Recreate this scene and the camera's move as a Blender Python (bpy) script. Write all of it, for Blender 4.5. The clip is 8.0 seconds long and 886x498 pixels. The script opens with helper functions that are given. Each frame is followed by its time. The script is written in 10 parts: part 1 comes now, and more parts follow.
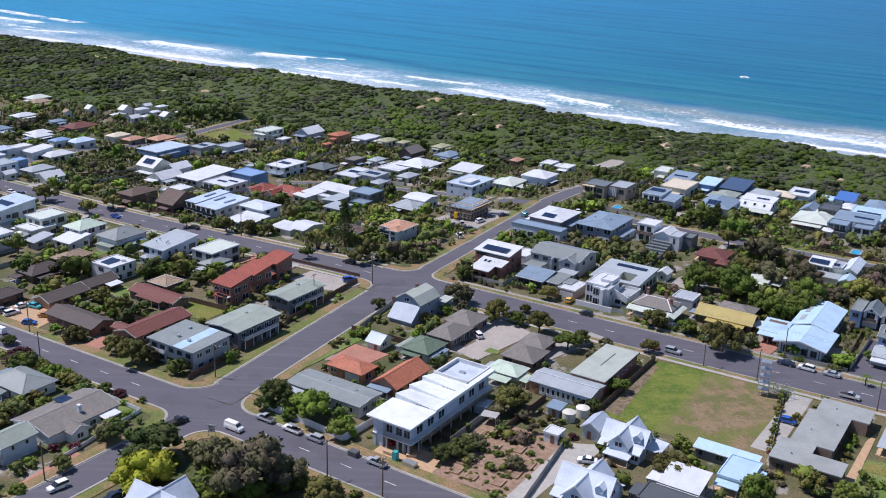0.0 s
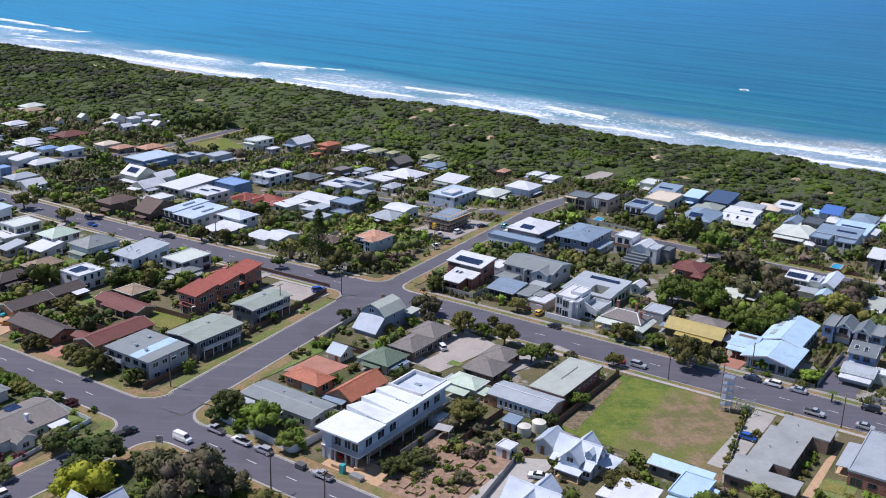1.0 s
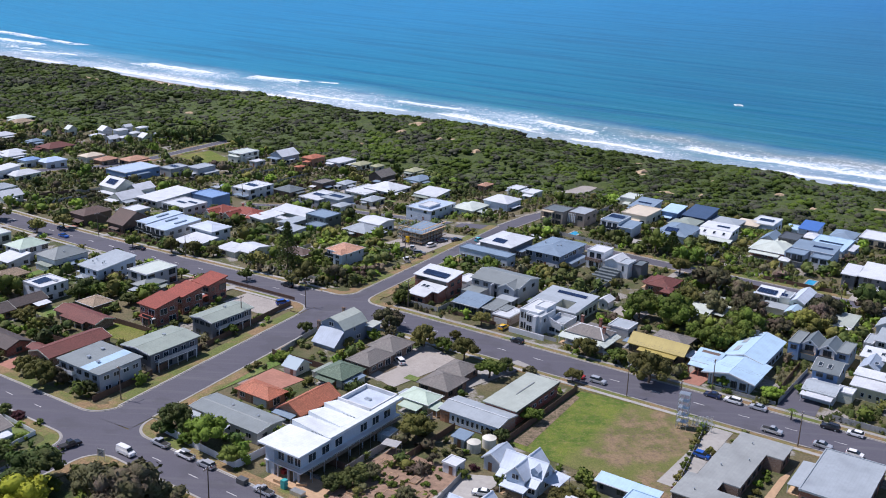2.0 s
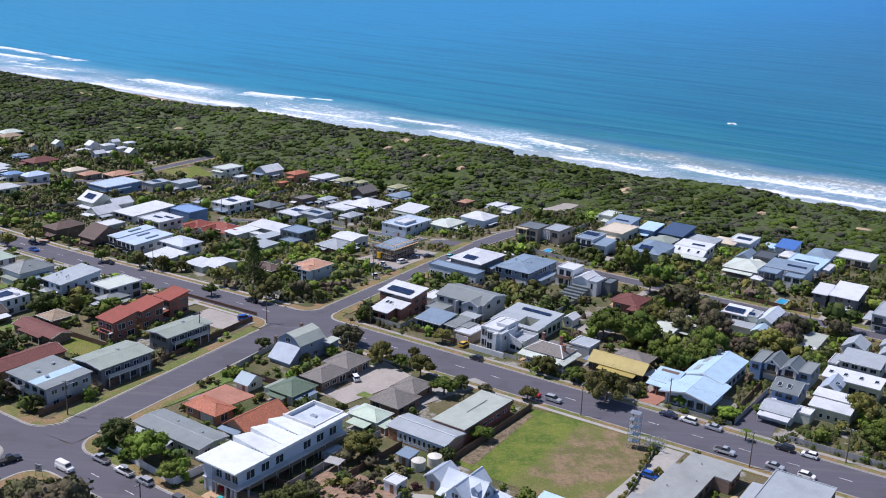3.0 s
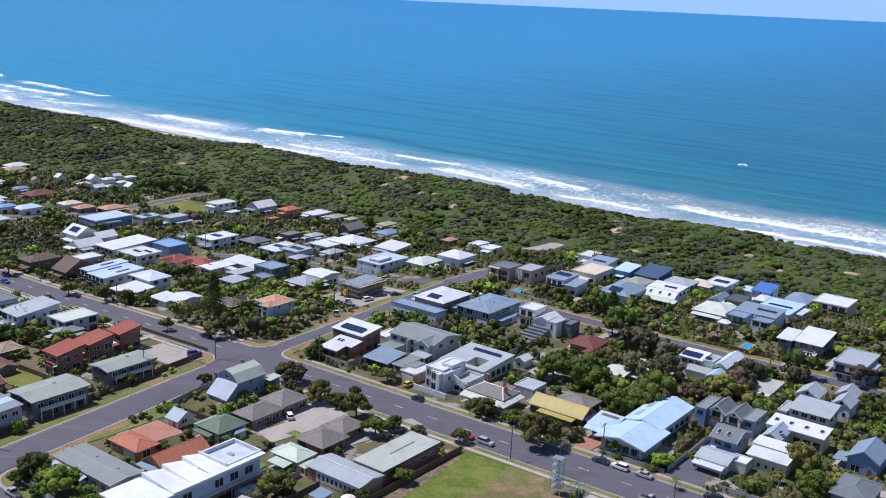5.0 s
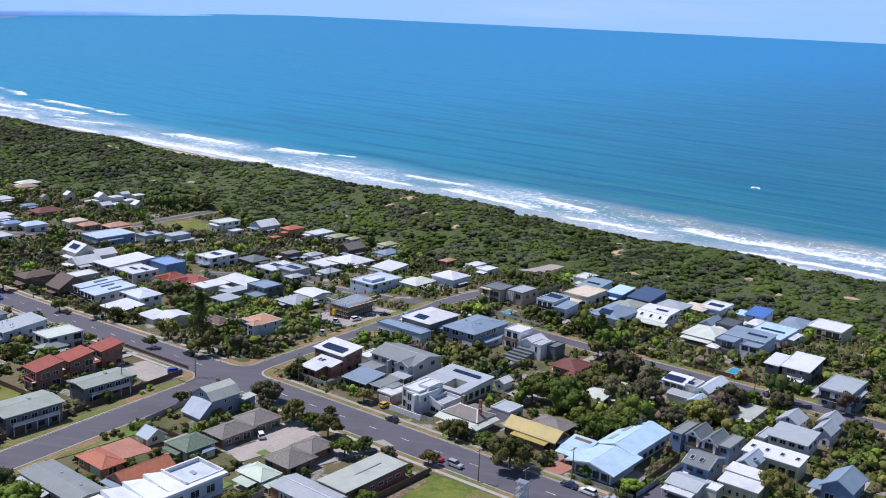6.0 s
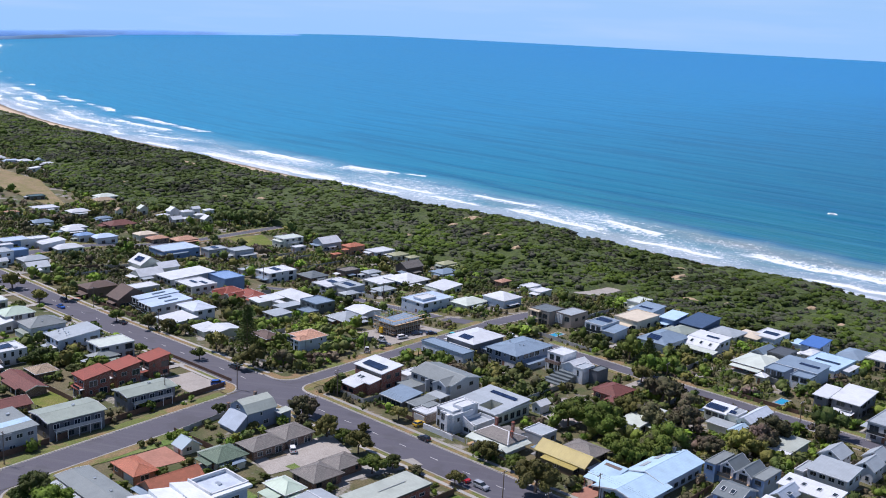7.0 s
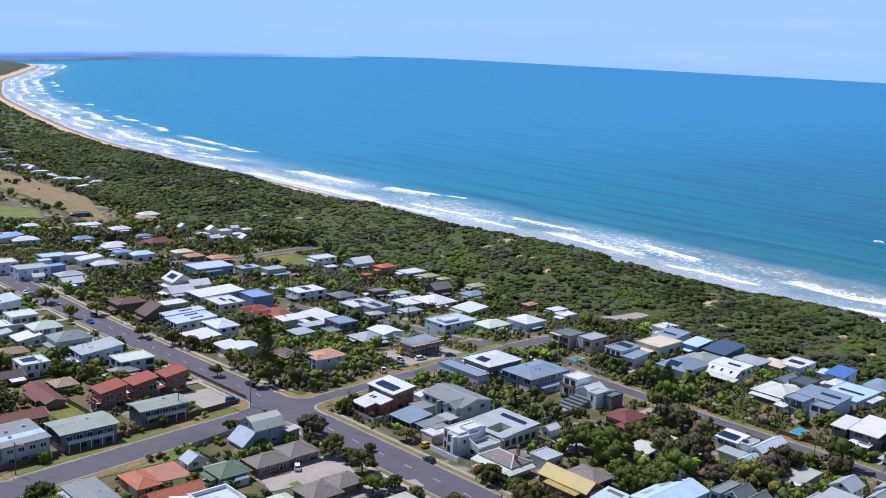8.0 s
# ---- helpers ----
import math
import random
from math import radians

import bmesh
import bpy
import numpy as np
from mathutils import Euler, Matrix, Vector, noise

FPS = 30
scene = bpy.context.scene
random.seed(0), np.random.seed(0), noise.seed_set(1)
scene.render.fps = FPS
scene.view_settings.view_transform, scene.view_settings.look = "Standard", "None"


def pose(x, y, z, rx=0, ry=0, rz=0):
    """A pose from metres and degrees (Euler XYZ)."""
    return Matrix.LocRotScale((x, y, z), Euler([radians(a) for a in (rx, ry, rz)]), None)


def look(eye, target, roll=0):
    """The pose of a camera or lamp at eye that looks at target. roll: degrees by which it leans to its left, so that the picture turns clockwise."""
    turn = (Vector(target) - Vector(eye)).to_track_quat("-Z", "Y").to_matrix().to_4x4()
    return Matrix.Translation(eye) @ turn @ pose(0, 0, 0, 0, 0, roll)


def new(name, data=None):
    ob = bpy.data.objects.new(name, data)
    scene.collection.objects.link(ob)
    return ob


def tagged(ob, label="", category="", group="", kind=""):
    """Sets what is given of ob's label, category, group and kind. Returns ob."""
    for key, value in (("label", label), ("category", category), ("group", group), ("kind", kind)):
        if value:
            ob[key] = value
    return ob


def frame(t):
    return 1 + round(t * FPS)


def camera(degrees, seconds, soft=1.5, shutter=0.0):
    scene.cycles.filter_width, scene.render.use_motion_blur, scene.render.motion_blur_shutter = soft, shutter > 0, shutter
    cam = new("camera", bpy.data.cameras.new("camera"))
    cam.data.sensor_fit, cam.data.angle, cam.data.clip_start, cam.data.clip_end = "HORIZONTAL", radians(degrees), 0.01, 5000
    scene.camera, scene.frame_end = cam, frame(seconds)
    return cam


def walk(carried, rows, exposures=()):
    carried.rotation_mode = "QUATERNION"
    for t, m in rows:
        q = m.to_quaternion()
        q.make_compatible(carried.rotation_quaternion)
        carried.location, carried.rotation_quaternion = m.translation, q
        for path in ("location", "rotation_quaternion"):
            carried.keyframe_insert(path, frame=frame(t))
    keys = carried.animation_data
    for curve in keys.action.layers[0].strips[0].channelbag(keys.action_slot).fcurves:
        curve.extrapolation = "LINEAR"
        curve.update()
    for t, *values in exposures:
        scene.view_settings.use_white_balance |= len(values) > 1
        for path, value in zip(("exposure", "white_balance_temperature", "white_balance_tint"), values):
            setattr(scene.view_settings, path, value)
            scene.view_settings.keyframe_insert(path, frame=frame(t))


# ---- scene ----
cam = camera(47.8, 8.0, soft=1.0)
PATH = [
    (0, (4.106, -4.623, 116.595), (4.087, -2.729, 115.954), 1.7),
    (0.5, (10.85, -3.01, 116.213), (10.817, -1.113, 115.581), 1.8),
    (1, (17.91, -1.395, 115.812), (17.865, 0.506, 115.192), 1.9),
    (2.5, (38.684, 2.948, 114.832), (38.614, 4.861, 114.255), 2.2),
    (3, (46.105, 4.293, 114.546), (46.025, 6.212, 113.986), 2.3),
    (3.5, (52.551, 5.576, 114.29), (52.462, 7.498, 113.747), 2.4),
    (4, (59.868, 6.663, 114.379), (59.753, 8.59, 113.853), 2.5),
    (4.5, (66.644, 7.393, 115.005), (66.502, 9.322, 114.496), 2.5),
    (6, (88.574, 10.502, 116.211), (88.358, 12.438, 115.757), 2.7),
    (6.5, (94.934, 11.357, 116.435), (94.65, 13.288, 115.998), 2.8),
    (7, (102.074, 11.67, 117.395), (101.693, 13.587, 116.971), 2.9),
    (7.5, (108.679, 12.019, 117.871), (108.234, 13.926, 117.466), 3.0),
    (8, (115.571, 13.006, 118.585), (115.081, 14.906, 118.198), 3.1),
]
walk(cam, [(t, look(eye, target, roll)) for t, eye, target, roll in PATH], exposures=[(0, -0.08, 6200, 20), (8, -0.08, 6200, 20)])

# ---- light ----
SUN_FROM = Vector((-0.46, 0.12, 0.86)).normalized()
sun = new("sun", bpy.data.lights.new("sun", "SUN"))
sun.data.energy, sun.data.angle, sun.data.color = 5.0, radians(0.55), (1.0, 0.97, 0.92)
sun.matrix_world = look(SUN_FROM * 300, (0, 0, 0))
world = bpy.data.worlds.new("sky")
scene.world = world
world.use_nodes = True
wn, wl = world.node_tree.nodes, world.node_tree.links
sky = wn.new("ShaderNodeTexSky")
sky.sky_type, sky.sun_disc = "NISHITA", False
sky.sun_elevation, sky.sun_rotation = math.asin(SUN_FROM.z), math.atan2(SUN_FROM.x, SUN_FROM.y)
sky.air_density, sky.dust_density, sky.ozone_density, sky.altitude = 1.0, 0.0, 4.0, 0
# thin streaks of high cloud low over the sea
wc = wn.new("ShaderNodeTexCoord")
wm = wn.new("ShaderNodeMapping")
wm.inputs["Scale"].default_value = (2.2, 2.2, 22.0)
wz = wn.new("ShaderNodeTexNoise")
wz.inputs["Scale"].default_value, wz.inputs["Detail"].default_value = 2.2, 6
wr = wn.new("ShaderNodeMapRange")
wr.inputs["From Min"].default_value, wr.inputs["From Max"].default_value = 0.48, 0.72
wr.inputs["To Max"].default_value = 0.22
wx = wn.new("ShaderNodeMix")
wx.data_type = "RGBA"
wx.inputs["B"].default_value = (6.8, 8.4, 10.6, 1)
wl.new(wc.outputs["Generated"], wm.inputs["Vector"])
wl.new(wm.outputs["Vector"], wz.inputs["Vector"])
wl.new(wz.outputs["Fac"], wr.inputs["Value"])
wl.new(wr.outputs["Result"], wx.inputs["Factor"])
# blue sea haze towards the horizon
ws = wn.new("ShaderNodeSeparateXYZ")
wl.new(wc.outputs["Generated"], ws.inputs["Vector"])
wh = wn.new("ShaderNodeMapRange")
wh.inputs["From Min"].default_value, wh.inputs["From Max"].default_value = 0.35, 0.0
wh.inputs["To Min"].default_value, wh.inputs["To Max"].default_value = 0.0, 0.95
wl.new(ws.outputs["Z"], wh.inputs["Value"])
wy = wn.new("ShaderNodeMix")
wy.data_type = "RGBA"
wy.inputs["B"].default_value = (3.5, 6.6, 10.8, 1)
wl.new(wh.outputs["Result"], wy.inputs["Factor"])
wl.new(sky.outputs["Color"], wy.inputs["A"])
wl.new(wy.outputs["Result"], wx.inputs["A"])
wl.new(wx.outputs["Result"], wn["Background"].inputs["Color"])
wn["Background"].inputs["Strength"].default_value = 0.095

# ---- the lie of the land: u runs along the streets, v towards the sea ----
TH = radians(-32.0)
CU, SU = math.cos(TH), math.sin(TH)
SEA = -18.0


def xy(u, v):
    return u * CU - v * SU, u * SU + v * CU


def ss(a, b, x):
    t = np.clip((np.asarray(x, float) - a) / (b - a), 0, 1)
    return t * t * (3 - 2 * t)


SHORE_U = np.array([-4400, -3750, -3620, -3496, -3283, -2887, -2590, -2095, -1926, -1560, -1420, -1218, -1105, -950, 900], float)
SHORE_V = np.array([900, 1380, 1490, 1480, 1375, 1175, 1022, 845, 792, 712, 682, 644, 631, 628, 628], float)


def shore(u):
    u = np.asarray(u, float)
    return sum(np.interp(u + k, SHORE_U, SHORE_V) for k in (-70, -35, 0, 35, 70)) / 5


def far_rise(u, v):
    """The distance is drawn in within reach, so the sheet climbs gently to keep the horizon at eye level."""
    x, y = xy(np.asarray(u, float), np.asarray(v, float))
    b = np.degrees(np.arctan2(60 - x, y - 5))
    k = 1 - 0.90 * np.clip((b - 14.2) / 23.6, 0, 1.08) ** 1.4
    return 6.3e-6 * k * np.maximum(0, np.hypot(x - 60, y - 5) - 800) ** 2


def land(u, v):
    u, v = np.asarray(u, float), np.asarray(v, float)
    s = v - (shore(u) - 628)
    left, back = ss(-150, -330, u), ss(230, 400, s)
    z = -2 * left - 13 * left * back - (1 - left) * 8 * ss(420, 500, s)
    dune = -8.0 + 1.2 * ss(-260, -120, u) - 3.2 * ss(-480, -740, u) + 1.6 * np.sin(u * 0.031 + s * 0.02) + 1.2 * np.sin(u * 0.013 - s * 0.045 + 1)
    k = ss(470, 545, s)
    z = z * (1 - k) + dune * k
    k = ss(577, 610, s)
    z = z * (1 - k) - 16.2 * k
    return z - 2.8 * ss(605, 645, s) - 6 * ss(640, 720, s)


def gz(u, v):
    return float(land(u, v)) + float(far_rise(u, v))


def at(u, v, h=0.0, turn=0.0):
    x, y = xy(u, v)
    return pose(x, y, gz(u, v) + h, 0, 0, math.degrees(TH) + turn)


def vnoise(x, y, seed=0):
    """Smooth value noise for arrays."""
    xi, yi = np.floor(x).astype(np.int64), np.floor(y).astype(np.int64)
    fx, fy = x - xi, y - yi
    fx, fy = fx * fx * (3 - 2 * fx), fy * fy * (3 - 2 * fy)

    def h(a, b):
        n = (a * 374761393 + b * 668265263 + seed * 974634277) & 0x7FFFFFFF
        n = ((n ^ (n >> 13)) * 1274126177) & 0x7FFFFFFF
        return ((n ^ (n >> 16)) & 0xFFFF) / 65535.0

    a, b, c, d = h(xi, yi), h(xi + 1, yi), h(xi, yi + 1), h(xi + 1, yi + 1)
    return (a * (1 - fx) + b * fx) * (1 - fy) + (c * (1 - fx) + d * fx) * fy


def fbm(x, y, seed=0, octaves=4):
    out, amp, tot = 0.0, 1.0, 0.0
    for o in range(octaves):
        out = out + amp * vnoise(x * 2**o, y * 2**o, seed + o)
        tot, amp = tot + amp, amp * 0.5
    return out / tot


# ---- materials ----
MATS = {}


def nodes_of(name):
    m = bpy.data.materials.new(name)
    m.use_nodes = True
    return m, m.node_tree.nodes, m.node_tree.links, m.node_tree.nodes["Principled BSDF"]


def noise_node(n, l, vec, scale, detail=4, rough=0.55):
    t = n.new("ShaderNodeTexNoise")
    t.inputs["Scale"].default_value, t.inputs["Detail"].default_value, t.inputs["Roughness"].default_value = scale, detail, rough
    l.new(vec, t.inputs["Vector"])
    return t.outputs["Fac"]


def ramp(n, l, fac, lo, hi, a=0.0, b=1.0):
    r = n.new("ShaderNodeMapRange")
    for k, v in zip(("From Min", "From Max", "To Min", "To Max"), (lo, hi, a, b)):
        r.inputs[k].default_value = v
    l.new(fac, r.inputs["Value"])
    return r.outputs["Result"]


def mixc(n, l, fac, a, b, blend="MIX"):
    x = n.new("ShaderNodeMix")
    x.data_type, x.blend_type = "RGBA", blend
    for k, v in (("Factor", fac), ("A", a), ("B", b)):
        if isinstance(v, (int, float)):
            x.inputs[k].default_value = v
        elif isinstance(v, tuple):
            x.inputs[k].default_value = (*v[:3], 1)
        else:
            l.new(v, x.inputs[k])
    return x.outputs["Result"]


def mathn(n, l, op, a, b=0.0):
    x = n.new("ShaderNodeMath")
    x.operation = op
    for i, v in enumerate((a, b)):
        if isinstance(v, (int, float)):
            x.inputs[i].default_value = v
        else:
            l.new(v, x.inputs[i])
    return x.outputs[0]


def bump(n, l, p, fac, strength, dist=0.1):
    b = n.new("ShaderNodeBump")
    b.inputs["Strength"].default_value, b.inputs["Distance"].default_value = strength, dist
    l.new(fac, b.inputs["Height"])
    l.new(b.outputs["Normal"], p.inputs["Normal"])


def scaled(rgb, k):
    return tuple(min(1.0, c * k) for c in rgb)


def paint(name, rgb, rough=0.6, metal=0.0, var=0.18, grain=1.4, stain=0.18, spread=0.10, relief=0.15):
    """A painted or natural surface: base colour, grain, stains of a larger scale, a shade of its own for each object."""
    m, n, l, p = nodes_of(name)
    vec = n.new("ShaderNodeTexCoord").outputs["Object"]
    g = ramp(n, l, noise_node(n, l, vec, grain, 6, 0.65), 0.3, 0.7)
    c = mixc(n, l, g, scaled(rgb, 1 - var), scaled(rgb, 1 + var))
    st = ramp(n, l, noise_node(n, l, vec, stain, 5, 0.6), 0.48, 0.70, 0.0, 0.45)
    c = mixc(n, l, st, c, scaled(rgb, 0.62))
    info = n.new("ShaderNodeObjectInfo")
    c = mixc(n, l, 1.0, c, ramp2(n, l, info.outputs["Random"], 1 - spread, 1 + spread), "MULTIPLY")
    l.new(c, p.inputs["Base Color"])
    p.inputs["Roughness"].default_value, p.inputs["Metallic"].default_value = rough, metal
    if relief:
        bump(n, l, p, noise_node(n, l, vec, grain * 6, 3), relief, 0.05)
    MATS[name] = m
    return m


def ramp2(n, l, fac, a, b):
    r = ramp(n, l, fac, 0, 1, a, b)
    x = n.new("ShaderNodeCombineColor")
    for k in ("Red", "Green", "Blue"):
        l.new(r, x.inputs[k])
    return x.outputs["Color"]


def ribbed(name, rgb, rough=0.45, axis=0, **kw):
    """Profiled metal sheet roofing: a paint with fine ribs and streaks along them."""
    m = paint(name, rgb, rough, kw.get("metal", 0.0), 0.10, 0.9, 0.22, 0.06, 0.0)
    n, l, p = m.node_tree.nodes, m.node_tree.links, m.node_tree.nodes["Principled BSDF"]
    vec = n.new("ShaderNodeTexCoord").outputs["Object"]
    w = n.new("ShaderNodeTexWave")
    w.bands_direction = "X" if axis == 0 else "Y"
    w.inputs["Scale"].default_value, w.inputs["Distortion"].default_value = 1.3, 0.0
    l.new(vec, w.inputs["Vector"])
    # sheet laps every three quarters of a metre
    lap = n.new("ShaderNodeTexWave")
    lap.bands_direction = "X" if axis == 0 else "Y"
    lap.inputs["Scale"].default_value, lap.inputs["Distortion"].default_value = 0.41, 0.0
    l.new(vec, lap.inputs["Vector"])
    was = p.inputs["Base Color"].links[0].from_socket
    l.new(mixc(n, l, ramp(n, l, lap.outputs["Fac"], 0.0, 0.35, 0.09, 0.0), was, scaled(rgb, 0.55)), p.inputs["Base Color"])
    bump(n, l, p, w.outputs["Fac"], 0.30, 0.05)
    p.inputs["Specular IOR Level"].default_value = 0.28
    return m


def tiled(name, rgb):
    """Roof tiles seen from afar: courses and joints as relief, tile-to-tile shade."""
    m, n, l, p = nodes_of(name)
    vec = n.new("ShaderNodeTexCoord").outputs["Object"]
    b = n.new("ShaderNodeTexBrick")
    b.inputs["Scale"].default_value = 1.0
    b.inputs["Brick Width"].default_value, b.inputs["Row Height"].default_value, b.inputs["Mortar Size"].default_value = 0.32, 0.36, 0.02
    b.inputs["Color1"].default_value = (*scaled(rgb, 1.18), 1)
    b.inputs["Color2"].default_value = (*scaled(rgb, 0.80), 1)
    b.inputs["Mortar"].default_value = (*scaled(rgb, 0.5), 1)
    l.new(vec, b.inputs["Vector"])
    st = ramp(n, l, noise_node(n, l, vec, 0.25, 6, 0.7), 0.42, 0.68, 0.0, 0.5)
    c = mixc(n, l, st, b.outputs["Color"], scaled((rgb[0] * 0.7, rgb[1] * 0.85, rgb[2] * 0.85), 0.75))
    info = n.new("ShaderNodeObjectInfo")
    c = mixc(n, l, 1.0, c, ramp2(n, l, info.outputs["Random"], 0.9, 1.1), "MULTIPLY")
    l.new(c, p.inputs["Base Color"])
    p.inputs["Roughness"].default_value = 0.75
    bump(n, l, p, b.outputs["Fac"], -0.4, 0.05)
    MATS[name] = m
    return m


ROOFS = dict(
    grey=(0.225, 0.25, 0.25), palegrey=(0.36, 0.40, 0.43), white=(0.60, 0.625, 0.65), cream=(0.54, 0.59, 0.53), steel=(0.21, 0.28, 0.36),
    slate=(0.15, 0.175, 0.185), charcoal=(0.09, 0.10, 0.11), greygreen=(0.29, 0.33, 0.285), palegreen=(0.46, 0.56, 0.46), palegreenw=(0.55, 0.60, 0.54),
    lightblue=(0.42, 0.58, 0.72), paleblue=(0.46, 0.56, 0.70), blue=(0.22, 0.34, 0.55), royal=(0.07, 0.17, 0.45), navy=(0.06, 0.10, 0.18),
    yellow=(0.43, 0.345, 0.11), sand=(0.62, 0.54, 0.42), olive=(0.36, 0.36, 0.22), whiteblue=(0.54, 0.60, 0.68), greyblue=(0.38, 0.44, 0.52),
    greywallroof=(0.32, 0.335, 0.325), sage=(0.40, 0.435, 0.385), snow=(0.70, 0.735, 0.75), timber=(0.30, 0.27, 0.24), greendark=(0.07, 0.12, 0.12),
)
for k, c in ROOFS.items():
    ribbed("roof_" + k, c)
TILES = dict(red=(0.30, 0.070, 0.046), maroon=(0.17, 0.055, 0.045), umber=(0.085, 0.065, 0.06), brown=(0.13, 0.085, 0.07), tan=(0.34, 0.25, 0.17),
             taupe=(0.20, 0.18, 0.165), terracotta=(0.50, 0.27, 0.18), orange=(0.44, 0.15, 0.085), green=(0.12, 0.17, 0.12))
for k, c in TILES.items():
    tiled("roof_" + k, c)
WALLS = dict(
    white=(0.64, 0.65, 0.67), cream=(0.56, 0.58, 0.50), greywall=(0.38, 0.40, 0.43), greydark=(0.14, 0.15, 0.17), paleblue=(0.50, 0.57, 0.66),
    blue=(0.16, 0.26, 0.44), bluegrey=(0.22, 0.27, 0.35), navy=(0.04, 0.07, 0.13), brown=(0.12, 0.085, 0.07), charcoal=(0.06, 0.06, 0.065),
    greendark=(0.10, 0.13, 0.13), stone=(0.32, 0.27, 0.23), sandstone=(0.50, 0.42, 0.30), palebluew=(0.52, 0.60, 0.70), creamyellow=(0.60, 0.54, 0.38),
    timber=(0.24, 0.17, 0.11),
)
for k, c in WALLS.items():
    paint("wall_" + k, c, 0.7, 0, 0.08, 2.0, 0.3, 0.08)
BRICKS = dict(brickred=(0.29, 0.085, 0.052), orangebrick=(0.42, 0.19, 0.09), brickbrown=(0.20, 0.12, 0.085))
for k, c in BRICKS.items():
    m, n, l, p = nodes_of("wall_" + k)
    vec = n.new("ShaderNodeTexCoord").outputs["Object"]
    b = n.new("ShaderNodeTexBrick")
    b.inputs["Scale"].default_value = 1.0
    b.inputs["Brick Width"].default_value, b.inputs["Row Height"].default_value, b.inputs["Mortar Size"].default_value = 0.24, 0.086, 0.01
    b.inputs["Color1"].default_value, b.inputs["Color2"].default_value = (*scaled(c, 1.2), 1), (*scaled(c, 0.8), 1)
    b.inputs["Mortar"].default_value = (0.35, 0.31, 0.27, 1)
    mp = n.new("ShaderNodeMapping")
    mp.inputs["Rotation"].default_value = (radians(90), 0, 0)
    l.new(vec, mp.inputs["Vector"])
    l.new(mp.outputs["Vector"], b.inputs["Vector"])
    cc = mixc(n, l, ramp(n, l, noise_node(n, l, vec, 0.5), 0.45, 0.7, 0, 0.4), b.outputs["Color"], scaled(c, 0.7))
    l.new(cc, p.inputs["Base Color"])
    p.inputs["Roughness"].default_value = 0.85
    MATS["wall_" + k] = m
paint("trim_white", (0.64, 0.65, 0.66), 0.5, 0, 0.05)
paint("trim_dark", (0.08, 0.085, 0.09), 0.5, 0, 0.05)
paint("door_timber", (0.20, 0.10, 0.06), 0.5, 0, 0.2)
paint("garage_panel", (0.55, 0.56, 0.57), 0.5, 0, 0.05)
paint("concrete", (0.34, 0.325, 0.30), 0.85, 0, 0.12, 0.8, 0.12)
paint("gravel", (0.34, 0.31, 0.28), 0.9, 0, 0.25, 3.0, 0.15)
paint("red_paving", (0.36, 0.17, 0.12), 0.85, 0, 0.15, 1.5, 0.2)
paint("orange_paving", (0.45, 0.30, 0.18), 0.85, 0, 0.15, 1.0, 0.2)
paint("earth", (0.25, 0.165, 0.115), 0.95, 0, 0.35, 0.7, 0.25)
paint("pole_timber", (0.15, 0.11, 0.085), 0.8, 0, 0.2)
paint("fence_brown", (0.12, 0.07, 0.05), 0.8, 0, 0.25)
paint("fence_grey", (0.34, 0.34, 0.34), 0.7, 0, 0.15)
paint("fence_white", (0.70, 0.72, 0.76), 0.6, 0, 0.08)
paint("galvanised", (0.55, 0.58, 0.60), 0.35, 0.7, 0.15)
paint("lane_paint", (0.62, 0.62, 0.60), 0.7, 0, 0.2)
paint("rubber", (0.02, 0.02, 0.02), 0.8)
paint("tank", (0.62, 0.60, 0.52), 0.6, 0, 0.06)
paint("pool_water", (0.04, 0.33, 0.55), 0.05, 0, 0.05)
paint("solar_cell", (0.015, 0.03, 0.075), 0.15, 0.0, 0.1, spread=0.2)
paint("timber_new", (0.50, 0.34, 0.20), 0.8, 0, 0.2)
paint("foam", (0.72, 0.75, 0.76), 0.9, 0, 0.15, 0.6, 0.3)
paint("sand", (0.42, 0.31, 0.20), 0.95, 0, 0.15, 0.8, 0.2)
paint("tarp_teal", (0.04, 0.36, 0.36), 0.5)
paint("tarp_red", (0.50, 0.05, 0.05), 0.5)
CARS = dict(white=(0.80, 0.80, 0.80), silver=(0.48, 0.50, 0.54), black=(0.02, 0.02, 0.025), navy=(0.02, 0.035, 0.09), blue=(0.02, 0.10, 0.42), red=(0.45, 0.02, 0.02), grey=(0.17, 0.18, 0.20),
            yellow=(0.70, 0.42, 0.02), teal=(0.05, 0.42, 0.50), orange=(0.55, 0.22, 0.03))
for k, c in CARS.items():
    m = paint("car_" + k, c, 0.22, 0.25 if k == "silver" else 0.0, 0.02, spread=0.05, relief=0)
    m.node_tree.nodes["Principled BSDF"].inputs["Coat Weight"].default_value = 0.6
m, n, l, p = nodes_of("glass_pane")
p.inputs["Base Color"].default_value, p.inputs["Roughness"].default_value = (0.025, 0.035, 0.045, 1), 0.06
p.inputs["IOR"].default_value = 1.6
MATS["glass_pane"] = m
m, n, l, p = nodes_of("roof_glassroof")
p.inputs["Base Color"].default_value, p.inputs["Roughness"].default_value = (0.40, 0.48, 0.52, 1), 0.12
MATS["roof_glassroof"] = m


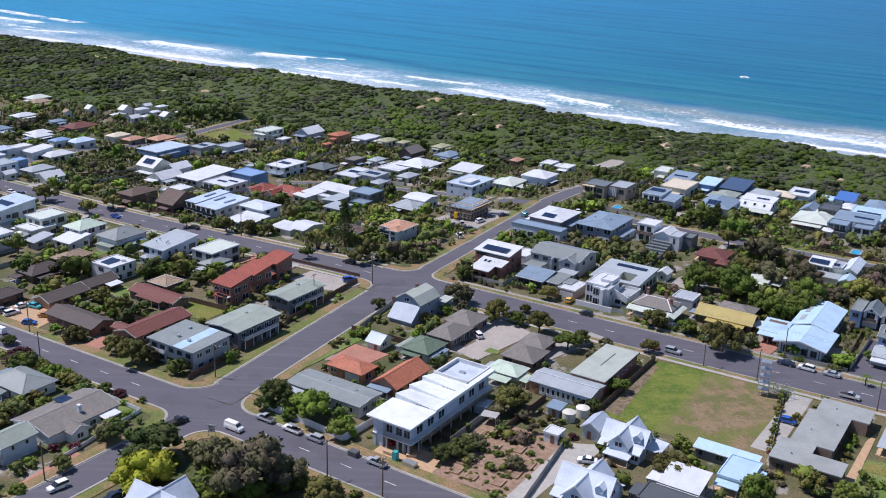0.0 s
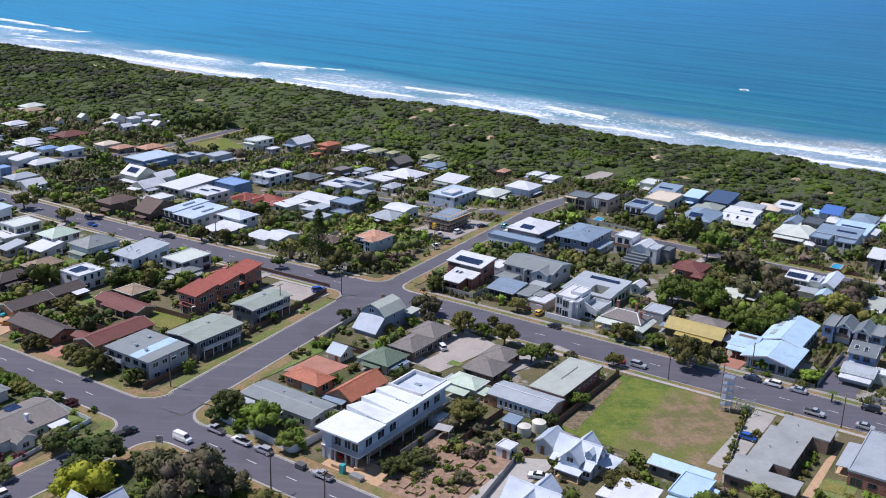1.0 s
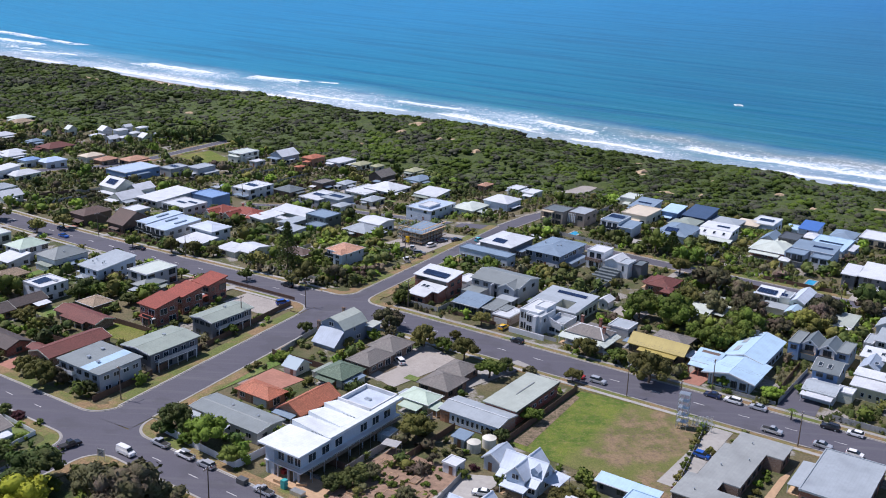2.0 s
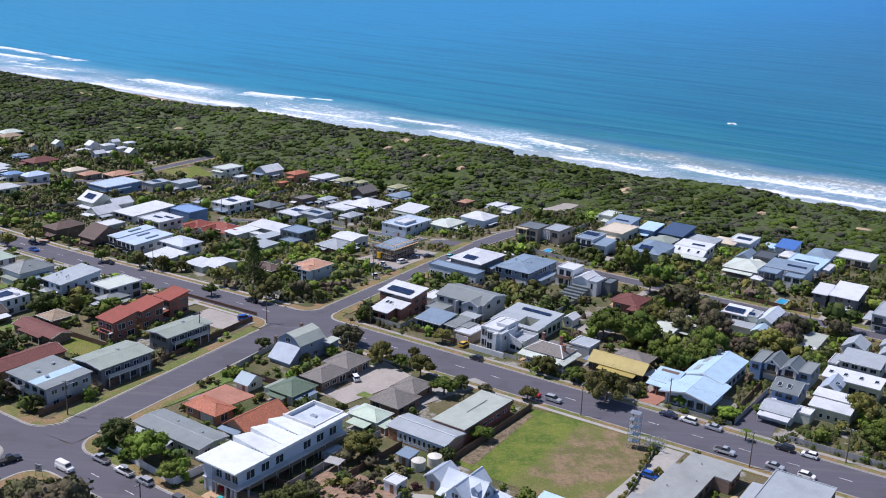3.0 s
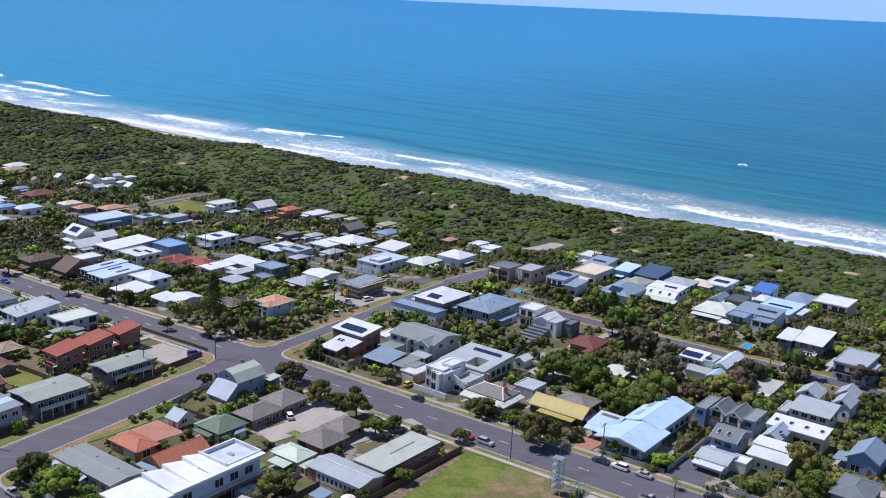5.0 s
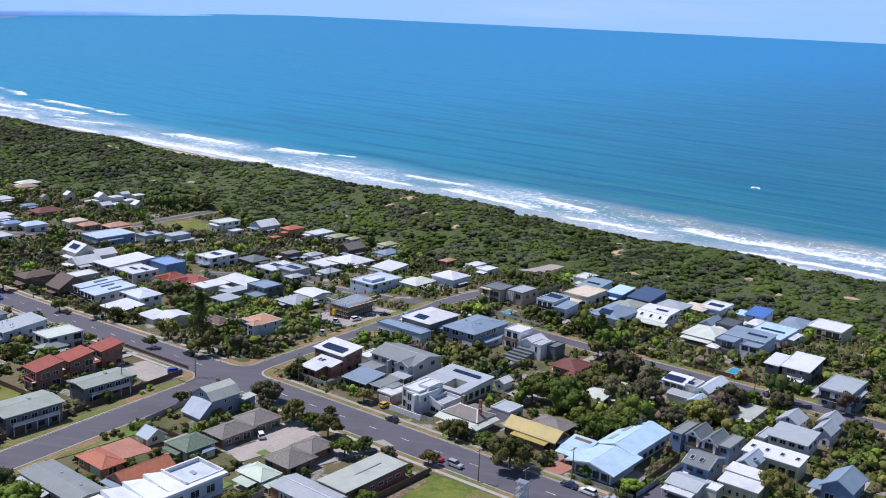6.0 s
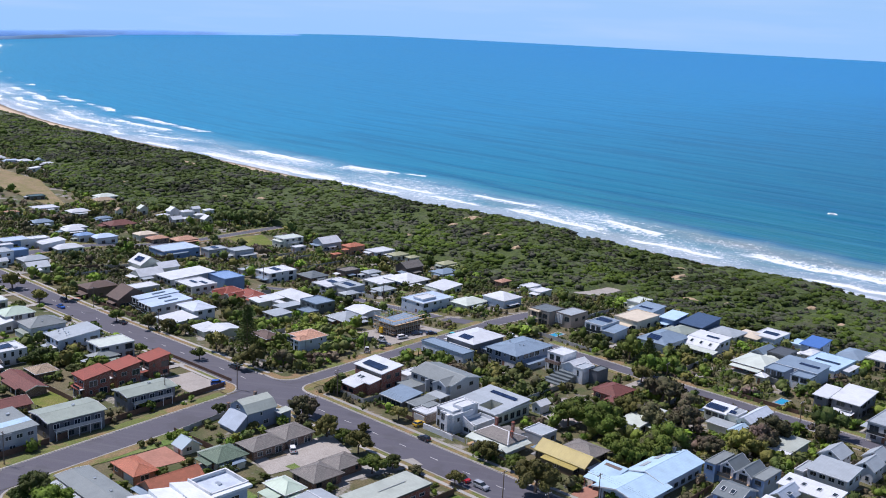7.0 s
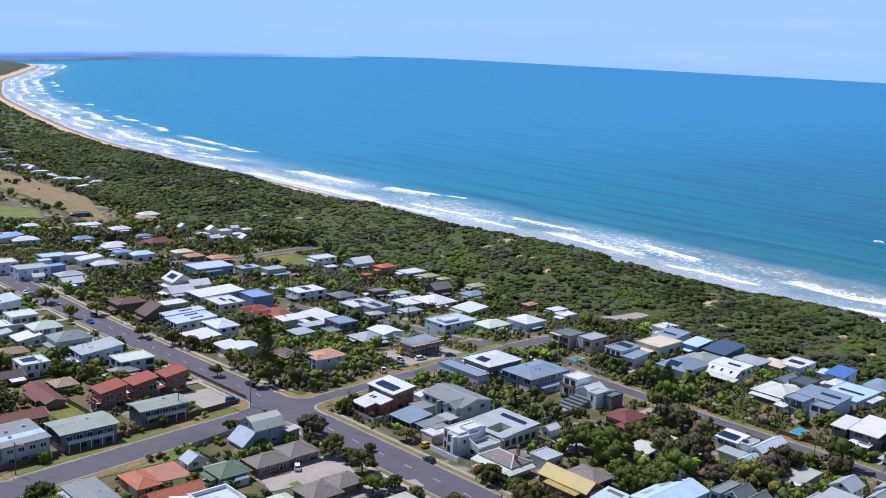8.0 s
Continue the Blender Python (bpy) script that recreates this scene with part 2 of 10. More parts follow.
def asphalt():
    m, n, l, p = nodes_of("asphalt")
    vec = n.new("ShaderNodeTexCoord").outputs["Object"]
    a = ramp(n, l, noise_node(n, l, vec, 4.0, 6, 0.7), 0.3, 0.7)
    c = mixc(n, l, a, (0.076, 0.073, 0.093), (0.106, 0.102, 0.125))
    mp = n.new("ShaderNodeMapping")
    mp.inputs["Rotation"].default_value[2] = -TH
    mp.inputs["Scale"].default_value = (0.03, 0.55, 1)
    l.new(vec, mp.inputs["Vector"])
    tr = ramp(n, l, noise_node(n, l, mp.outputs["Vector"], 1.0, 4), 0.5, 0.72, 0, 0.4)
    c = mixc(n, l, tr, c, (0.145, 0.145, 0.150))
    pt = ramp(n, l, noise_node(n, l, vec, 0.09, 3), 0.55, 0.62, 0, 0.35)
    c = mixc(n, l, pt, c, (0.058, 0.058, 0.065))
    l.new(c, p.inputs["Base Color"])
    p.inputs["Roughness"].default_value = 0.85
    bump(n, l, p, noise_node(n, l, vec, 12, 2), 0.2, 0.03)
    MATS["asphalt"] = m


asphalt()


def turf(name, green, dry, lo=0.42, hi=0.62, scale=0.10):
    m, n, l, p = nodes_of(name)
    vec = n.new("ShaderNodeTexCoord").outputs["Object"]
    a = ramp(n, l, noise_node(n, l, vec, scale, 8, 0.72), lo, hi)
    c = mixc(n, l, a, green, dry)
    g = ramp(n, l, noise_node(n, l, vec, 2.5, 5, 0.7), 0.3, 0.7, 0.50, 1.45)
    x = n.new("ShaderNodeCombineColor")
    for k in ("Red", "Green", "Blue"):
        l.new(g, x.inputs[k])
    c = mixc(n, l, 1.0, c, x.outputs["Color"], "MULTIPLY")
    l.new(c, p.inputs["Base Color"])
    p.inputs["Roughness"].default_value = 0.95
    bump(n, l, p, noise_node(n, l, vec, 5, 4), 0.5, 0.15)
    MATS[name] = m
    return m


turf("lawn", (0.10, 0.17, 0.03), (0.19, 0.20, 0.07))
turf("verge", (0.120, 0.145, 0.035), (0.25, 0.165, 0.085), 0.43, 0.57, 0.07)
turf("dry_lot", (0.112, 0.148, 0.016), (0.235, 0.190, 0.062), 0.44, 0.66, 0.055)
turf("rubble", (0.10, 0.085, 0.045), (0.24, 0.175, 0.12), 0.40, 0.60, 0.5)
turf("paddock", (0.160, 0.150, 0.042), (0.275, 0.195, 0.115), 0.34, 0.62, 0.06)


def vacant_lot():
    """Half mown turf, half worn bare, mottled with moss, straw and brown earth."""
    m, n, l, p = nodes_of("vacant_lot")
    vec = n.new("ShaderNodeTexCoord").outputs["Object"]
    sep = n.new("ShaderNodeSeparateXYZ")
    l.new(vec, sep.inputs["Vector"])
    u = mathn(n, l, "ADD", mathn(n, l, "MULTIPLY", sep.outputs["X"], CU), mathn(n, l, "MULTIPLY", sep.outputs["Y"], SU))
    wave = mathn(n, l, "MULTIPLY", mathn(n, l, "SUBTRACT", noise_node(n, l, vec, 0.11, 6, 0.65), 0.5), 5.0)
    half = ramp(n, l, mathn(n, l, "ADD", u, wave), -66.4, -63.2)
    mid, fine = noise_node(n, l, vec, 0.17, 7, 0.7), noise_node(n, l, vec, 0.75, 6, 0.7)
    turf_c = mixc(n, l, ramp(n, l, mid, 0.42, 0.57), (0.066, 0.118, 0.009), (0.140, 0.172, 0.022))
    turf_c = mixc(n, l, ramp(n, l, fine, 0.50, 0.63, 0, 0.60), turf_c, (0.215, 0.180, 0.066))
    bare = mixc(n, l, ramp(n, l, mid, 0.43, 0.57), (0.120, 0.122, 0.036), (0.235, 0.165, 0.094))
    bare = mixc(n, l, ramp(n, l, fine, 0.50, 0.62, 0, 0.8), bare, (0.145, 0.100, 0.070))
    bare = mixc(n, l, ramp(n, l, noise_node(n, l, vec, 0.06, 5, 0.6), 0.49, 0.58, 0, 0.75), bare, (0.122, 0.142, 0.028))
    c = mixc(n, l, half, turf_c, bare)
    c = mixc(n, l, 1.0, c, ramp2(n, l, ramp(n, l, noise_node(n, l, vec, 2.8, 5, 0.7), 0.3, 0.7), 0.62, 1.36), "MULTIPLY")
    l.new(c, p.inputs["Base Color"])
    p.inputs["Roughness"].default_value = 0.95
    bump(n, l, p, noise_node(n, l, vec, 3.0, 5), 0.6, 0.2)
    MATS["vacant_lot"] = m


vacant_lot()


def ground_material():
    """Yards of lawn, dry grass, soil and paving; under the scrub dark litter; then dune sand and wet beach."""
    m, n, l, p = nodes_of("ground")
    tc = n.new("ShaderNodeTexCoord")
    vec = tc.outputs["Object"]
    sep = n.new("ShaderNodeSeparateXYZ")
    l.new(tc.outputs["UV"], sep.inputs["Vector"])
    s = sep.outputs["Y"]
    a = ramp(n, l, noise_node(n, l, vec, 0.045, 8, 0.7), 0.36, 0.56)
    c = mixc(n, l, a, (0.044, 0.068, 0.012), (0.130, 0.108, 0.055))
    b = ramp(n, l, noise_node(n, l, vec, 0.08, 5, 0.6), 0.57, 0.62)
    c = mixc(n, l, b, c, (0.27, 0.25, 0.225))
    c = mixc(n, l, 1.0, c, ramp2(n, l, ramp(n, l, noise_node(n, l, vec, 2.0, 6, 0.75), 0.3, 0.7), 0.45, 1.55), "MULTIPLY")
    sc = mixc(n, l, ramp(n, l, noise_node(n, l, vec, 0.12, 8, 0.75), 0.4, 0.65), (0.028, 0.040, 0.016), (0.085, 0.075, 0.045))
    edge = mathn(n, l, "ADD", s, mathn(n, l, "MULTIPLY", noise_node(n, l, vec, 0.02, 5), 0.5))
    c = mixc(n, l, ramp(n, l, edge, 4.85, 5.1), c, sc)
    far = ramp(n, l, sep.outputs["X"], -9.6, -10.4)
    c = mixc(n, l, far, c, sc)
    sn = mixc(n, l, ramp(n, l, noise_node(n, l, vec, 0.3, 5), 0.3, 0.7), (0.50, 0.38, 0.25), (0.60, 0.47, 0.33))
    c = mixc(n, l, ramp(n, l, s, 5.95, 6.01), c, sn)
    c = mixc(n, l, ramp(n, l, s, 6.17, 6.24), c, (0.22, 0.17, 0.12))
    l.new(c, p.inputs["Base Color"])
    p.inputs["Roughness"].default_value = 0.92
    bump(n, l, p, noise_node(n, l, vec, 1.5, 5), 0.6, 0.25)
    MATS["ground"] = m


ground_material()


# breaking waves: from and to along the shore, distance off it at both ends, foam trailing seawards (+) or shorewards (-)
BREAKERS = ((-985, -905, 40, 64, 14), (-925, -850, 8, 12, 16), (-830, -595, 15, 17, 30), (-815, -708, 79, 76, -42), (-672, -606, 90, 100, -34), (-585, -505, 39, 46, 16), (-606, -582, 107, 112, -8),
            (-640, -520, 13, 21, 12), (-488, -413, 72, 78, -16), (-500, -445, 32, 37, 12), (-422, -318, 45, 29, 28), (-352, -286, 73, 65, -30), (-235, -70, 50, 47, 24), (-90, 80, 46, 52, 26),
            (-300, -225, 26, 24, 8), (-170, -20, 18, 20, 8))


def sea_material():
    m, n, l, p = nodes_of("sea")
    tc = n.new("ShaderNodeTexCoord")
    sep = n.new("ShaderNodeSeparateXYZ")
    l.new(tc.outputs["UV"], sep.inputs["Vector"])
    s, uu = sep.outputs["Y"], sep.outputs["X"]  # hundreds of metres off and along the shore

    def streaks(su, sv, off, detail=5, rough=0.6):
        mp = n.new("ShaderNodeMapping")
        mp.inputs["Scale"].default_value = (su, sv, 1)
        mp.inputs["Location"].default_value = (off, off * 0.7, 0)
        l.new(tc.outputs["UV"], mp.inputs["Vector"])
        return noise_node(n, l, mp.outputs["Vector"], 1.0, detail, rough)

    broad = streaks(0.25, 0.8, 3.1, 4)
    d = mathn(n, l, "ADD", s, mathn(n, l, "MULTIPLY", mathn(n, l, "SUBTRACT", broad, 0.5), 2.4))
    c = mixc(n, l, ramp(n, l, d, 0.1, 2.2), (0.045, 0.215, 0.205), (0.0, 0.152, 0.205))
    c = mixc(n, l, ramp(n, l, d, 1.8, 7.0), c, (0.0, 0.132, 0.225))
    c = mixc(n, l, ramp(n, l, d, 6.0, 26.0), c, (0.0, 0.112, 0.345))
    # sky sheen put into the colour: paler down the coast, darker the other way
    c = mixc(n, l, ramp(n, l, uu, -2.5, -10.0, 0.0, 0.52), c, (0.004, 0.275, 0.560))
    c = mixc(n, l, ramp(n, l, uu, -5.0, -0.5, 0.0, 0.50), c, (0.0, 0.080, 0.165))
    # swell lines and streaks drawn as darker and lighter bands of the base colour
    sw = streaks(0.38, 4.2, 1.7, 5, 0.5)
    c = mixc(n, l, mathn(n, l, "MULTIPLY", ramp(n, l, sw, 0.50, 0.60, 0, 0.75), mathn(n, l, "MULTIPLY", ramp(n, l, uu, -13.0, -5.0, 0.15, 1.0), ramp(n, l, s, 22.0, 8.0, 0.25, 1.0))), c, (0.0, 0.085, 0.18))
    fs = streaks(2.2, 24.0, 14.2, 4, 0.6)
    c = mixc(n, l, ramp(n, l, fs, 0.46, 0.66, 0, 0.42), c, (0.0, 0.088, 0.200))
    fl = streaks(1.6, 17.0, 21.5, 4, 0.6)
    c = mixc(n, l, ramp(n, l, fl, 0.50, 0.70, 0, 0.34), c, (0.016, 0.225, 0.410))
    # short wind chop: lighter and darker faces put into the colour
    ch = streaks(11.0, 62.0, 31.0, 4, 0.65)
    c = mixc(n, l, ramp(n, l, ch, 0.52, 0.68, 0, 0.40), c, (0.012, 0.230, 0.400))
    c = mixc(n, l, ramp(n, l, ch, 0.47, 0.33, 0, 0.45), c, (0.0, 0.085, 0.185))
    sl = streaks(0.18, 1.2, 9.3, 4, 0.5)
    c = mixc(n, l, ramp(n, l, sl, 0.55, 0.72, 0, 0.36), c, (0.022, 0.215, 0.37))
    # sand stirred up inside the break
    st = mathn(n, l, "MULTIPLY", ramp(n, l, s, 0.9, 0.15), ramp(n, l, streaks(0.8, 2.5, 5.5), 0.42, 0.62, 0, 0.8))
    c = mixc(n, l, st, c, (0.30, 0.31, 0.26))
    # foam: breakers that stand along the beach, each a crest with a lacy trail, and thin lace over the shallows
    lace = streaks(22.0, 19.0, 4.4, 9, 0.72)
    web = ramp(n, l, mathn(n, l, "ABSOLUTE", mathn(n, l, "SUBTRACT", streaks(30.0, 26.0, 11.3, 4, 0.6), 0.5)), 0.0, 0.075, 0.16, 0.0)
    froth = mathn(n, l, "ADD", lace, web)
    sway = mathn(n, l, "MULTIPLY", mathn(n, l, "SUBTRACT", streaks(2.6, 0.4, 7.7, 6, 0.6), 0.5), 0.20)
    slide = mathn(n, l, "MULTIPLY", mathn(n, l, "SUBTRACT", streaks(1.0, 9.0, 3.9, 5, 0.6), 0.5), 0.5)
    ub = mathn(n, l, "ADD", uu, slide)
    foam, line = None, None
    for u0, u1, o0, o1, trail in BREAKERS:
        t = mathn(n, l, "DIVIDE", mathn(n, l, "SUBTRACT", ub, u0 / 100), (u1 - u0) / 100)
        on = mathn(n, l, "MINIMUM", ramp(n, l, t, 0.0, 0.10), ramp(n, l, t, 1.0, 0.90))
        at_ = mathn(n, l, "ADD", mathn(n, l, "ADD", mathn(n, l, "MULTIPLY", t, (o1 - o0) / 100), o0 / 100), sway)
        dist = mathn(n, l, "SUBTRACT", s, at_)
        if trail < 0:
            dist = mathn(n, l, "MULTIPLY", dist, -1.0)
        k = abs(trail) / 100
        body = mathn(n, l, "MULTIPLY", mathn(n, l, "MINIMUM", ramp(n, l, dist, k, 0.0), ramp(n, l, dist, -0.025, 0.0)), on)
        edge = mathn(n, l, "MULTIPLY", ramp(n, l, mathn(n, l, "ABSOLUTE", dist), 0.042, 0.014), on)
        foam = body if foam is None else mathn(n, l, "MAXIMUM", foam, body)
        line = edge if line is None else mathn(n, l, "MAXIMUM", line, edge)
    # down the bay the breakers run in looser sets
    bend = mathn(n, l, "ADD", s, mathn(n, l, "MULTIPLY", mathn(n, l, "SUBTRACT", streaks(1.1, 0.6, 7.7, 5), 0.5), 0.55))
    bay = ramp(n, l, uu, -9.3, -9.9)
    for pos, wide, off, cut in ((0.25, 0.16, 5.1, 0.42), (0.55, 0.20, 8.8, 0.42), (0.90, 0.22, 12.4, 0.45), (1.30, 0.20, 17.9, 0.52)):
        dist = mathn(n, l, "SUBTRACT", bend, pos)
        band = mathn(n, l, "MINIMUM", ramp(n, l, dist, -wide, 0.0), ramp(n, l, dist, wide * 0.30, wide * 0.15))
        on = mathn(n, l, "MULTIPLY", bay, ramp(n, l, streaks(1.0, 0.05, off, 5, 0.6), cut, cut + 0.10))
        foam = mathn(n, l, "MAXIMUM", foam, mathn(n, l, "MULTIPLY", band, on))
    sets = streaks(0.9, 1.1, 2.2, 4, 0.55)
    spread = mathn(n, l, "MULTIPLY", mathn(n, l, "MULTIPLY", ramp(n, l, bend, 1.20, 0.70), ramp(n, l, bend, 0.05, 0.30, 0.35, 1.0)), ramp(n, l, sets, 0.34, 0.60, 0.25, 1.0))
    swash = ramp(n, l, mathn(n, l, "ABSOLUTE", mathn(n, l, "SUBTRACT", bend, 0.02)), 0.05, 0.02, 0.0, 0.55)
    # water paled by fine bubbles in the shallows, and sand stirred up outside it
    c = mixc(n, l, mathn(n, l, "MAXIMUM", mathn(n, l, "MULTIPLY", spread, 0.72), mathn(n, l, "MULTIPLY", foam, 0.7)), c, (0.26, 0.38, 0.47))
    c = mixc(n, l, ramp(n, l, bend, 0.40, 0.10, 0.0, 0.75), c, (0.36, 0.41, 0.47))
    mud = mathn(n, l, "MULTIPLY", mathn(n, l, "MINIMUM", ramp(n, l, bend, 0.55, 0.72), ramp(n, l, bend, 1.05, 0.80)), mathn(n, l, "MULTIPLY", ramp(n, l, uu, -3.6, -2.6), ramp(n, l, sets, 0.35, 0.55, 0.2, 0.75)))
    c = mixc(n, l, mud, c, (0.23, 0.255, 0.24))
    dense = mathn(n, l, "MAXIMUM", mathn(n, l, "MULTIPLY", foam, 0.38), mathn(n, l, "MULTIPLY", spread, 0.19))
    mask = mathn(n, l, "MULTIPLY", ramp(n, l, mathn(n, l, "ADD", froth, dense), 0.72, 0.86, 0.0, 0.95), ramp(n, l, dense, 0.01, 0.09))
    mask = mathn(n, l, "MAXIMUM", mask, mathn(n, l, "MULTIPLY", line, ramp(n, l, lace, 0.28, 0.46, 0.45, 1.0)))
    mask = mathn(n, l, "MAXIMUM", mask, mathn(n, l, "MULTIPLY", swash, ramp(n, l, lace, 0.36, 0.52, 0.1, 1.0)))
    c = mixc(n, l, mask, c, (0.74, 0.77, 0.80))
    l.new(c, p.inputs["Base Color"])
    l.new(ramp(n, l, mask, 0, 1, 0.30, 0.9), p.inputs["Roughness"])
    p.inputs["IOR"].default_value = 1.33
    p.inputs["Specular IOR Level"].default_value = 0.08
    b1 = n.new("ShaderNodeBump")
    b1.inputs["Strength"].default_value, b1.inputs["Distance"].default_value = 0.55, 3.0
    l.new(mathn(n, l, "ADD", sw, mathn(n, l, "MULTIPLY", streaks(9.0, 30.0, 6.1, 4), 0.16)), b1.inputs["Height"])
    l.new(b1.outputs["Normal"], p.inputs["Normal"])
    MATS["sea"] = m


sea_material()


def leaf(name, dark, light, other, share=0.25, fine=2.2):
    """Foliage: shade by clump and by plant, with dry or russet patches."""
    m, n, l, p = nodes_of(name)
    geo = n.new("ShaderNodeNewGeometry")
    vec = geo.outputs["Position"]
    a = geo.outputs["Random Per Island"]
    info = n.new("ShaderNodeObjectInfo")
    a = mathn(n, l, "MULTIPLY", mathn(n, l, "ADD", a, ramp(n, l, noise_node(n, l, vec, fine * 1.3, 4, 0.7), 0.3, 0.7)), 0.5)
    c = mixc(n, l, a, dark, light)
    big = noise_node(n, l, vec, 0.07, 6, 0.7)
    c = mixc(n, l, ramp(n, l, big, 0.62 - share, 0.80 - share, 0, 0.8), c, other)
    wide = ramp(n, l, noise_node(n, l, vec, 0.018, 5, 0.65), 0.38, 0.62, 0.45, 1.38)
    tone = n.new("ShaderNodeCombineColor")
    for k in ("Red", "Green", "Blue"):
        l.new(wide, tone.inputs[k])
    c = mixc(n, l, 1.0, c, tone.outputs["Color"], "MULTIPLY")
    c = mixc(n, l, 1.0, c, ramp2(n, l, info.outputs["Random"], 0.70, 1.35), "MULTIPLY")
    l.new(c, p.inputs["Base Color"])
    p.inputs["Roughness"].default_value = 0.7
    p.inputs["Specular IOR Level"].default_value = 0.2
    bump(n, l, p, noise_node(n, l, vec, fine, 4, 0.75), 0.9, 0.9 / fine)
    MATS[name] = m
    return m


leaf("leaf_green", (0.036, 0.074, 0.01), (0.144, 0.234, 0.024), (0.108, 0.126, 0.024))
leaf("leaf_dark", (0.019, 0.046, 0.011), (0.081, 0.135, 0.024), (0.095, 0.101, 0.03))
leaf("leaf_olive", (0.066, 0.075, 0.013), (0.204, 0.209, 0.04), (0.143, 0.127, 0.039))
leaf("leaf_russet", (0.066, 0.045, 0.036), (0.190, 0.132, 0.105), (0.090, 0.098, 0.036))
leaf("leaf_lime", (0.089, 0.158, 0.015), (0.221, 0.326, 0.032), (0.158, 0.231, 0.032))
leaf("leaf_gold", (0.147, 0.142, 0.011), (0.378, 0.326, 0.021), (0.21, 0.231, 0.021))
leaf("leaf_plum", (0.063, 0.019, 0.027), (0.168, 0.047, 0.058), (0.084, 0.032, 0.037))


def scrub_leaf():
    """Dune scrub: green bushes with sunlit tops, darker thickets, and grey-brown bushes in drifts."""
    m, n, l, p = nodes_of("leaf_scrub")
    geo = n.new("ShaderNodeNewGeometry")
    vec, a = geo.outputs["Position"], geo.outputs["Random Per Island"]
    grain = ramp(n, l, noise_node(n, l, vec, 1.7, 4, 0.75), 0.3, 0.7)
    f = mathn(n, l, "ADD", mathn(n, l, "MULTIPLY", a, 0.45), mathn(n, l, "MULTIPLY", grain, 0.55))
    c = mixc(n, l, f, (0.022, 0.042, 0.008), (0.088, 0.124, 0.018))
    lush = ramp(n, l, noise_node(n, l, vec, 0.026, 6, 0.65), 0.44, 0.60)
    c = mixc(n, l, lush, c, mixc(n, l, f, (0.036, 0.070, 0.010), (0.128, 0.180, 0.020)))
    drift = mathn(n, l, "ADD", noise_node(n, l, vec, 0.055, 5, 0.65), mathn(n, l, "MULTIPLY", mathn(n, l, "SUBTRACT", mathn(n, l, "FRACT", mathn(n, l, "MULTIPLY", a, 7.3)), 0.5), 0.22))
    c = mixc(n, l, ramp(n, l, drift, 0.50, 0.58, 0.0, 0.85), c, mixc(n, l, f, (0.044, 0.044, 0.036), (0.108, 0.100, 0.086)))
    c = mixc(n, l, 1.0, c, ramp2(n, l, ramp(n, l, noise_node(n, l, vec, 0.011, 4, 0.6), 0.36, 0.62), 0.52, 1.24), "MULTIPLY")
    l.new(c, p.inputs["Base Color"])
    p.inputs["Roughness"].default_value = 0.75
    p.inputs["Specular IOR Level"].default_value = 0.15
    bump(n, l, p, noise_node(n, l, vec, 1.6, 4, 0.75), 0.9, 0.6)
    MATS["leaf_scrub"] = m


scrub_leaf()
paint("bark", (0.14, 0.10, 0.075), 0.9, 0, 0.25, 3)

# ---- making meshes ----
def mesh_of(name, verts, faces, mat):
    me = bpy.data.meshes.new(name)
    me.from_pydata([tuple(v) for v in verts], [], faces)
    me.materials.append(MATS[mat])
    return me


def soup(name, tris, mat):
    """A mesh from an array of triangles (n, 3, 3), each with its own corners."""
    tris = np.asarray(tris, np.float32)
    k = len(tris)
    me = bpy.data.meshes.new(name)
    me.vertices.add(3 * k)
    me.vertices.foreach_set("co", tris.ravel())
    me.loops.add(3 * k)
    me.loops.foreach_set("vertex_index", np.arange(3 * k, dtype=np.int32))
    me.polygons.add(k)
    me.polygons.foreach_set("loop_start", np.arange(0, 3 * k, 3, dtype=np.int32))
    me.update(calc_edges=True)
    me.materials.append(MATS[mat])
    return me


def sheet(name, P, mat, uv=None, smooth=True):
    """A mesh from a grid of points (rows, columns, 3)."""
    r, c = P.shape[:2]
    idx = np.arange(r * c).reshape(r, c)
    q = np.stack([idx[:-1, :-1], idx[:-1, 1:], idx[1:, 1:], idx[1:, :-1]], -1).reshape(-1, 4)
    me = bpy.data.meshes.new(name)
    me.vertices.add(r * c)
    me.vertices.foreach_set("co", P.reshape(-1).astype(np.float32))
    me.loops.add(q.size)
    me.loops.foreach_set("vertex_index", q.ravel().astype(np.int32))
    me.polygons.add(len(q))
    me.polygons.foreach_set("loop_start", np.arange(0, q.size, 4, dtype=np.int32))
    me.polygons.foreach_set("use_smooth", np.full(len(q), smooth))
    if uv is not None:
        lay = me.uv_layers.new(name="shore")
        lay.data.foreach_set("uv", uv.reshape(-1, 2)[q.ravel()].ravel().astype(np.float32))
    me.update(calc_edges=True)
    me.materials.append(MATS[mat])
    return me


def part(name, me, parent, m=None, label=""):
    ob = new(name, me)
    ob.parent = parent
    if m is not None:
        ob.matrix_local = m
    return tagged(ob, label)


def box_v(x0, y0, z0, x1, y1, z1):
    v = [(x0, y0, z0), (x1, y0, z0), (x1, y1, z0), (x0, y1, z0), (x0, y0, z1), (x1, y0, z1), (x1, y1, z1), (x0, y1, z1)]
    f = [(3, 2, 1, 0), (4, 5, 6, 7), (0, 1, 5, 4), (1, 2, 6, 5), (2, 3, 7, 6), (3, 0, 4, 7)]
    return v, f


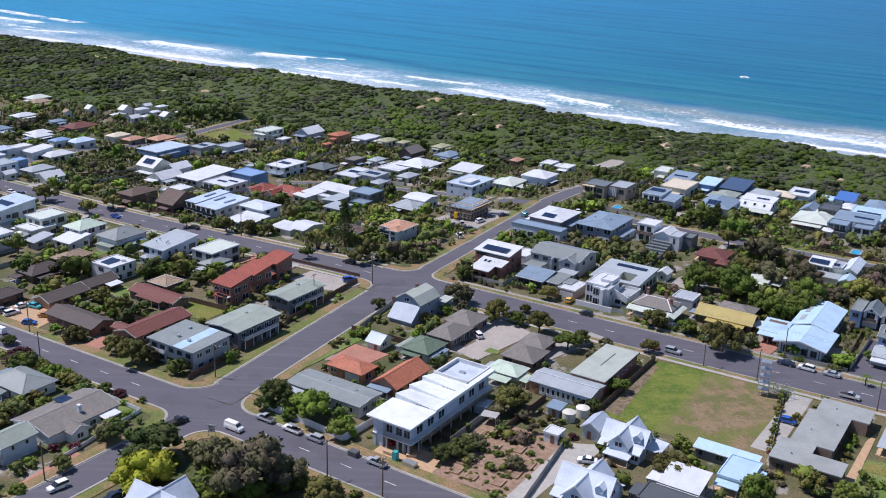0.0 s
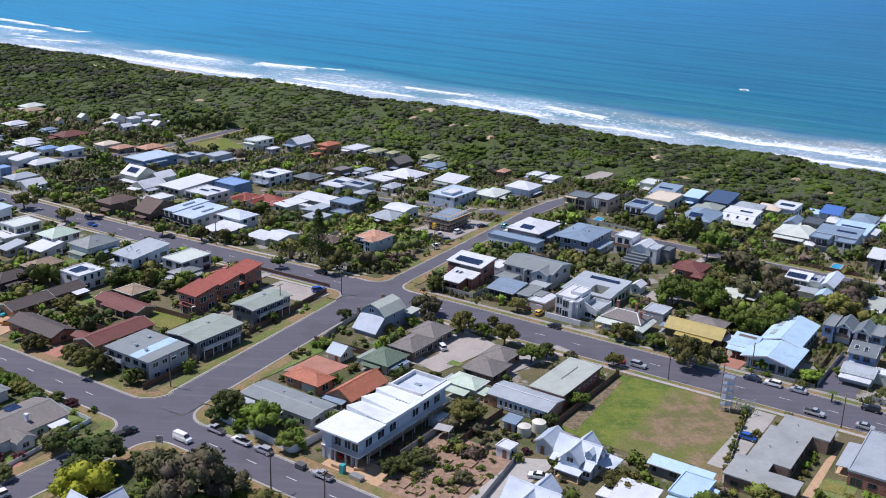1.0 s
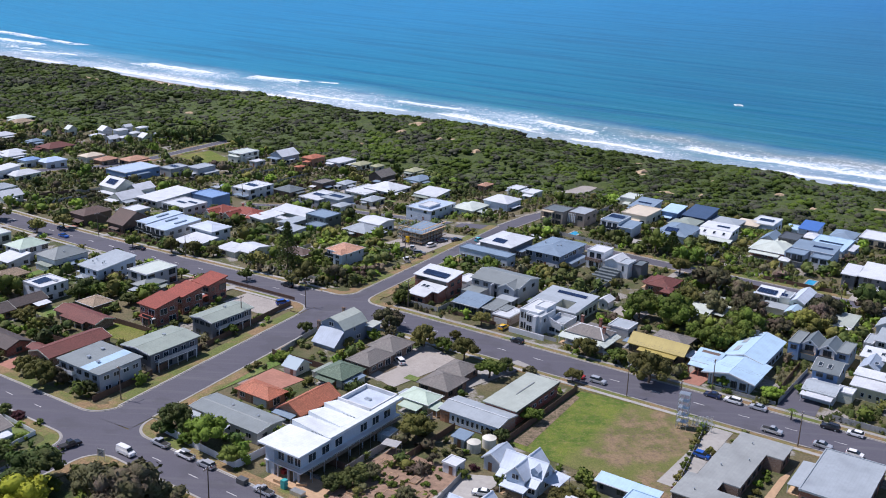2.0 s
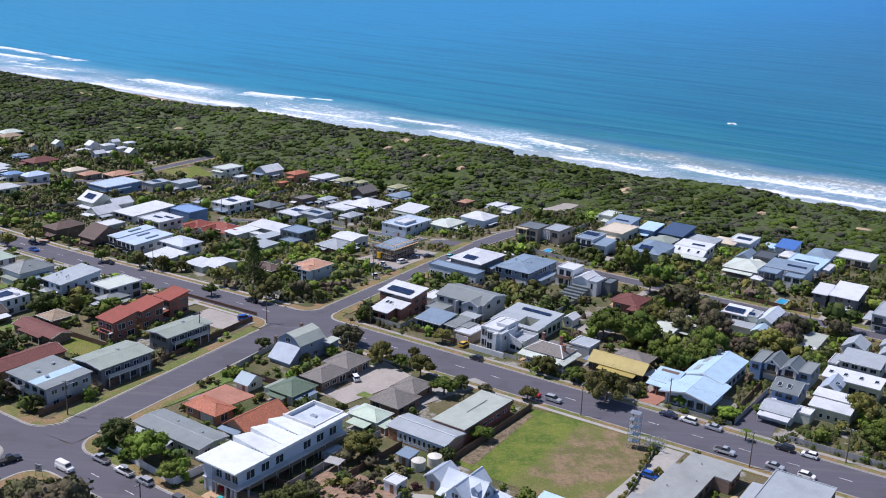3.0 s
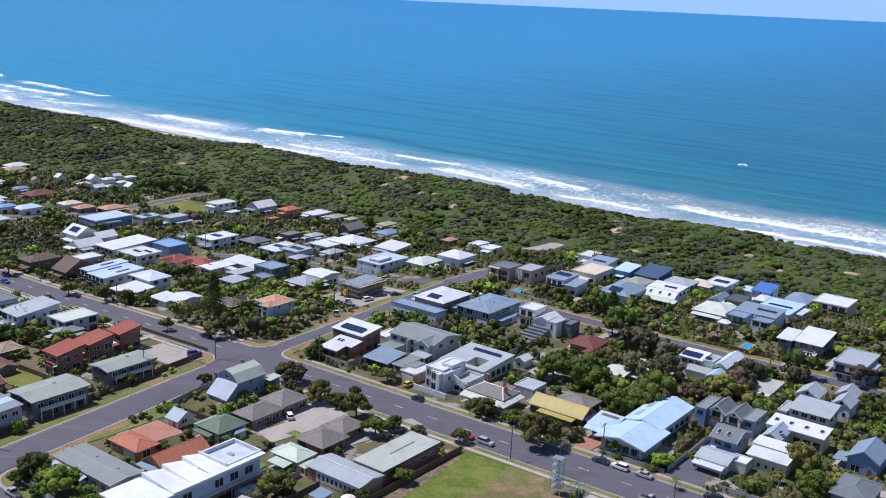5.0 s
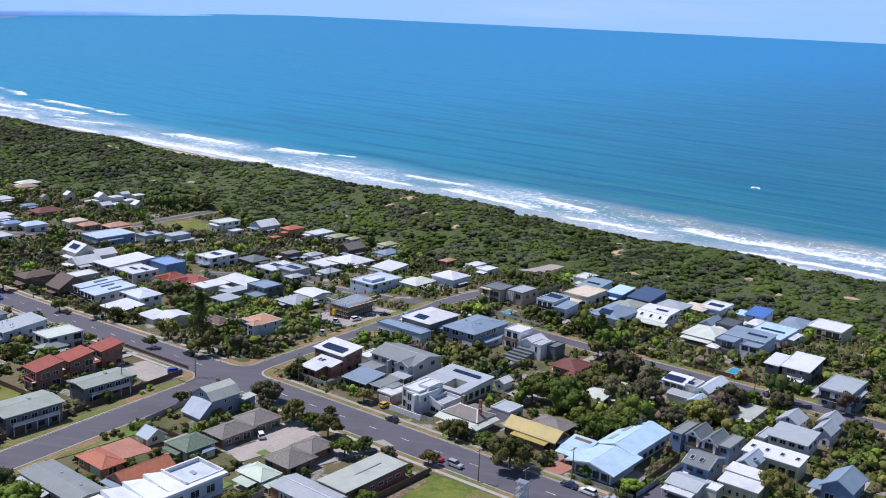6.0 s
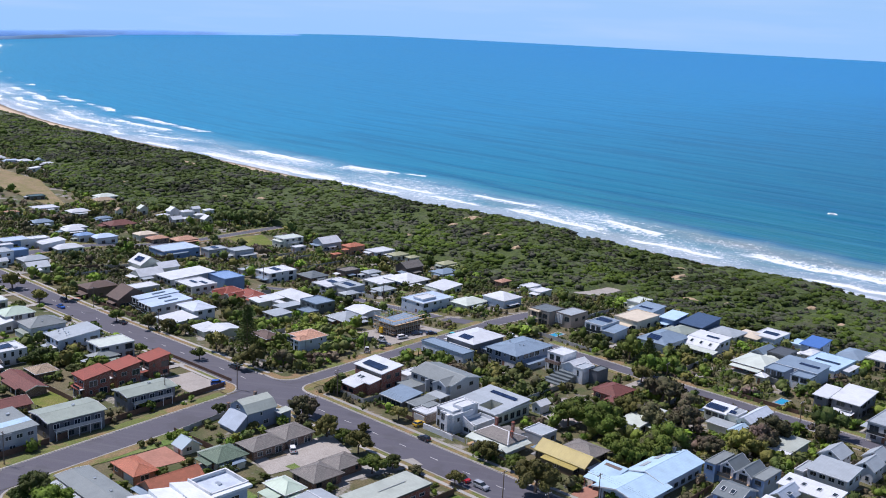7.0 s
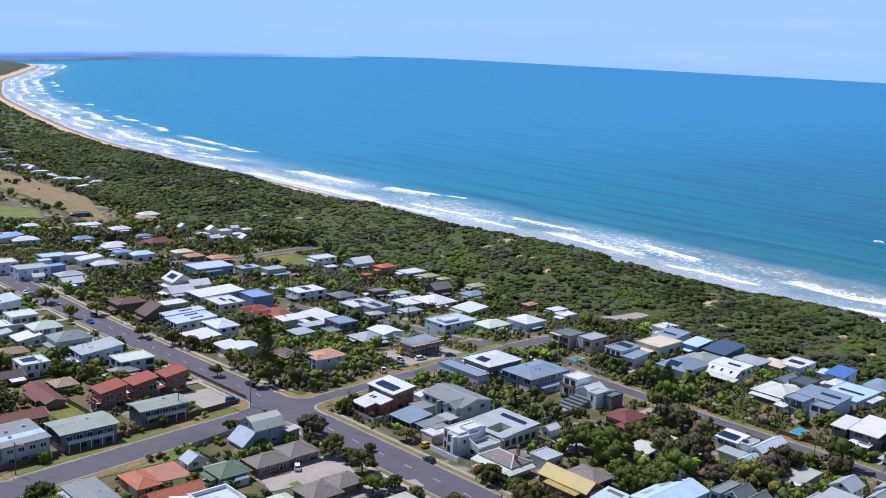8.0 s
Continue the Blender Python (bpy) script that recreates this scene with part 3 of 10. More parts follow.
def boxes(name, list_of, mat):
    V, F = [], []
    for b in list_of:
        v, f = box_v(*b)
        F += [tuple(i + len(V) for i in q) for q in f]
        V += v
    return mesh_of(name, V, F, mat)


def tube_v(r0, r1, z0, z1, k=8, cx=0.0, cy=0.0):
    v = [(cx + r * math.cos(2 * math.pi * i / k), cy + r * math.sin(2 * math.pi * i / k), z) for r, z in ((r0, z0), (r1, z1)) for i in range(k)]
    f = [(i, (i + 1) % k, k + (i + 1) % k, k + i) for i in range(k)] + [tuple(range(k - 1, -1, -1)), tuple(range(k, 2 * k))]
    return v, f


KEEP = []  # what the planting keeps clear of: centre, half sizes


def keep(u, v, hw, hd):
    KEEP.append((u, v, hw, hd))


# ---- ground, sea and the far shore ----
us = np.concatenate([np.linspace(-4300, -1300, 61)[:-1], np.linspace(-1300, -480, 103)[:-1], np.linspace(-480, 90, 191)[:-1], np.linspace(90, 900, 41)])
vs = np.concatenate([np.linspace(-260, 60, 17)[:-1], np.linspace(60, 640, 195)[:-1], np.linspace(640, 740, 11)])
UU, SS = np.meshgrid(us, vs)
VV = SS + shore(UU) - 628
ZZ = land(UU, VV) + far_rise(UU, VV) + 0.25 * (fbm(UU * 0.1, VV * 0.1, 3) - 0.5) * ss(470, 520, SS)
far_hills = ss(-1500, -2600, UU) * (8 * fbm(UU * 0.004, VV * 0.006, 9, 3) + 2) * ss(600, 520, SS)
XX, YY = xy(UU, VV)
ground = new("ground", sheet("ground", np.stack([XX, YY, ZZ + far_hills], -1), "ground", np.stack([UU / 100, SS / 100], -1)))
tagged(ground, "town yards, dune slopes and pale sandy beach", "ground", kind="structure")

ang = np.radians(np.linspace(-5, 185, 241))
rad = np.concatenate([np.linspace(330, 1300, 130)[:-1], np.geomspace(1300, 4850, 70)])
AA, RR = np.meshgrid(ang, rad)
SX, SY = 60 + RR * np.cos(AA), 5 + RR * np.sin(AA)
SUU, SVV = SX * CU + SY * SU, -SX * SU + SY * CU
OFF = SVV - shore(SUU)
swell = 0.35 * np.sin(OFF * 0.21 + 3 * fbm(SUU * 0.004, OFF * 0.01, 5)) * np.exp(-np.maximum(RR - 400, 0) / 900)
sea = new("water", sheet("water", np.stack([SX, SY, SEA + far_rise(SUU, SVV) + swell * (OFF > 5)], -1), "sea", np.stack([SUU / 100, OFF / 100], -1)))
tagged(sea, "blue-green ocean with white breakers along the beach", "sea", kind="structure")


def headland(name, bearing0, bearing1, dist, away, height, taper, rgb, seed, label):
    """A long low point of land on the horizon, distance haze put into its blue colour."""
    m, n, l, p = nodes_of(name)
    vec = n.new("ShaderNodeTexCoord").outputs["Object"]
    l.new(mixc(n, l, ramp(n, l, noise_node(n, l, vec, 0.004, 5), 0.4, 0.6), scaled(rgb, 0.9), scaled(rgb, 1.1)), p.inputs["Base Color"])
    p.inputs["Roughness"].default_value = 1.0
    MATS[name] = m
    bd = np.linspace(bearing0, bearing1, 140)
    b = np.radians(bd)
    top = height * (0.55 + 0.6 * fbm(np.linspace(0, 9, 140), np.zeros(140), seed)) * np.minimum(1, (bd - bearing1) / taper) ** 1.4
    rows = []
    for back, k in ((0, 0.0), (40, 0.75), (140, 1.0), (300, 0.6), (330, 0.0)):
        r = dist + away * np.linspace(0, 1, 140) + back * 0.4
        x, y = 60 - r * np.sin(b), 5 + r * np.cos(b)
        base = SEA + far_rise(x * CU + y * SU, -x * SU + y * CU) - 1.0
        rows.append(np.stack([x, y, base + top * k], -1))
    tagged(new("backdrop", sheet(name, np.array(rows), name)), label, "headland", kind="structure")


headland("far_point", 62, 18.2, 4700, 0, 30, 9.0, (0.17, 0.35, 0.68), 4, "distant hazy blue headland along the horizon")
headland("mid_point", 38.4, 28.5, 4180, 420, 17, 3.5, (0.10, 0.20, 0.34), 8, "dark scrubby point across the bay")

# ---- roads ----
def ribbon(name, pts, offs, mat, parent=None, label="", cat="", lift=0.0, kind="structure", step=4.0):
    """A strip along a line of (u, v) points: offs are (sideways, height) pairs of its cross-section."""
    line = []
    for (a, b), (c, d) in zip(pts, pts[1:]):
        k = max(1, int(math.hypot(c - a, d - b) / step))
        line += [(a + (c - a) * i / k, b + (d - b) * i / k) for i in range(k)]
    line.append(pts[-1])
    L = np.array(line, float)
    T = np.gradient(L, axis=0)
    T /= np.linalg.norm(T, axis=1)[:, None] + 1e-9
    N = np.stack([-T[:, 1], T[:, 0]], -1)
    rows = []
    for o, h in offs:
        q = L + N * o
        x, y = xy(q[:, 0], q[:, 1])
        rows.append(np.stack([x, y, land(q[:, 0], q[:, 1]) + far_rise(q[:, 0], q[:, 1]) + h + lift], -1))
    ob = new(name, sheet(name, np.array(rows[::-1]), mat, smooth=False))
    if parent is not None:
        ob.parent = parent
        return tagged(ob, label)
    return tagged(ob, label, cat, kind=kind)


dash_me = boxes("lane_mark", [(-1.5, -0.08, 0.0, 1.5, 0.08, 0.02)], "lane_paint")


def road(pts, half, label, dashes=True, kerb=True, verge=(3.2, 3.2), path=True, start=0.0, vmat="verge"):
    ob = ribbon("road", pts, [(-half, 0.10), (-half * 0.5, 0.15), (0, 0.18), (half * 0.5, 0.15), (half, 0.10)], "asphalt", None, label, "road")
    for (a, b), (c, d) in zip(pts, pts[1:]):
        steps = int(math.hypot(c - a, d - b) / 4) + 1
        for i in range(steps + 1):
            keep(a + (c - a) * i / steps, b + (d - b) * i / steps, half + 1.5, half + 1.5)
    if kerb:
        for side in (-1, 1):
            h0, h1 = half, half + 0.45
            o = [(side * (h0 - 0.25), 0.125), (side * h0, 0.13), (side * h0, 0.26), (side * h1, 0.26), (side * h1, 0.05)]
            ribbon("kerb", pts, o if side > 0 else o[::-1], "concrete", None, "pale concrete kerb along the asphalt", "kerb")
            w = verge[0] if side < 0 else verge[1]
            if w:
                o = [(side * h1, 0.2), (side * (h1 + w * 0.5), 0.24), (side * (h1 + w), 0.2), (side * (h1 + w + 0.3), -0.3)]
                ribbon("verge", pts, o if side > 0 else o[::-1], vmat, None, "strip of dry and green grass beside the road", "verge")
                if path:
                    o = [(side * (h1 + w * 0.52), 0.27), (side * (h1 + w * 0.52 + 1.3), 0.27)]
                    ribbon("pavement", pts, o if side > 0 else o[::-1], "concrete", None, "narrow concrete footpath in the grass verge", "pavement")
    if dashes:
        run = start
        for (a, b), (c, d) in zip(pts, pts[1:]):
            L = math.hypot(c - a, d - b)
            while run < L:
                u, v = a + (c - a) * run / L, b + (d - b) * run / L
                mk = part("lane_mark", dash_me, ob)
                mk.matrix_world = at(u, v, 0.185, math.degrees(math.atan2(d - b, c - a)))
                run += 12.0
            run -= L
    return ob


def bv(u):
    return 257.0 + 0.026 * (u + 30)


road([(-420, bv(-420)), (-185, bv(-185))], 6.6, "wide grey asphalt street with a dashed white centre line", start=5.0, verge=(2.6, 3.4))
road([(-185, bv(-185)), (-170, bv(-170)), (-157, bv(-157))], 6.8, "asphalt crossing of two streets", dashes=False, kerb=False)
road([(-157, bv(-157)), (120, bv(120))], 7.0, "wide grey asphalt street with a dashed white centre line", start=10.2, verge=(3.2, 3.4))
road([(-420, 148.6), (-174.5, 150.35)], 5.2, "grey asphalt residential street with a dashed centre line", start=9.0, verge=(2.8, 3.4), path=False)
road([(-174.5, 150.35), (-146, 150.35)], 5.3, "asphalt junction of the side street", dashes=False, kerb=False)
road([(-146, 150.35), (60, 149.4)], 5.2, "grey asphalt residential street with a dashed centre line", start=7.2, verge=(2.4, 3.0), path=False)
road([(-161.6, 163), (-166.5, 205), (-170.4, 239.5)], 5.6, "short asphalt side street between two roads", dashes=False, verge=(3.2, 3.6), path=False)
road([(-160.9, 155.6), (-161.6, 163)], 5.6, "asphalt mouth of the side street", dashes=False, kerb=False)
road([(-170.4, 239.5), (-171.1, 246.6)], 5.6, "asphalt mouth of the side street", dashes=False, kerb=False)
road([(-157.5, 145.2), (-157.5, 138)], 4.6, "asphalt mouth of the side street", dashes=False, kerb=False)
road([(-157.5, 138), (-157.5, 60)], 4.6, "asphalt street running away past a corner house", dashes=False, verge=(3.0, 3.0), path=False)
road([(-171.1, 259.9), (-171.6, 267.5)], 3.1, "asphalt mouth of the narrow street", dashes=False, kerb=False)
road([(-171.6, 267.5), (-174.5, 310), (-178.0, 350), (-180, 372)], 3.1, "narrow asphalt street lined with parked cars", dashes=False, verge=(4.0, 4.0), path=False)
road([(-180, 372), (-179, 392), (-176, 404)], 4.2, "asphalt turning place at the end of the street", dashes=False, verge=(0, 0), path=False)
road([(-200, 366), (-185, 368)], 3.6, "asphalt spur of the turning place", dashes=False, kerb=False)
road([(-146, 364.5), (-90, 364.5), (-35, 366), (90, 365.5)], 3.4, "narrow asphalt street between gardens", dashes=False, verge=(2.0, 3.2), path=False)
road([(-447, 470), (-441, 409), (-438, 356), (-441, 330), (-424, 290), (-405, 262)], 3.2, "narrow asphalt road curving past the park", dashes=False, verge=(2.5, 2.5), path=False)
road([(-320, 356), (-289, 379), (-262, 373), (-205, 366)], 2.8, "narrow asphalt back street", dashes=False, verge=(1.5, 1.5), path=False)


def corner(eu, ev, du, dv, r, u_end, v_end, w=3.2):
    """A rounded street corner: asphalt out to the curve, a kerb along it and the grass behind."""
    a = np.linspace(0, math.pi / 2, 13)
    cu, cv = eu + du * r, ev + dv * r
    arc = [(u_end, ev)] + [(cu - du * r * math.sin(t), cv - dv * r * math.cos(t)) for t in a] + [(eu, v_end)]
    L = np.array(arc[1:-1])
    rows = []
    for k in (0.0, 0.5, 1.0):
        q = np.array([eu, ev]) * (1 - k) + L * k
        x, y = xy(q[:, 0], q[:, 1])
        rows.append(np.stack([x, y, land(q[:, 0], q[:, 1]) + 0.105], -1))
    if du * dv < 0:
        rows = rows[::-1]
    tagged(new("road", sheet("road", np.array(rows), "asphalt", smooth=False)), "rounded asphalt corner of two streets", "road", kind="structure")
    side = 1 if du * dv < 0 else -1
    o = [(side * -0.25, 0.125), (0, 0.13), (0, 0.262), (side * 0.45, 0.262), (side * 0.45, 0.05)]
    ribbon("kerb", arc, o if side > 0 else o[::-1], "concrete", None, "curved concrete kerb at the street corner", "kerb", step=0.8)
    o = [(side * 0.45, 0.2), (side * (0.45 + w * 0.5), 0.235), (side * (0.45 + w), 0.2), (side * (0.75 + w), -0.3)]
    ribbon("verge", arc, o if side > 0 else o[::-1], "verge", None, "dry grass behind the kerb of the corner", "verge", step=0.8)
    keep(eu + du * r * 0.6, ev + dv * r * 0.6, r * 0.6, r * 0.6)


corner(-166.5, 155.6, -1, 1, 7.0, -174.5, 163)
corner(-155.3, 155.6, 1, 1, 7.0, -146, 163)
corner(-176.7, 246.6, -1, -1, 7.0, -185, 239.5)
corner(-165.5, 246.6, 1, -1, 7.0, -157, 239.5)
corner(-174.4, 260.1, -1, 1, 6.0, -185, 267.5)
corner(-168.2, 260.3, 1, 1, 6.0, -157, 267.5)
corner(-162.1, 145.1, -1, -1, 6.0, -174.5, 138)
corner(-152.9, 145.1, 1, -1, 6.0, -146, 138)


PATCHES = []


def patch(name, corners, mat, label, cat, lift=0.07, clear=True, n=10):
    """A piece of laid ground with straight sides: corners in order round it."""
    PATCHES.append(name)
    lift += 0.008 * (len(PATCHES) % 13)
    c = np.array(corners, float)
    g = np.linspace(0, 1, n)
    A, B = np.meshgrid(g, g)
    Q = (1 - A)[..., None] * (1 - B)[..., None] * c[0] + A[..., None] * (1 - B)[..., None] * c[1] + A[..., None] * B[..., None] * c[2] + (1 - A)[..., None] * B[..., None] * c[3]
    x, y = xy(Q[..., 0], Q[..., 1])
    ob = new(name, sheet(name, np.stack([x, y, land(Q[..., 0], Q[..., 1]) + far_rise(Q[..., 0], Q[..., 1]) + lift], -1), mat))
    if clear:
        m, h = (c.min(0) + c.max(0)) / 2, (c.max(0) - c.min(0)) / 2
        keep(m[0], m[1], h[0], h[1])
    return tagged(ob, label, cat, kind="structure")


patch("vacant_lot", [(-79.6, 206), (-38.6, 205), (-45, 248), (-79.6, 244)], "vacant_lot", "vacant lot of patchy green turf worn to bare earth", "lot", n=20)
patch("rubble_strip", [(-79.4, 208), (-75.2, 208), (-77.6, 240), (-79.4, 241)], "rubble", "strip of brown rubble and dead grass along a fence", "ground", lift=0.12)
patch("gravel_yard", [(-44, 212), (-38, 212), (-38, 249), (-43, 249)], "concrete", "pale concrete parking strip beside a hedge", "driveway")
patch("garden_bed", [(-101, 158), (-80, 160), (-78, 188), (-100, 188)], "earth", "bare brown soil of a vegetable garden", "garden", clear=False)
patch("driveway", [(-80, 158), (-75, 158), (-73, 192), (-80, 188)], "concrete", "long pale concrete driveway", "driveway")
patch("parking_court", [(-203, 232), (-183, 231), (-181, 246), (-203, 246)], "gravel", "gravel car park behind a low fence", "car park")
patch("forecourt", [(-256, 156), (-234, 157), (-238, 172), (-256, 170)], "orange_paving", "orange paved forecourt with parked cars", "forecourt")
patch("driveway", [(-166, 103), (-162, 103), (-164, 120), (-168, 120)], "red_paving", "red brick paved driveway", "driveway")
patch("driveway", [(-136, 218), (-120, 214), (-116, 240), (-130, 244)], "gravel", "grey gravel yard among low units", "driveway")
patch("building_site", [(-114, 156), (-98, 156), (-98, 166), (-114, 166)], "orange_paving", "churned sandy ground of a building site", "ground")
patch("driveway", [(-112, 228), (-104, 226), (-98, 250), (-103, 251)], "concrete", "concrete drive beside a long brick building", "driveway")
patch("driveway", [(-60, 266), (-55, 266), (-54, 279), (-60, 279)], "red_paving", "red paved driveway under a carport", "driveway")
patch("driveway", [(-34, 268), (-24, 268), (-26, 296), (-34, 296)], "asphalt", "asphalt lane between blue houses", "driveway")
patch("building_site", [(-207, 322), (-184, 318), (-185, 350), (-206, 350)], "gravel", "sandy ground of a house under construction", "ground")
patch("paddock", [(-900, 360), (-730, 378), (-700, 418), (-900, 414)], "paddock", "dry yellow-brown open field", "field", lift=0.4, n=24, clear=False)
patch("paddock", [(-730, 378), (-590, 372), (-585, 384), (-700, 418)], "paddock", "dry yellow-brown end of the open field", "field", lift=0.4, n=24, clear=False)
patch("paddock", [(-690, 300), (-596, 308), (-606, 346), (-650, 356)], "lawn", "green sports field", "field", lift=0.3, n=20)
patch("lawn", [(-330, 268), (-312, 266), (-308, 286), (-330, 288)], "dry_lot", "dry front lawn beside the street", "lawn")
patch("lawn", [(-436, 416), (-410, 412), (-404, 430), (-432, 440)], "dry_lot", "grassy reserve beside the curving road", "lawn")
patch("lawn", [(-242, 196.5), (-233.5, 197), (-234, 187.5), (-240.5, 187.5)], "lawn", "green backyard lawn between the brick houses", "lawn")
patch("lawn", [(-214.5, 198.6), (-200, 200), (-199.6, 191), (-211, 189.4)], "dry_lot", "patchy backyard grass behind the maroon roofs", "lawn")
patch("yard", [(-214.6, 158.6), (-208.4, 158.4), (-208.8, 165.8), (-214.6, 165.6)], "red_paving", "terracotta paved driveway beside the brick house", "driveway")
patch("verge", [(-158.4, 184), (-154.4, 184), (-153.6, 207), (-157.8, 208)], "lawn", "bright mown grass along a side fence", "verge", clear=False)
patch("yard", [(-153.2, 190), (-142.6, 194), (-141.5, 203), (-153.4, 203)], "red_paving", "dull red paved yard behind a brown fence", "yard")
patch("garden_bed", [(-131.6, 220.2), (-127.4, 219.8), (-127.0, 225.4), (-131.0, 226.2)], "rubble", "brown rockery in the gravel yard", "garden bed", lift=0.2, n=5, clear=False)
patch("garden_bed", [(-121.4, 220.4), (-117.4, 220.8), (-117.8, 223.4), (-121.4, 223.6)], "lawn", "small green bed in the gravel yard", "garden bed", lift=0.2, n=5, clear=False)
patch("yard", [(-100.5, 305.5), (-89, 302), (-88, 314), (-98.5, 314.5)], "gravel", "grey gravelled court behind an old cottage", "yard")
patch("driveway", [(-75.2, 176), (-72.6, 176), (-71.6, 190), (-73.2, 196)], "concrete", "pale concrete apron beside a cottage", "driveway", lift=0.09)
patch("lawn", [(-22, 205), (-13, 205), (-13, 224), (-20, 222)], "lawn", "green mown lawn beside a sandy path", "lawn", clear=False)
patch("lawn", [(-173, 118), (-167.4, 118), (-171, 140.6), (-187, 140.6)], "lawn", "mown front lawn at the corner house", "lawn", clear=False)
patch("path", [(-22.4, 206), (-20.2, 206), (-20.4, 238), (-22.0, 231)], "orange_paving", "sandy path beside a low garden court", "path")
patch("sand_track", [(-203, 455), (-190, 455), (-196, 495), (-205, 495)], "gravel", "bare sandy track into the scrub", "track")


def blowout(u, v, p, q, seed):
    """A ragged patch of bare sand in the scrub."""
    a = np.linspace(0, 2 * np.pi, 33)
    p, q = p * 0.75, q * 0.6
    ring = 0.35 + 0.95 * vnoise(np.cos(a) * 2.6 + seed * 9, np.sin(a) * 2.6 + 5, seed)
    rows = []
    for k in np.linspace(0.02, 1, 5):
        uu, vv = u + p * ring * k * np.cos(a), v + q * ring * k * np.sin(a)
        x, y = xy(uu, vv)
        rows.append(np.stack([x, y, land(uu, vv) + far_rise(uu, vv) + 1.0 + 0.5 * vnoise(uu * 0.4, vv * 0.4, seed) - 1.2 * k**3], -1))
    keep(u, v, p * 0.85, q * 0.85)
    tagged(new("sand_blowout", sheet("sand_blowout", np.array(rows), "sand")), "bare pale sand blowout among the dune scrub", "sand", kind="structure")


for i, (u, v, p, q) in enumerate(((-368, 566, 9, 5), (-710, 560, 20, 7), (-688, 552, 9, 4), (-196, 552, 4, 15), (-420, 571, 7, 4), (-520, 566, 9, 4), (-300, 572, 6, 4), (-600, 563, 10, 5), (-470, 545, 5, 4),
                                  (-655, 470, 14, 5), (-628, 458, 9, 5), (-330, 540, 3, 6), (-150, 545, 4, 5), (-240, 560, 7, 3), (-110, 530, 4, 4), (-560, 520, 4, 3), (-960, 585, 9, 4), (-1030, 590, 12, 4),
                                  (-501.6, 556, 8, 4), (-366, 547, 4, 7), (-369, 572, 9, 4), (-371, 510, 4, 4), (-294, 527, 4, 9), (-288, 539, 5, 4), (-257, 525, 6, 3), (-243, 539, 8, 3), (-320, 542, 5, 5),
                                  (-206, 569, 8, 4), (-190, 540, 4, 10), (-209, 549, 3, 8), (-161, 503.5, 8, 2.5), (-143.6, 508.7, 3, 4), (-129, 563, 5, 3), (-82, 555, 7, 5), (-60, 531, 8, 5), (-89, 513, 3, 6),
                                  (-555, 495, 7, 4), (-525, 507, 6, 4))):
    blowout(u, v, p, q, i)

# ---- houses ----
WIN = {}


def window_meshes(w, h, dark):
    key = (w, h, dark)
    if key not in WIN:
        t = 0.09
        fr = [(-w / 2, -0.06, 0, w / 2, 0.05, t), (-w / 2, -0.06, h - t, w / 2, 0.05, h), (-w / 2, -0.06, t, -w / 2 + t, 0.05, h - t), (w / 2 - t, -0.06, t, w / 2, 0.05, h - t)]
        if w > 1.5:
            fr.append((-t / 2, -0.05, t, t / 2, 0.04, h - t))
        WIN[key] = (boxes("window", fr, "trim_dark" if dark else "trim_white"), boxes("pane", [(-w / 2 + t, -0.02, t, w / 2 - t, 0.03, h - t)], "glass_pane"))
    return WIN[key]


door_me = boxes("door", [(-0.48, -0.07, 0, 0.48, 0.04, 2.1)], "door_timber")
garage_me = boxes("garage_door", [(-2.3, -0.08, 0.05 + 0.52 * i, 2.3, 0.04, 0.53 + 0.52 * i) for i in range(4)], "garage_panel")
panel_me = boxes("solar_panel", [(-0.5, -0.83, 0, 0.5, 0.83, 0.05)], "solar_cell")


def slab(profile, y0, y1, along, mat, name="roof"):
    """A profile of (across, height) points drawn out from y0 to y1 along the ridge."""
    k = len(profile)
    V = [(x, y, z) if along == "v" else (y, x, z) for y in (y0, y1) for x, z in profile]
    F = [(i, (i + 1) % k, k + (i + 1) % k, k + i) for i in range(k)] + [tuple(range(k - 1, -1, -1)), tuple(range(k, 2 * k))]
    if along != "v":
        F = [f[::-1] for f in F]
    return mesh_of(name, V, F, mat)


def prism_wall(w, d, e, rise, along, mat, base=-2.5, kind="gable"):
    """Walls up to the eaves with gables (or a slope) above them."""
    hw, hd = w / 2, d / 2
    a, b = (hw, hd) if along == "v" else (hd, hw)
    if kind == "gable":
        prof = [(-a, base), (a, base), (a, e), (0, e + rise), (-a, e)]
    else:
        prof = [(-a, base), (a, base), (a, e + max(rise, 0)), (-a, e - min(rise, 0))]
    return slab(prof, -b, b, along, mat, "wall")


HOMES = []


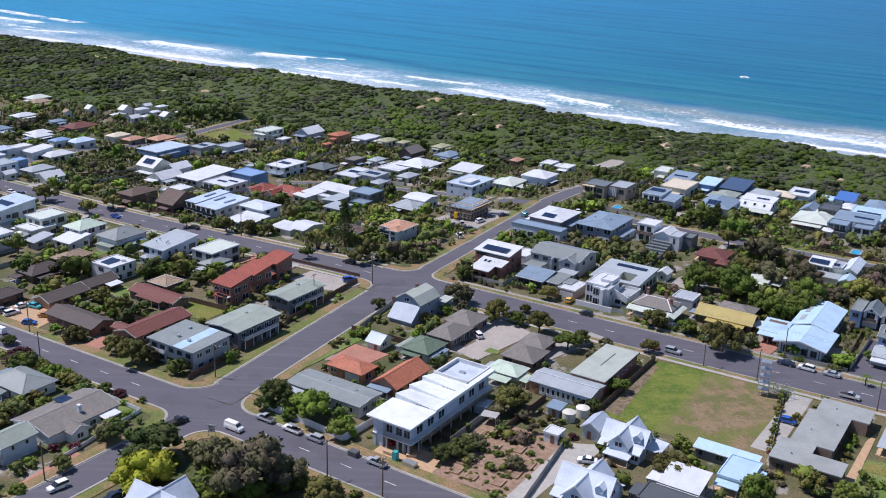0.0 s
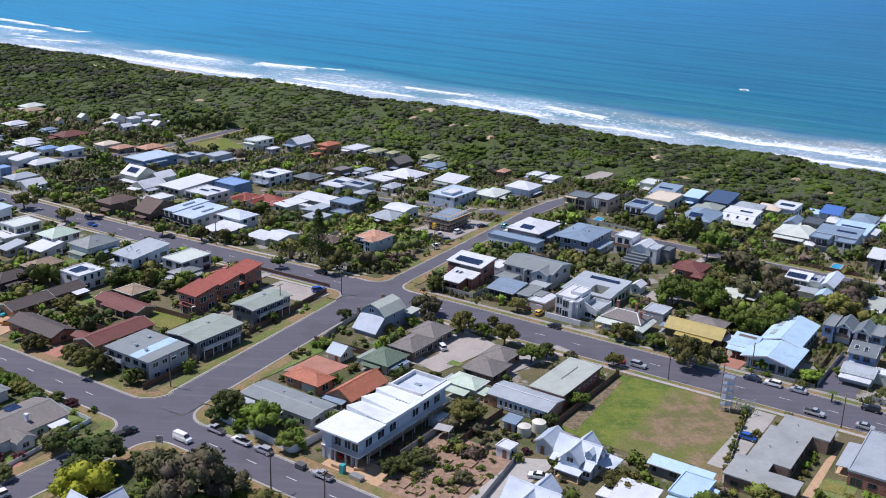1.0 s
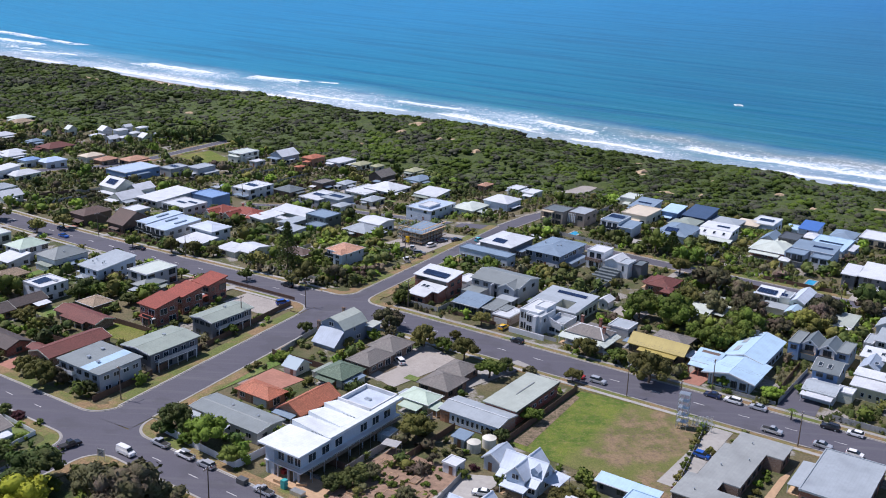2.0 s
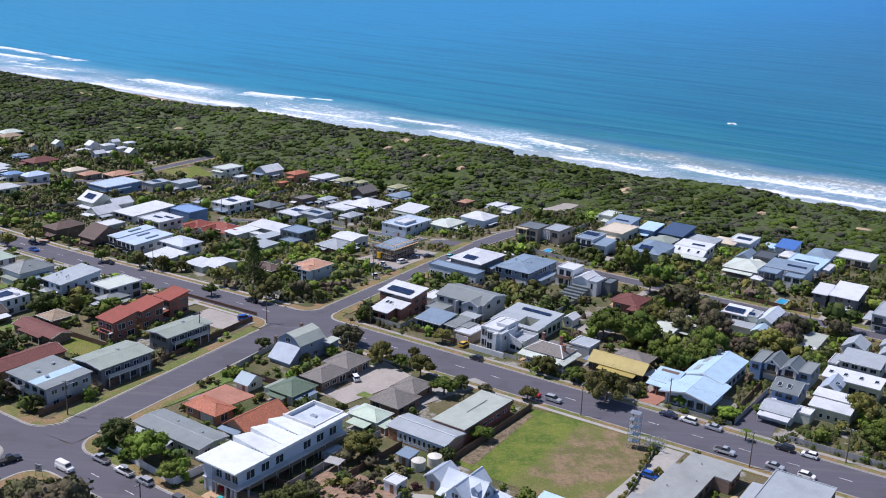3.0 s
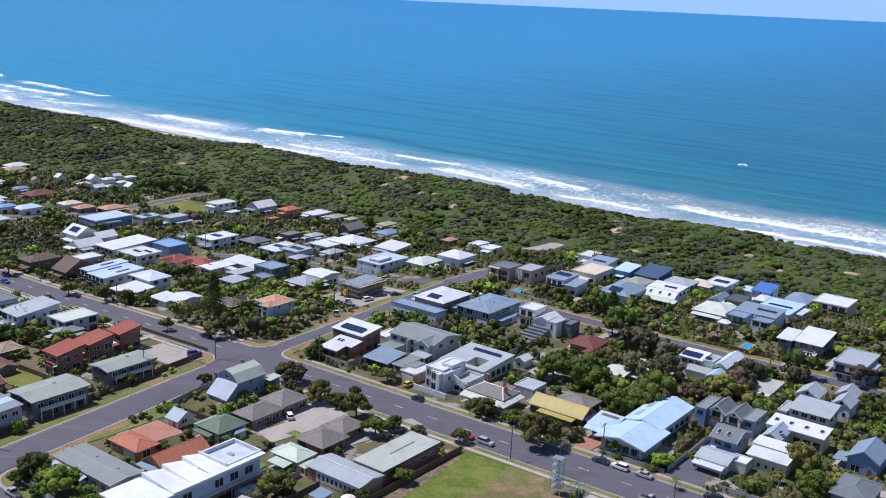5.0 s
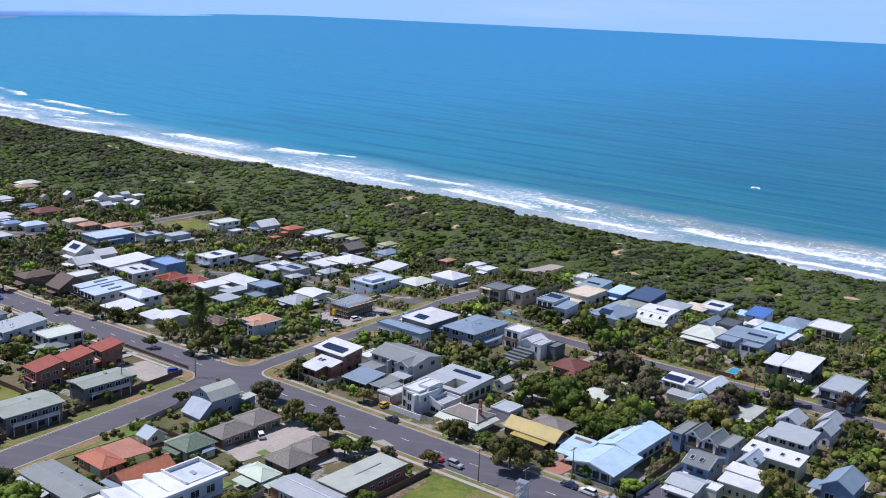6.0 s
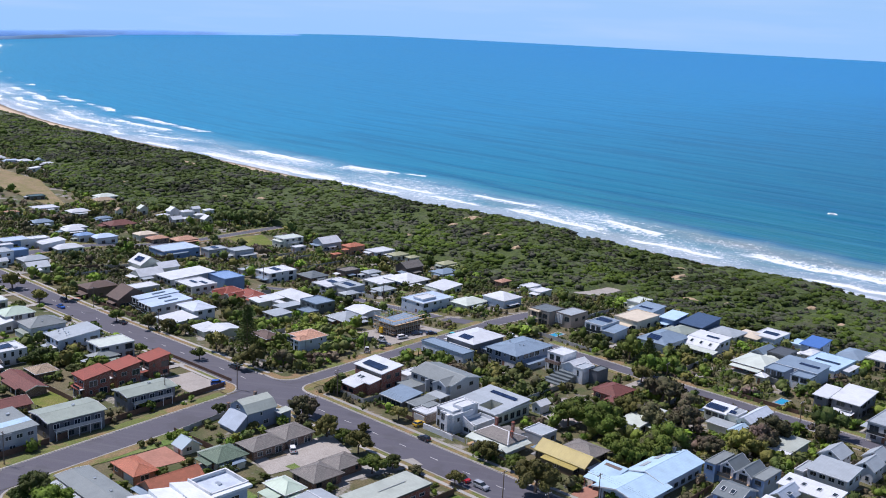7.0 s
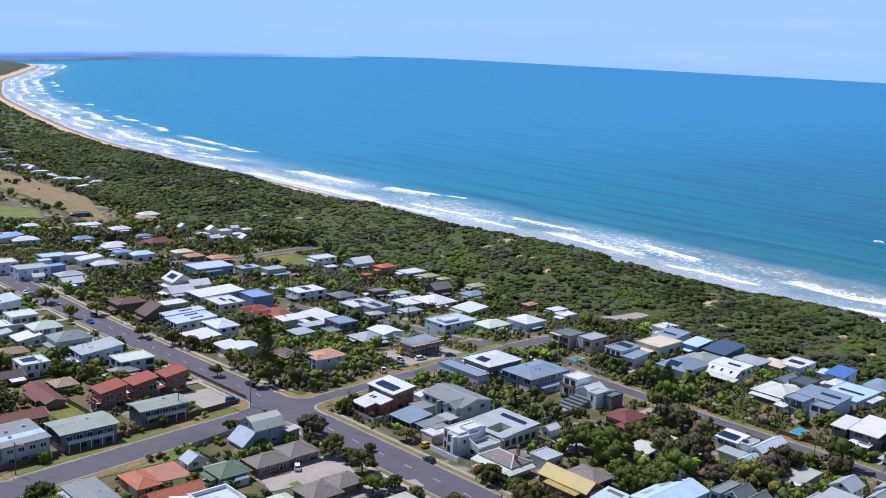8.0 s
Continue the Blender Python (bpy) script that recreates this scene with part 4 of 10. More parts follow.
def house(u, v, w, d, eave, style, roof, wall, host=None, turn=0.0, solar=0, panels=0, vents=0, chim=0):
    rng = random.Random(int(u * 131 + v * 977))
    if v > 266:
        eave = eave * 0.86 if eave > 4.5 else min(eave, 3.0)
    new_home = host is None
    far = math.hypot(xy(u, v)[0] - 60, xy(u, v)[1]) > 430
    M = at(u, v, 0, turn)
    if new_home:
        host = new("house")
        host.matrix_world = M
        storeys = "two-storey" if eave > 4.5 else "single-storey"
        rn = {"hip": "hipped", "lowhip": "low hipped", "flat": "flat", "skill": "sloping", "skillb": "sloping", "big": "flat"}.get(style, "gabled")
        say = lambda s: {"palegreenw": "pale green", "whiteblue": "bluish white", "palebluew": "pale blue", "greywall": "grey", "greydark": "dark grey", "brickred": "red brick", "orangebrick": "orange brick",  # noqa: E731
                         "brickbrown": "brown brick", "greygreen": "grey-green", "palegrey": "pale grey", "palegreen": "pale green", "paleblue": "pale blue", "lightblue": "light blue", "bluegrey": "blue-grey",
                         "greyblue": "grey-blue", "greendark": "dark green", "creamyellow": "creamy yellow", "greywallroof": "grey", "glassroof": "translucent"}.get(s, s)
        tagged(host, f"{storeys} house with {say(wall)} walls and a {say(roof)} {rn} roof", "house", "houses of the town")
        L = Matrix()
    else:
        L = host.matrix_world.inverted() @ M
    keep(u, v, w / 2 + 0.3, d / 2 + 0.3)
    if style not in ("big", "site") and w > 6 and d > 6:
        HOMES.append((host, L, u, v, w, d, eave, roof, wall, far))
    over = 0.2 if style in ("flat", "big") else 0.5
    W, D = w - 2 * over, d - 2 * over
    hw, hd, Hw, Hd, th = w / 2, d / 2, W / 2, D / 2, 0.22
    rm, wm = "roof_" + roof, "wall_" + wall
    edge = "trim_white" if roof in ("white", "cream", "paleblue", "lightblue", "whiteblue", "palegreen", "palegreenw", "palegrey", "greyblue") else rm
    add = lambda name, me, m=None, label="": part(name, me, host, L @ (m or Matrix()), label)  # noqa: E731
    planes = None  # a roof plane facing -v for panels: centre and tilt
    if style == "site":
        frame_house(host, L, w, d, eave)
        return host
    if style == "cross":
        cottage(host, L, w, d, eave, rm, wm)
        return host
    if style == "big":
        apartment_block(host, L, w, d, eave)
        return host
    if style in ("hip", "lowhip"):
        pitch = 0.2 if style == "lowhip" else 0.34 if v > 266 else 0.42
        rise = min(w, d) * 0.5 * pitch
        add("wall", boxes("wall", [(-Hw, -Hd, -2.5, Hw, Hd, eave - 0.05)], wm))
        if w >= d:
            r0, r1 = (-(hw - hd) - 0.01, 0), (hw - hd + 0.01, 0)
        else:
            r0, r1 = (0, -(hd - hw) - 0.01), (0, hd - hw + 0.01)
        V = [(-hw, -hd, eave - th), (hw, -hd, eave - th), (hw, hd, eave - th), (-hw, hd, eave - th), (-hw, -hd, eave), (hw, -hd, eave), (hw, hd, eave), (-hw, hd, eave),
             (*r0, eave + rise), (*r1, eave + rise)]
        F = [(3, 2, 1, 0), (0, 1, 5, 4), (1, 2, 6, 5), (2, 3, 7, 6), (3, 0, 4, 7)]
        F += [(4, 5, 9, 8), (5, 6, 9), (6, 7, 8, 9), (7, 4, 8)] if w >= d else [(4, 5, 8), (5, 6, 9, 8), (6, 7, 9), (7, 4, 8, 9)]
        add("roof", mesh_of("roof", V, F, rm))
        if not far:
            g = 0.14
            add("gutter", boxes("gutter", [(-hw - g, -hd - g, eave - 0.16, hw + g, -hd - 0.003, eave + 0.02), (-hw - g, hd + 0.003, eave - 0.16, hw + g, hd + g, eave + 0.02),
                                           (-hw - g, -hd, eave - 0.16, -hw - 0.003, hd, eave + 0.02), (hw + 0.003, -hd, eave - 0.16, hw + g, hd, eave + 0.02)], edge))
            # ridge and hip capping
            caps = []
            for a, b in ((4, 8), (5, 9 if w >= d else 8), (6, 9), (7, 8 if w >= d else 9), (8, 9)):
                p, q = Vector(V[a]), Vector(V[b])
                t = (q - p)
                s = Vector((-t.y, t.x, 0)).normalized() * 0.16
                up = Vector((0, 0, 0.07))
                k = len(caps)
                caps += [p - s, p + up, p + s, q - s, q + up, q + s]
            add("ridge_cap", mesh_of("ridge_cap", caps, [f for k in range(0, len(caps), 6) for f in ((k, k + 1, k + 4, k + 3), (k + 1, k + 2, k + 5, k + 4))], rm))
        planes = ((0, -hd * 0.5 if w >= d else -hd + hw * 0.5, eave + rise * 0.5), math.degrees(math.atan(pitch)), w * 0.5, min(w, d) * 0.36)
    elif style in ("gableu", "gablev", "lowgableu"):
        along = style[-1]
        half = hd if along == "u" else hw
        rise = half * (0.14 if style.startswith("low") else 0.55)
        inner = half - over
        kw = rise * inner / half
        add("wall", prism_wall(W, D, eave - 0.05, kw - 0.12, along, wm))
        a = half
        prof = [(-a, eave - over * rise / half), (0, eave + rise), (a, eave - over * rise / half), (a, eave - th - over * rise / half), (0, eave + rise - th), (-a, eave - th - over * rise / half)][::-1]
        b = hd if along == "v" else hw
        add("roof", slab(prof, -b, b, along, rm))
        if not far:
            capr = [(-0.2, eave + rise - 0.06), (0.2, eave + rise - 0.06), (0, eave + rise + 0.06)]
            add("ridge_cap", slab(capr, -b, b, along, rm, "ridge_cap"))
            bp = [(x, z + (0.05 if i < 3 else -0.12)) for i, (x, z) in enumerate(prof[::-1])][::-1]
            for s in (-1, 1):
                y0 = s * (b + 0.003)
                add("bargeboard", slab(bp, min(y0, y0 + s * 0.08), max(y0, y0 + s * 0.08), along, edge, "bargeboard"))
        if along == "u":
            planes = ((0, -hd * 0.5, eave + rise * 0.5 + 0.02), math.degrees(math.atan(rise / half)), w * 0.7, hd * 0.8)
        else:
            planes = None
    elif style in ("skill", "skillb"):
        rise = d * (0.10 if style == "skill" else 0.16)
        add("wall", prism_wall(W, D, eave - 0.05, rise * 0.9, "u", wm, kind="skill"))
        e0, e1 = eave, eave + rise
        add("roof", slab([(-hd, e0), (hd, e1), (hd, e1 - th), (-hd, e0 - th)][::-1], -hw, hw, "u", rm))
        if not far:
            add("gutter", boxes("gutter", [(-hw, -hd - 0.15, e0 - 0.2, hw, -hd - 0.003, e0 + 0.02)], edge))
            for s in (-1, 1):
                y0 = s * (hw + 0.003)
                add("bargeboard", slab([(-hd, e0 + 0.05), (hd, e1 + 0.05), (hd, e1 - 0.3), (-hd, e0 - 0.3)][::-1], min(y0, y0 + s * 0.07), max(y0, y0 + s * 0.07), "u", edge, "bargeboard"))
        planes = ((0, 0, eave + rise * 0.5 + 0.03), math.degrees(math.atan(rise / d)), w * 0.7, d * 0.6)
    elif style == "flat":
        e = eave
        add("wall", boxes("wall", [(-Hw, -Hd, -2.5, Hw, Hd, e - 0.25)], wm))
        add("roof", boxes("roof", [(-hw + 0.25, -hd + 0.25, e - 0.24, hw - 0.25, hd - 0.25, e + 0.02)], rm))
        pr = 0.22
        add("parapet", boxes("parapet", [(-hw, -hd, e - 0.25, hw, -hd + 0.25, e + pr), (-hw, hd - 0.25, e - 0.25, hw, hd, e + pr),
                                         (-hw, -hd + 0.25, e - 0.25, -hw + 0.25, hd - 0.25, e + pr), (hw - 0.25, -hd + 0.25, e - 0.25, hw, hd - 0.25, e + pr)],
                             "trim_dark" if wall in ("charcoal", "brown", "navy") else "trim_white" if roof in ("white", "paleblue", "cream") else rm))
        planes = ((0, 0, e + 0.12), 4.0, w * 0.7, d * 0.6)
    # windows, doors
    storeys = 1 if eave < 4.6 else 2
    dark = wall in ("charcoal", "greydark", "brown", "stone", "greywall") or rng.random() < 0.55
    for fi, (nx, ny, half, run) in enumerate(((0, -1, Hd, W), (1, 0, Hw, D), (-1, 0, Hw, D), (0, 1, Hd, W))):
        ang = {0: 0, 1: 90, 2: -90, 3: 180}[fi]
        if far and fi > 1:
            continue
        for st in range(storeys):
            z0 = 0.9 + st * 2.9
            if z0 + 1.3 > eave - 0.1:
                break
            cnt = max(1, int(run / (3.3 if not far else 4.5)))
            if fi > 1:
                cnt = 1
            for i in range(cnt):
                t = (i + 0.5) / cnt - 0.5 + rng.uniform(-0.18, 0.18) / cnt
                x, y = (t * run, ny * (half + 0.02)) if nx == 0 else (nx * (half + 0.02), t * run)
                k = rng.random()
                if st == 0 and fi == 0 and i == cnt // 2 and new_home:
                    add("door", door_me, pose(x, y, 0.05, 0, 0, ang))
                    continue
                if st == 0 and fi == 0 and run > 9 and i == cnt - 1 and k < 0.5 and new_home:
                    add("garage_door", garage_me, pose(x - 0.6, y, 0.05, 0, 0, ang))
                    continue
                size = ((2.8, 2.0) if eave > 4.5 else (2.4, 2.0)) if k < 0.42 else (1.8, 1.3) if k < 0.75 else (0.9, 1.2)
                zz = z0 if size[1] < 1.5 else z0 - 0.6
                if zz + size[1] > eave - 0.1:
                    size, zz = (1.8, 1.3), z0
                fr, pn = window_meshes(*size, dark)
                if far:
                    add("window", pn, pose(x, y, zz, 0, 0, ang))
                else:
                    part("pane", pn, add("window", fr, pose(x, y, zz, 0, 0, ang)))
    if planes and (solar or panels):
        (cx, cy, cz), tilt, pw, pd = planes
        nx_ = max(2, min(rng.choice((5, 6, 8)) if solar else 11, int(pw / 1.06)))
        ny_ = 1 if panels else max(1, min(2, int(pd / 1.75)))
        R = pose(cx, cy, cz + 0.10, tilt, 0, 0)
        shift = rng.uniform(-0.5, 0.5) * max(0.0, pw - nx_ * 1.05)
        for i in range(nx_):
            for j in range(ny_):
                add("solar_panel", panel_me, R @ pose((i - (nx_ - 1) / 2) * 1.05 + shift, (j - (ny_ - 1) / 2) * 1.72, 0))
    if vents and planes:
        for i in range(4):
            x = rng.uniform(-0.3, 0.3) * w
            y = rng.uniform(-0.3, 0.1) * d
            V_, F_ = tube_v(0.22, 0.30, 0, 0.7, 8)
            add("roof_vent", mesh_of("roof_vent", V_, F_, "galvanised"), pose(x, y, eave + 0.45 + (0.1 * (y + hd) if style == "skill" else 0.3)))
    if chim:
        add("chimney", boxes("chimney", [(-0.45, -0.4, 0, 0.45, 0.4, 2.4), (-0.55, -0.5, 2.25, 0.55, 0.5, 2.4)], "wall_white"), pose(w * 0.22, d * 0.1, eave))
    elif planes and not far and style in ("hip", "gableu") and rng.random() < 0.4:
        V_, F_ = tube_v(0.09, 0.09, 0, 0.9, 6)
        add("flue", mesh_of("flue", V_, F_, "galvanised"), pose(rng.uniform(-0.2, 0.2) * w, -hd * 0.3, eave + 0.4))
    return host


def frame_house(host, L, w, d, eave):
    """A house in the making: brown wrapped walls, a grey roof deck, scaffold all round."""
    hw, hd = w / 2, d / 2
    part("wall", boxes("wall", [(-hw + 1.3, -hd + 1.3, -2.5, hw - 1.3, hd - 1.3, 2.9)], "wall_brown"), host, L, "dark brown unfinished lower walls")
    part("upper_wall", boxes("upper_wall", [(-hw + 1.3, -hd + 2.2, 3.3, hw - 1.3, hd - 1.3, eave - 1.2)], "wall_timber"), host, L, "brown timber upper walls")
    part("floor_deck", boxes("floor_deck", [(-hw + 1.1, -hd + 1.1, 2.9, hw - 1.1, hd - 1.1, 3.3)], "timber_new"), host, L)
    part("roof", slab([(-hd + 1.0, eave - 1.2), (hd - 1.0, eave - 0.5), (hd - 1.0, eave - 0.72), (-hd + 1.0, eave - 1.42)][::-1], -hw + 1.0, hw - 1.0, "u", "roof_steel"), host, L, "grey-blue roof sheets still being laid")
    for i in range(5):
        x = -hw + 1.4 + i * (w - 2.8) / 4
        part("rafter", boxes("rafter", [(x - 0.06, -hd + 0.5, eave - 1.12, x + 0.06, hd - 0.6, eave - 0.95)], "timber_new"), host, L @ pose(0, 0, 0.1, 3.0, 0, 0))
    rod = boxes("scaffold_pole", [(-0.045, -0.045, 0, 0.045, 0.045, eave + 1.0)], "galvanised")
    for i in range(int(w / 2) + 1):
        for y in (-hd, -hd + 1.0, hd):
            part("scaffold_pole", rod, host, L @ pose(-hw + i * 2.0, y, 0))
    for i in range(1, int(d / 2.2)):
        for x in (hw, hw - 1.0, -hw):
            part("scaffold_pole", rod, host, L @ pose(x, -hd + i * 2.2, 0))
    for k in range(4):
        z = 1.5 + k * 1.8
        part("scaffold_board", boxes("scaffold_board", [(-hw, -hd + 0.1, z, hw, -hd + 0.8, z + 0.07)], "timber_new"), host, L)
        part("scaffold_board", boxes("scaffold_board", [(hw - 0.8, -hd + 0.9, z, hw - 0.1, hd, z + 0.07)], "timber_new"), host, L)
        for zz in (0.5, 1.0):
            part("scaffold_rail", boxes("scaffold_rail", [(-hw, -hd - 0.04, z + zz, hw, -hd + 0.04, z + zz + 0.07), (hw - 0.04, -hd, z + zz, hw + 0.04, hd, z + zz + 0.07), (-hw - 0.04, -hd, z + zz, -hw + 0.04, hd, z + zz + 0.07)], "galvanised"), host, L)
    part("hoist", boxes("hoist", [(-0.7, -0.5, 1.2, 0.7, 0.4, 3.4)], "car_yellow"), host, L @ pose(-hw * 0.1, -hd - 0.6, 0), "yellow lifting machine")
    tagged(host, "house under construction with brown timber walls and scaffolding", "building site")


def apartment_block(host, L, w, d, e):
    """A long white block with stepped roof slabs, a sunk roof terrace and balconies down one side."""
    hw, hd = w / 2, d / 2
    add = lambda name, me, m=None, label="": part(name, me, host, L @ (m or Matrix()), label)  # noqa: E731
    add("wall", boxes("wall", [(-hw + 0.8, -hd + 2.2, 3.0, hw - 1.6, hd - 0.5, e - 0.3)], "wall_paleblue"), None, "pale blue-grey rendered walls")
    # shade of the set-back ground floor put in as a dark grey wall colour
    add("ground_wall", boxes("ground_wall", [(-hw + 0.8, -hd + 4.6, -2.5, hw - 3.4, hd - 0.5, 2.99)], "wall_greydark"), None, "unfinished walls of the set-back ground floor, shade put into their dark colour")
    add("balcony_floor", boxes("balcony_floor", [(-hw + 0.6, -hd + 0.6, 3.0, hw - 0.2, hd - 0.4, 3.25)], "trim_white"))
    add("front_wall", boxes("front_wall", [(-hw + 0.8, -hd + 0.9, -2.5, -hw + 3.4, -hd + 2.2, e - 0.3), (hw - 3.0, -hd + 1.2, -2.5, hw - 2.7, -hd + 2.2, 3.0)], "wall_paleblue"))
    # front roof with a broad eave, then slabs that step back
    add("roof", boxes("roof", [(-hw - 0.4, -hd - 0.4, e - 0.25, hw + 0.2, -hd + d * 0.27, e + 0.12)], "roof_snow"))
    for i, (a, b) in enumerate(((0.27, 0.42), (0.42, 0.57), (0.57, 0.70))):
        x0, x1, y0, y1 = -hw + 0.3, hw - 1.5, -hd + d * a + 0.003, -hd + d * b
        V = [(x, y, e - 0.25) for x, y in ((x0, y0), (x1, y0), (x1, y1), (x0, y1))] + [(x0, y0, e + 1.45), (x1, y0, e + 0.42), (x1, y1, e + 0.22), (x0, y1, e + 0.30)]
        add("roof_slab", mesh_of("roof_slab", V, box_v(0, 0, 0, 1, 1, 1)[1], "roof_snow"), None, "white tilted roof with a clerestory face")
        for k in range(4 if i != 1 else 0):
            add("roof_slot", boxes("roof_slot", [(0.4 + k * 0.95, y0 - 0.03, e + 0.28, 1.0 + k * 0.95, y0 + 0.01, e + 0.46)], "roof_grey"))
    add("side_roof", boxes("side_roof", [(hw - 1.48, -hd + d * 0.27 + 0.003, e - 0.3, hw + 0.1, hd - 0.2, e + 0.35)], "roof_snow"))
    t0, t1 = -hd + d * 0.70 + 0.003, hd
    add("terrace_floor", boxes("terrace_floor", [(-hw + 0.9, t0 + 0.4, e - 1.0, hw - 1.9, t1 - 0.6, e - 0.8)], "roof_greyblue"), None, "grey floor of the sunk roof terrace")
    add("parapet", boxes("parapet", [(-hw + 0.4, t0, e - 0.3, hw - 1.5, t0 + 0.4, e + 1.0), (-hw + 0.4, t1 - 0.6, e - 0.3, hw - 1.5, t1 - 0.2, e + 0.7),
                                     (-hw + 0.4, t0 + 0.4, e - 0.3, -hw + 0.9, t1 - 0.6, e + 0.7), (hw - 1.9, t0 + 0.4, e - 0.3, hw - 1.5, t1 - 0.6, e + 0.6)], "trim_white"))
    add("vent", boxes("vent", [(-0.8, -0.5, 0, 0.8, 0.5, 0.9)], "galvanised"), pose(-0.5, (t0 + t1) / 2, e - 0.8))
    fr, pn = window_meshes(2.6, 2.1, False)
    n = 7
    for i in range(n):
        y = -hd + 3.6 + (d - 5.5) * (i + 0.5) / n
        if i != 3:
            part("pane", pn, add("window", fr, pose(hw - 1.58, y, 3.5, 0, 0, 90)))
        add("post", boxes("post", [(-0.12, -0.12, -0.5, 0.12, 0.12, 2.99)], "wall_paleblue"), pose(hw - 0.6, y - 1.6, 0))
    add("scaffold_deck", boxes("scaffold_deck", [(hw - 0.19, -hd + 3.0, 2.75, hw + 0.75, hd - 1.0, 2.83)], "wall_timber"), None, "plank deck of builders' scaffolding")
    for i in range(9):
        y = -hd + 3.2 + (d - 4.4) * i / 8
        add("scaffold_pole", boxes("scaffold_pole", [(hw + 0.76, y, -0.8, hw + 0.83, y + 0.07, 4.2)], "galvanised"))
    add("scaffold_rail", boxes("scaffold_rail", [(hw + 0.84, -hd + 3.0, 3.7, hw + 0.89, hd - 1.0, 3.76)], "galvanised"))
    fr, pn = window_meshes(1.8, 2.0, False)
    for x in (-1.5, 1.2, 3.4):
        part("pane", pn, add("window", fr, pose(x, -hd + 2.15, 3.5, 0, 0, 0)))
    add("railing", boxes("railing", [(-hw + 3.5, -hd + 0.7, 4.15, hw - 0.3, -hd + 0.78, 4.25), (-hw + 3.5, -hd + 0.7, 3.7, hw - 0.3, -hd + 0.76, 3.76)], "galvanised"))
    for i in range(4):
        add("column", boxes("column", [(-0.2, -0.2, -0.5, 0.2, 0.2, 3.0)], "wall_greywall"), pose(-hw + 1.5 + i * (w - 2.6) / 3, -hd + 0.9, 0))
    tagged(host, "long white two-storey apartment block with sawtooth white roofs and scaffolding", "apartment block")


def cottage(host, L, w, d, e, rm, wm):
    """A cottage with two crossing steep gables, a small dormer and lean-to roofs in the corners."""
    add = lambda name, me, m=None, label="": part(name, me, host, L @ (m or Matrix()), label)  # noqa: E731
    hw, hd = w / 2, d / 2
    a, b = d * 0.27, w * 0.25
    for along, half, end, lift in (("u", a, hw, 0.0), ("v", b, hd, 0.12)):
        rise = half * 0.95
        prof = [(-half + 0.35, -2.5), (half - 0.35, -2.5), (half - 0.35, e), (0, e + rise - 0.35), (-half + 0.35, e)]
        add("wall", slab(prof, -end + 0.4, end - 0.4, along, wm, "wall"))
        t = 0.2
        rp = [(-half, e - 0.3 + lift), (0, e + rise + lift), (half, e - 0.3 + lift), (half, e - 0.3 - t + lift), (0, e + rise - t + lift), (-half, e - 0.3 - t + lift)][::-1]
        add("roof", slab(rp, -end, end, along, rm))
        add("ridge_cap", slab([(-0.18, e + rise + lift - 0.05), (0.18, e + rise + lift - 0.05), (0, e + rise + lift + 0.08)], -end, end, along, rm, "ridge_cap"))
        for s in (-1, 1):
            y0 = s * (end + 0.003)
            add("bargeboard", slab([(x, z + (0.06 if i > 2 else -0.1)) for i, (x, z) in enumerate(rp)], min(y0, y0 + s * 0.08), max(y0, y0 + s * 0.08), along, "trim_white", "bargeboard"))
    for sx in (-1, 1):
        for sy in (-1, 1):
            x0, x1 = sx * b, sx * hw * 0.96
            y0, y1 = sy * a, sy * hd * 0.92
            zi, zo = e - 0.35, e - 1.35
            V = [(x0, y0, zi - 0.15), (x1, y0, zi - 0.15), (x1, y1, zo - 0.15), (x0, y1, zo - 0.15), (x0, y0, zi), (x1, y0, zi), (x1, y1, zo), (x0, y1, zo)]
            F = [(3, 2, 1, 0), (4, 5, 6, 7), (0, 1, 5, 4), (1, 2, 6, 5), (2, 3, 7, 6), (3, 0, 4, 7)]
            add("lean_to_roof", mesh_of("lean_to_roof", V, F if sx * sy > 0 else [f[::-1] for f in F], rm))
            add("lean_to_wall", boxes("lean_to_wall", [(min(x0, x1 * 0.93), min(y0, y1 * 0.9), -2.5, max(x0, x1 * 0.93), max(y0, y1 * 0.9), zo - 0.2)], wm))
    fr, pn = window_meshes(1.8, 1.3, False)
    for m in (pose(0, -hd + 0.37, e - 0.6), pose(0, -hd + 0.37, 0.9), pose(hw - 0.37, 0, 0.9, 0, 0, 90), pose(hw - 0.37, 0, e - 0.7, 0, 0, 90), pose(b + 1.2, -hd * 0.84, 0.9), pose(-b - 1.2, -hd * 0.84, 0.9)):
        part("pane", pn, add("window", fr, m))
    dm = pose(hw * 0.62, -a * 0.55, e + a * 0.30)
    add("dormer", slab([(-0.9, -0.4), (0.9, -0.4), (0.9, 0.7), (0, 1.4), (-0.9, 0.7)], -1.1, 1.4, "v", wm, "dormer"), dm)
    add("dormer_roof", slab([(-1.1, 0.6), (0, 1.55), (1.1, 0.6), (1.1, 0.45), (0, 1.4), (-1.1, 0.45)][::-1], -1.3, 1.5, "v", rm, "dormer_roof"), dm)
    tagged(host, "pale blue cottage with crossing white-blue steep gables", "house")


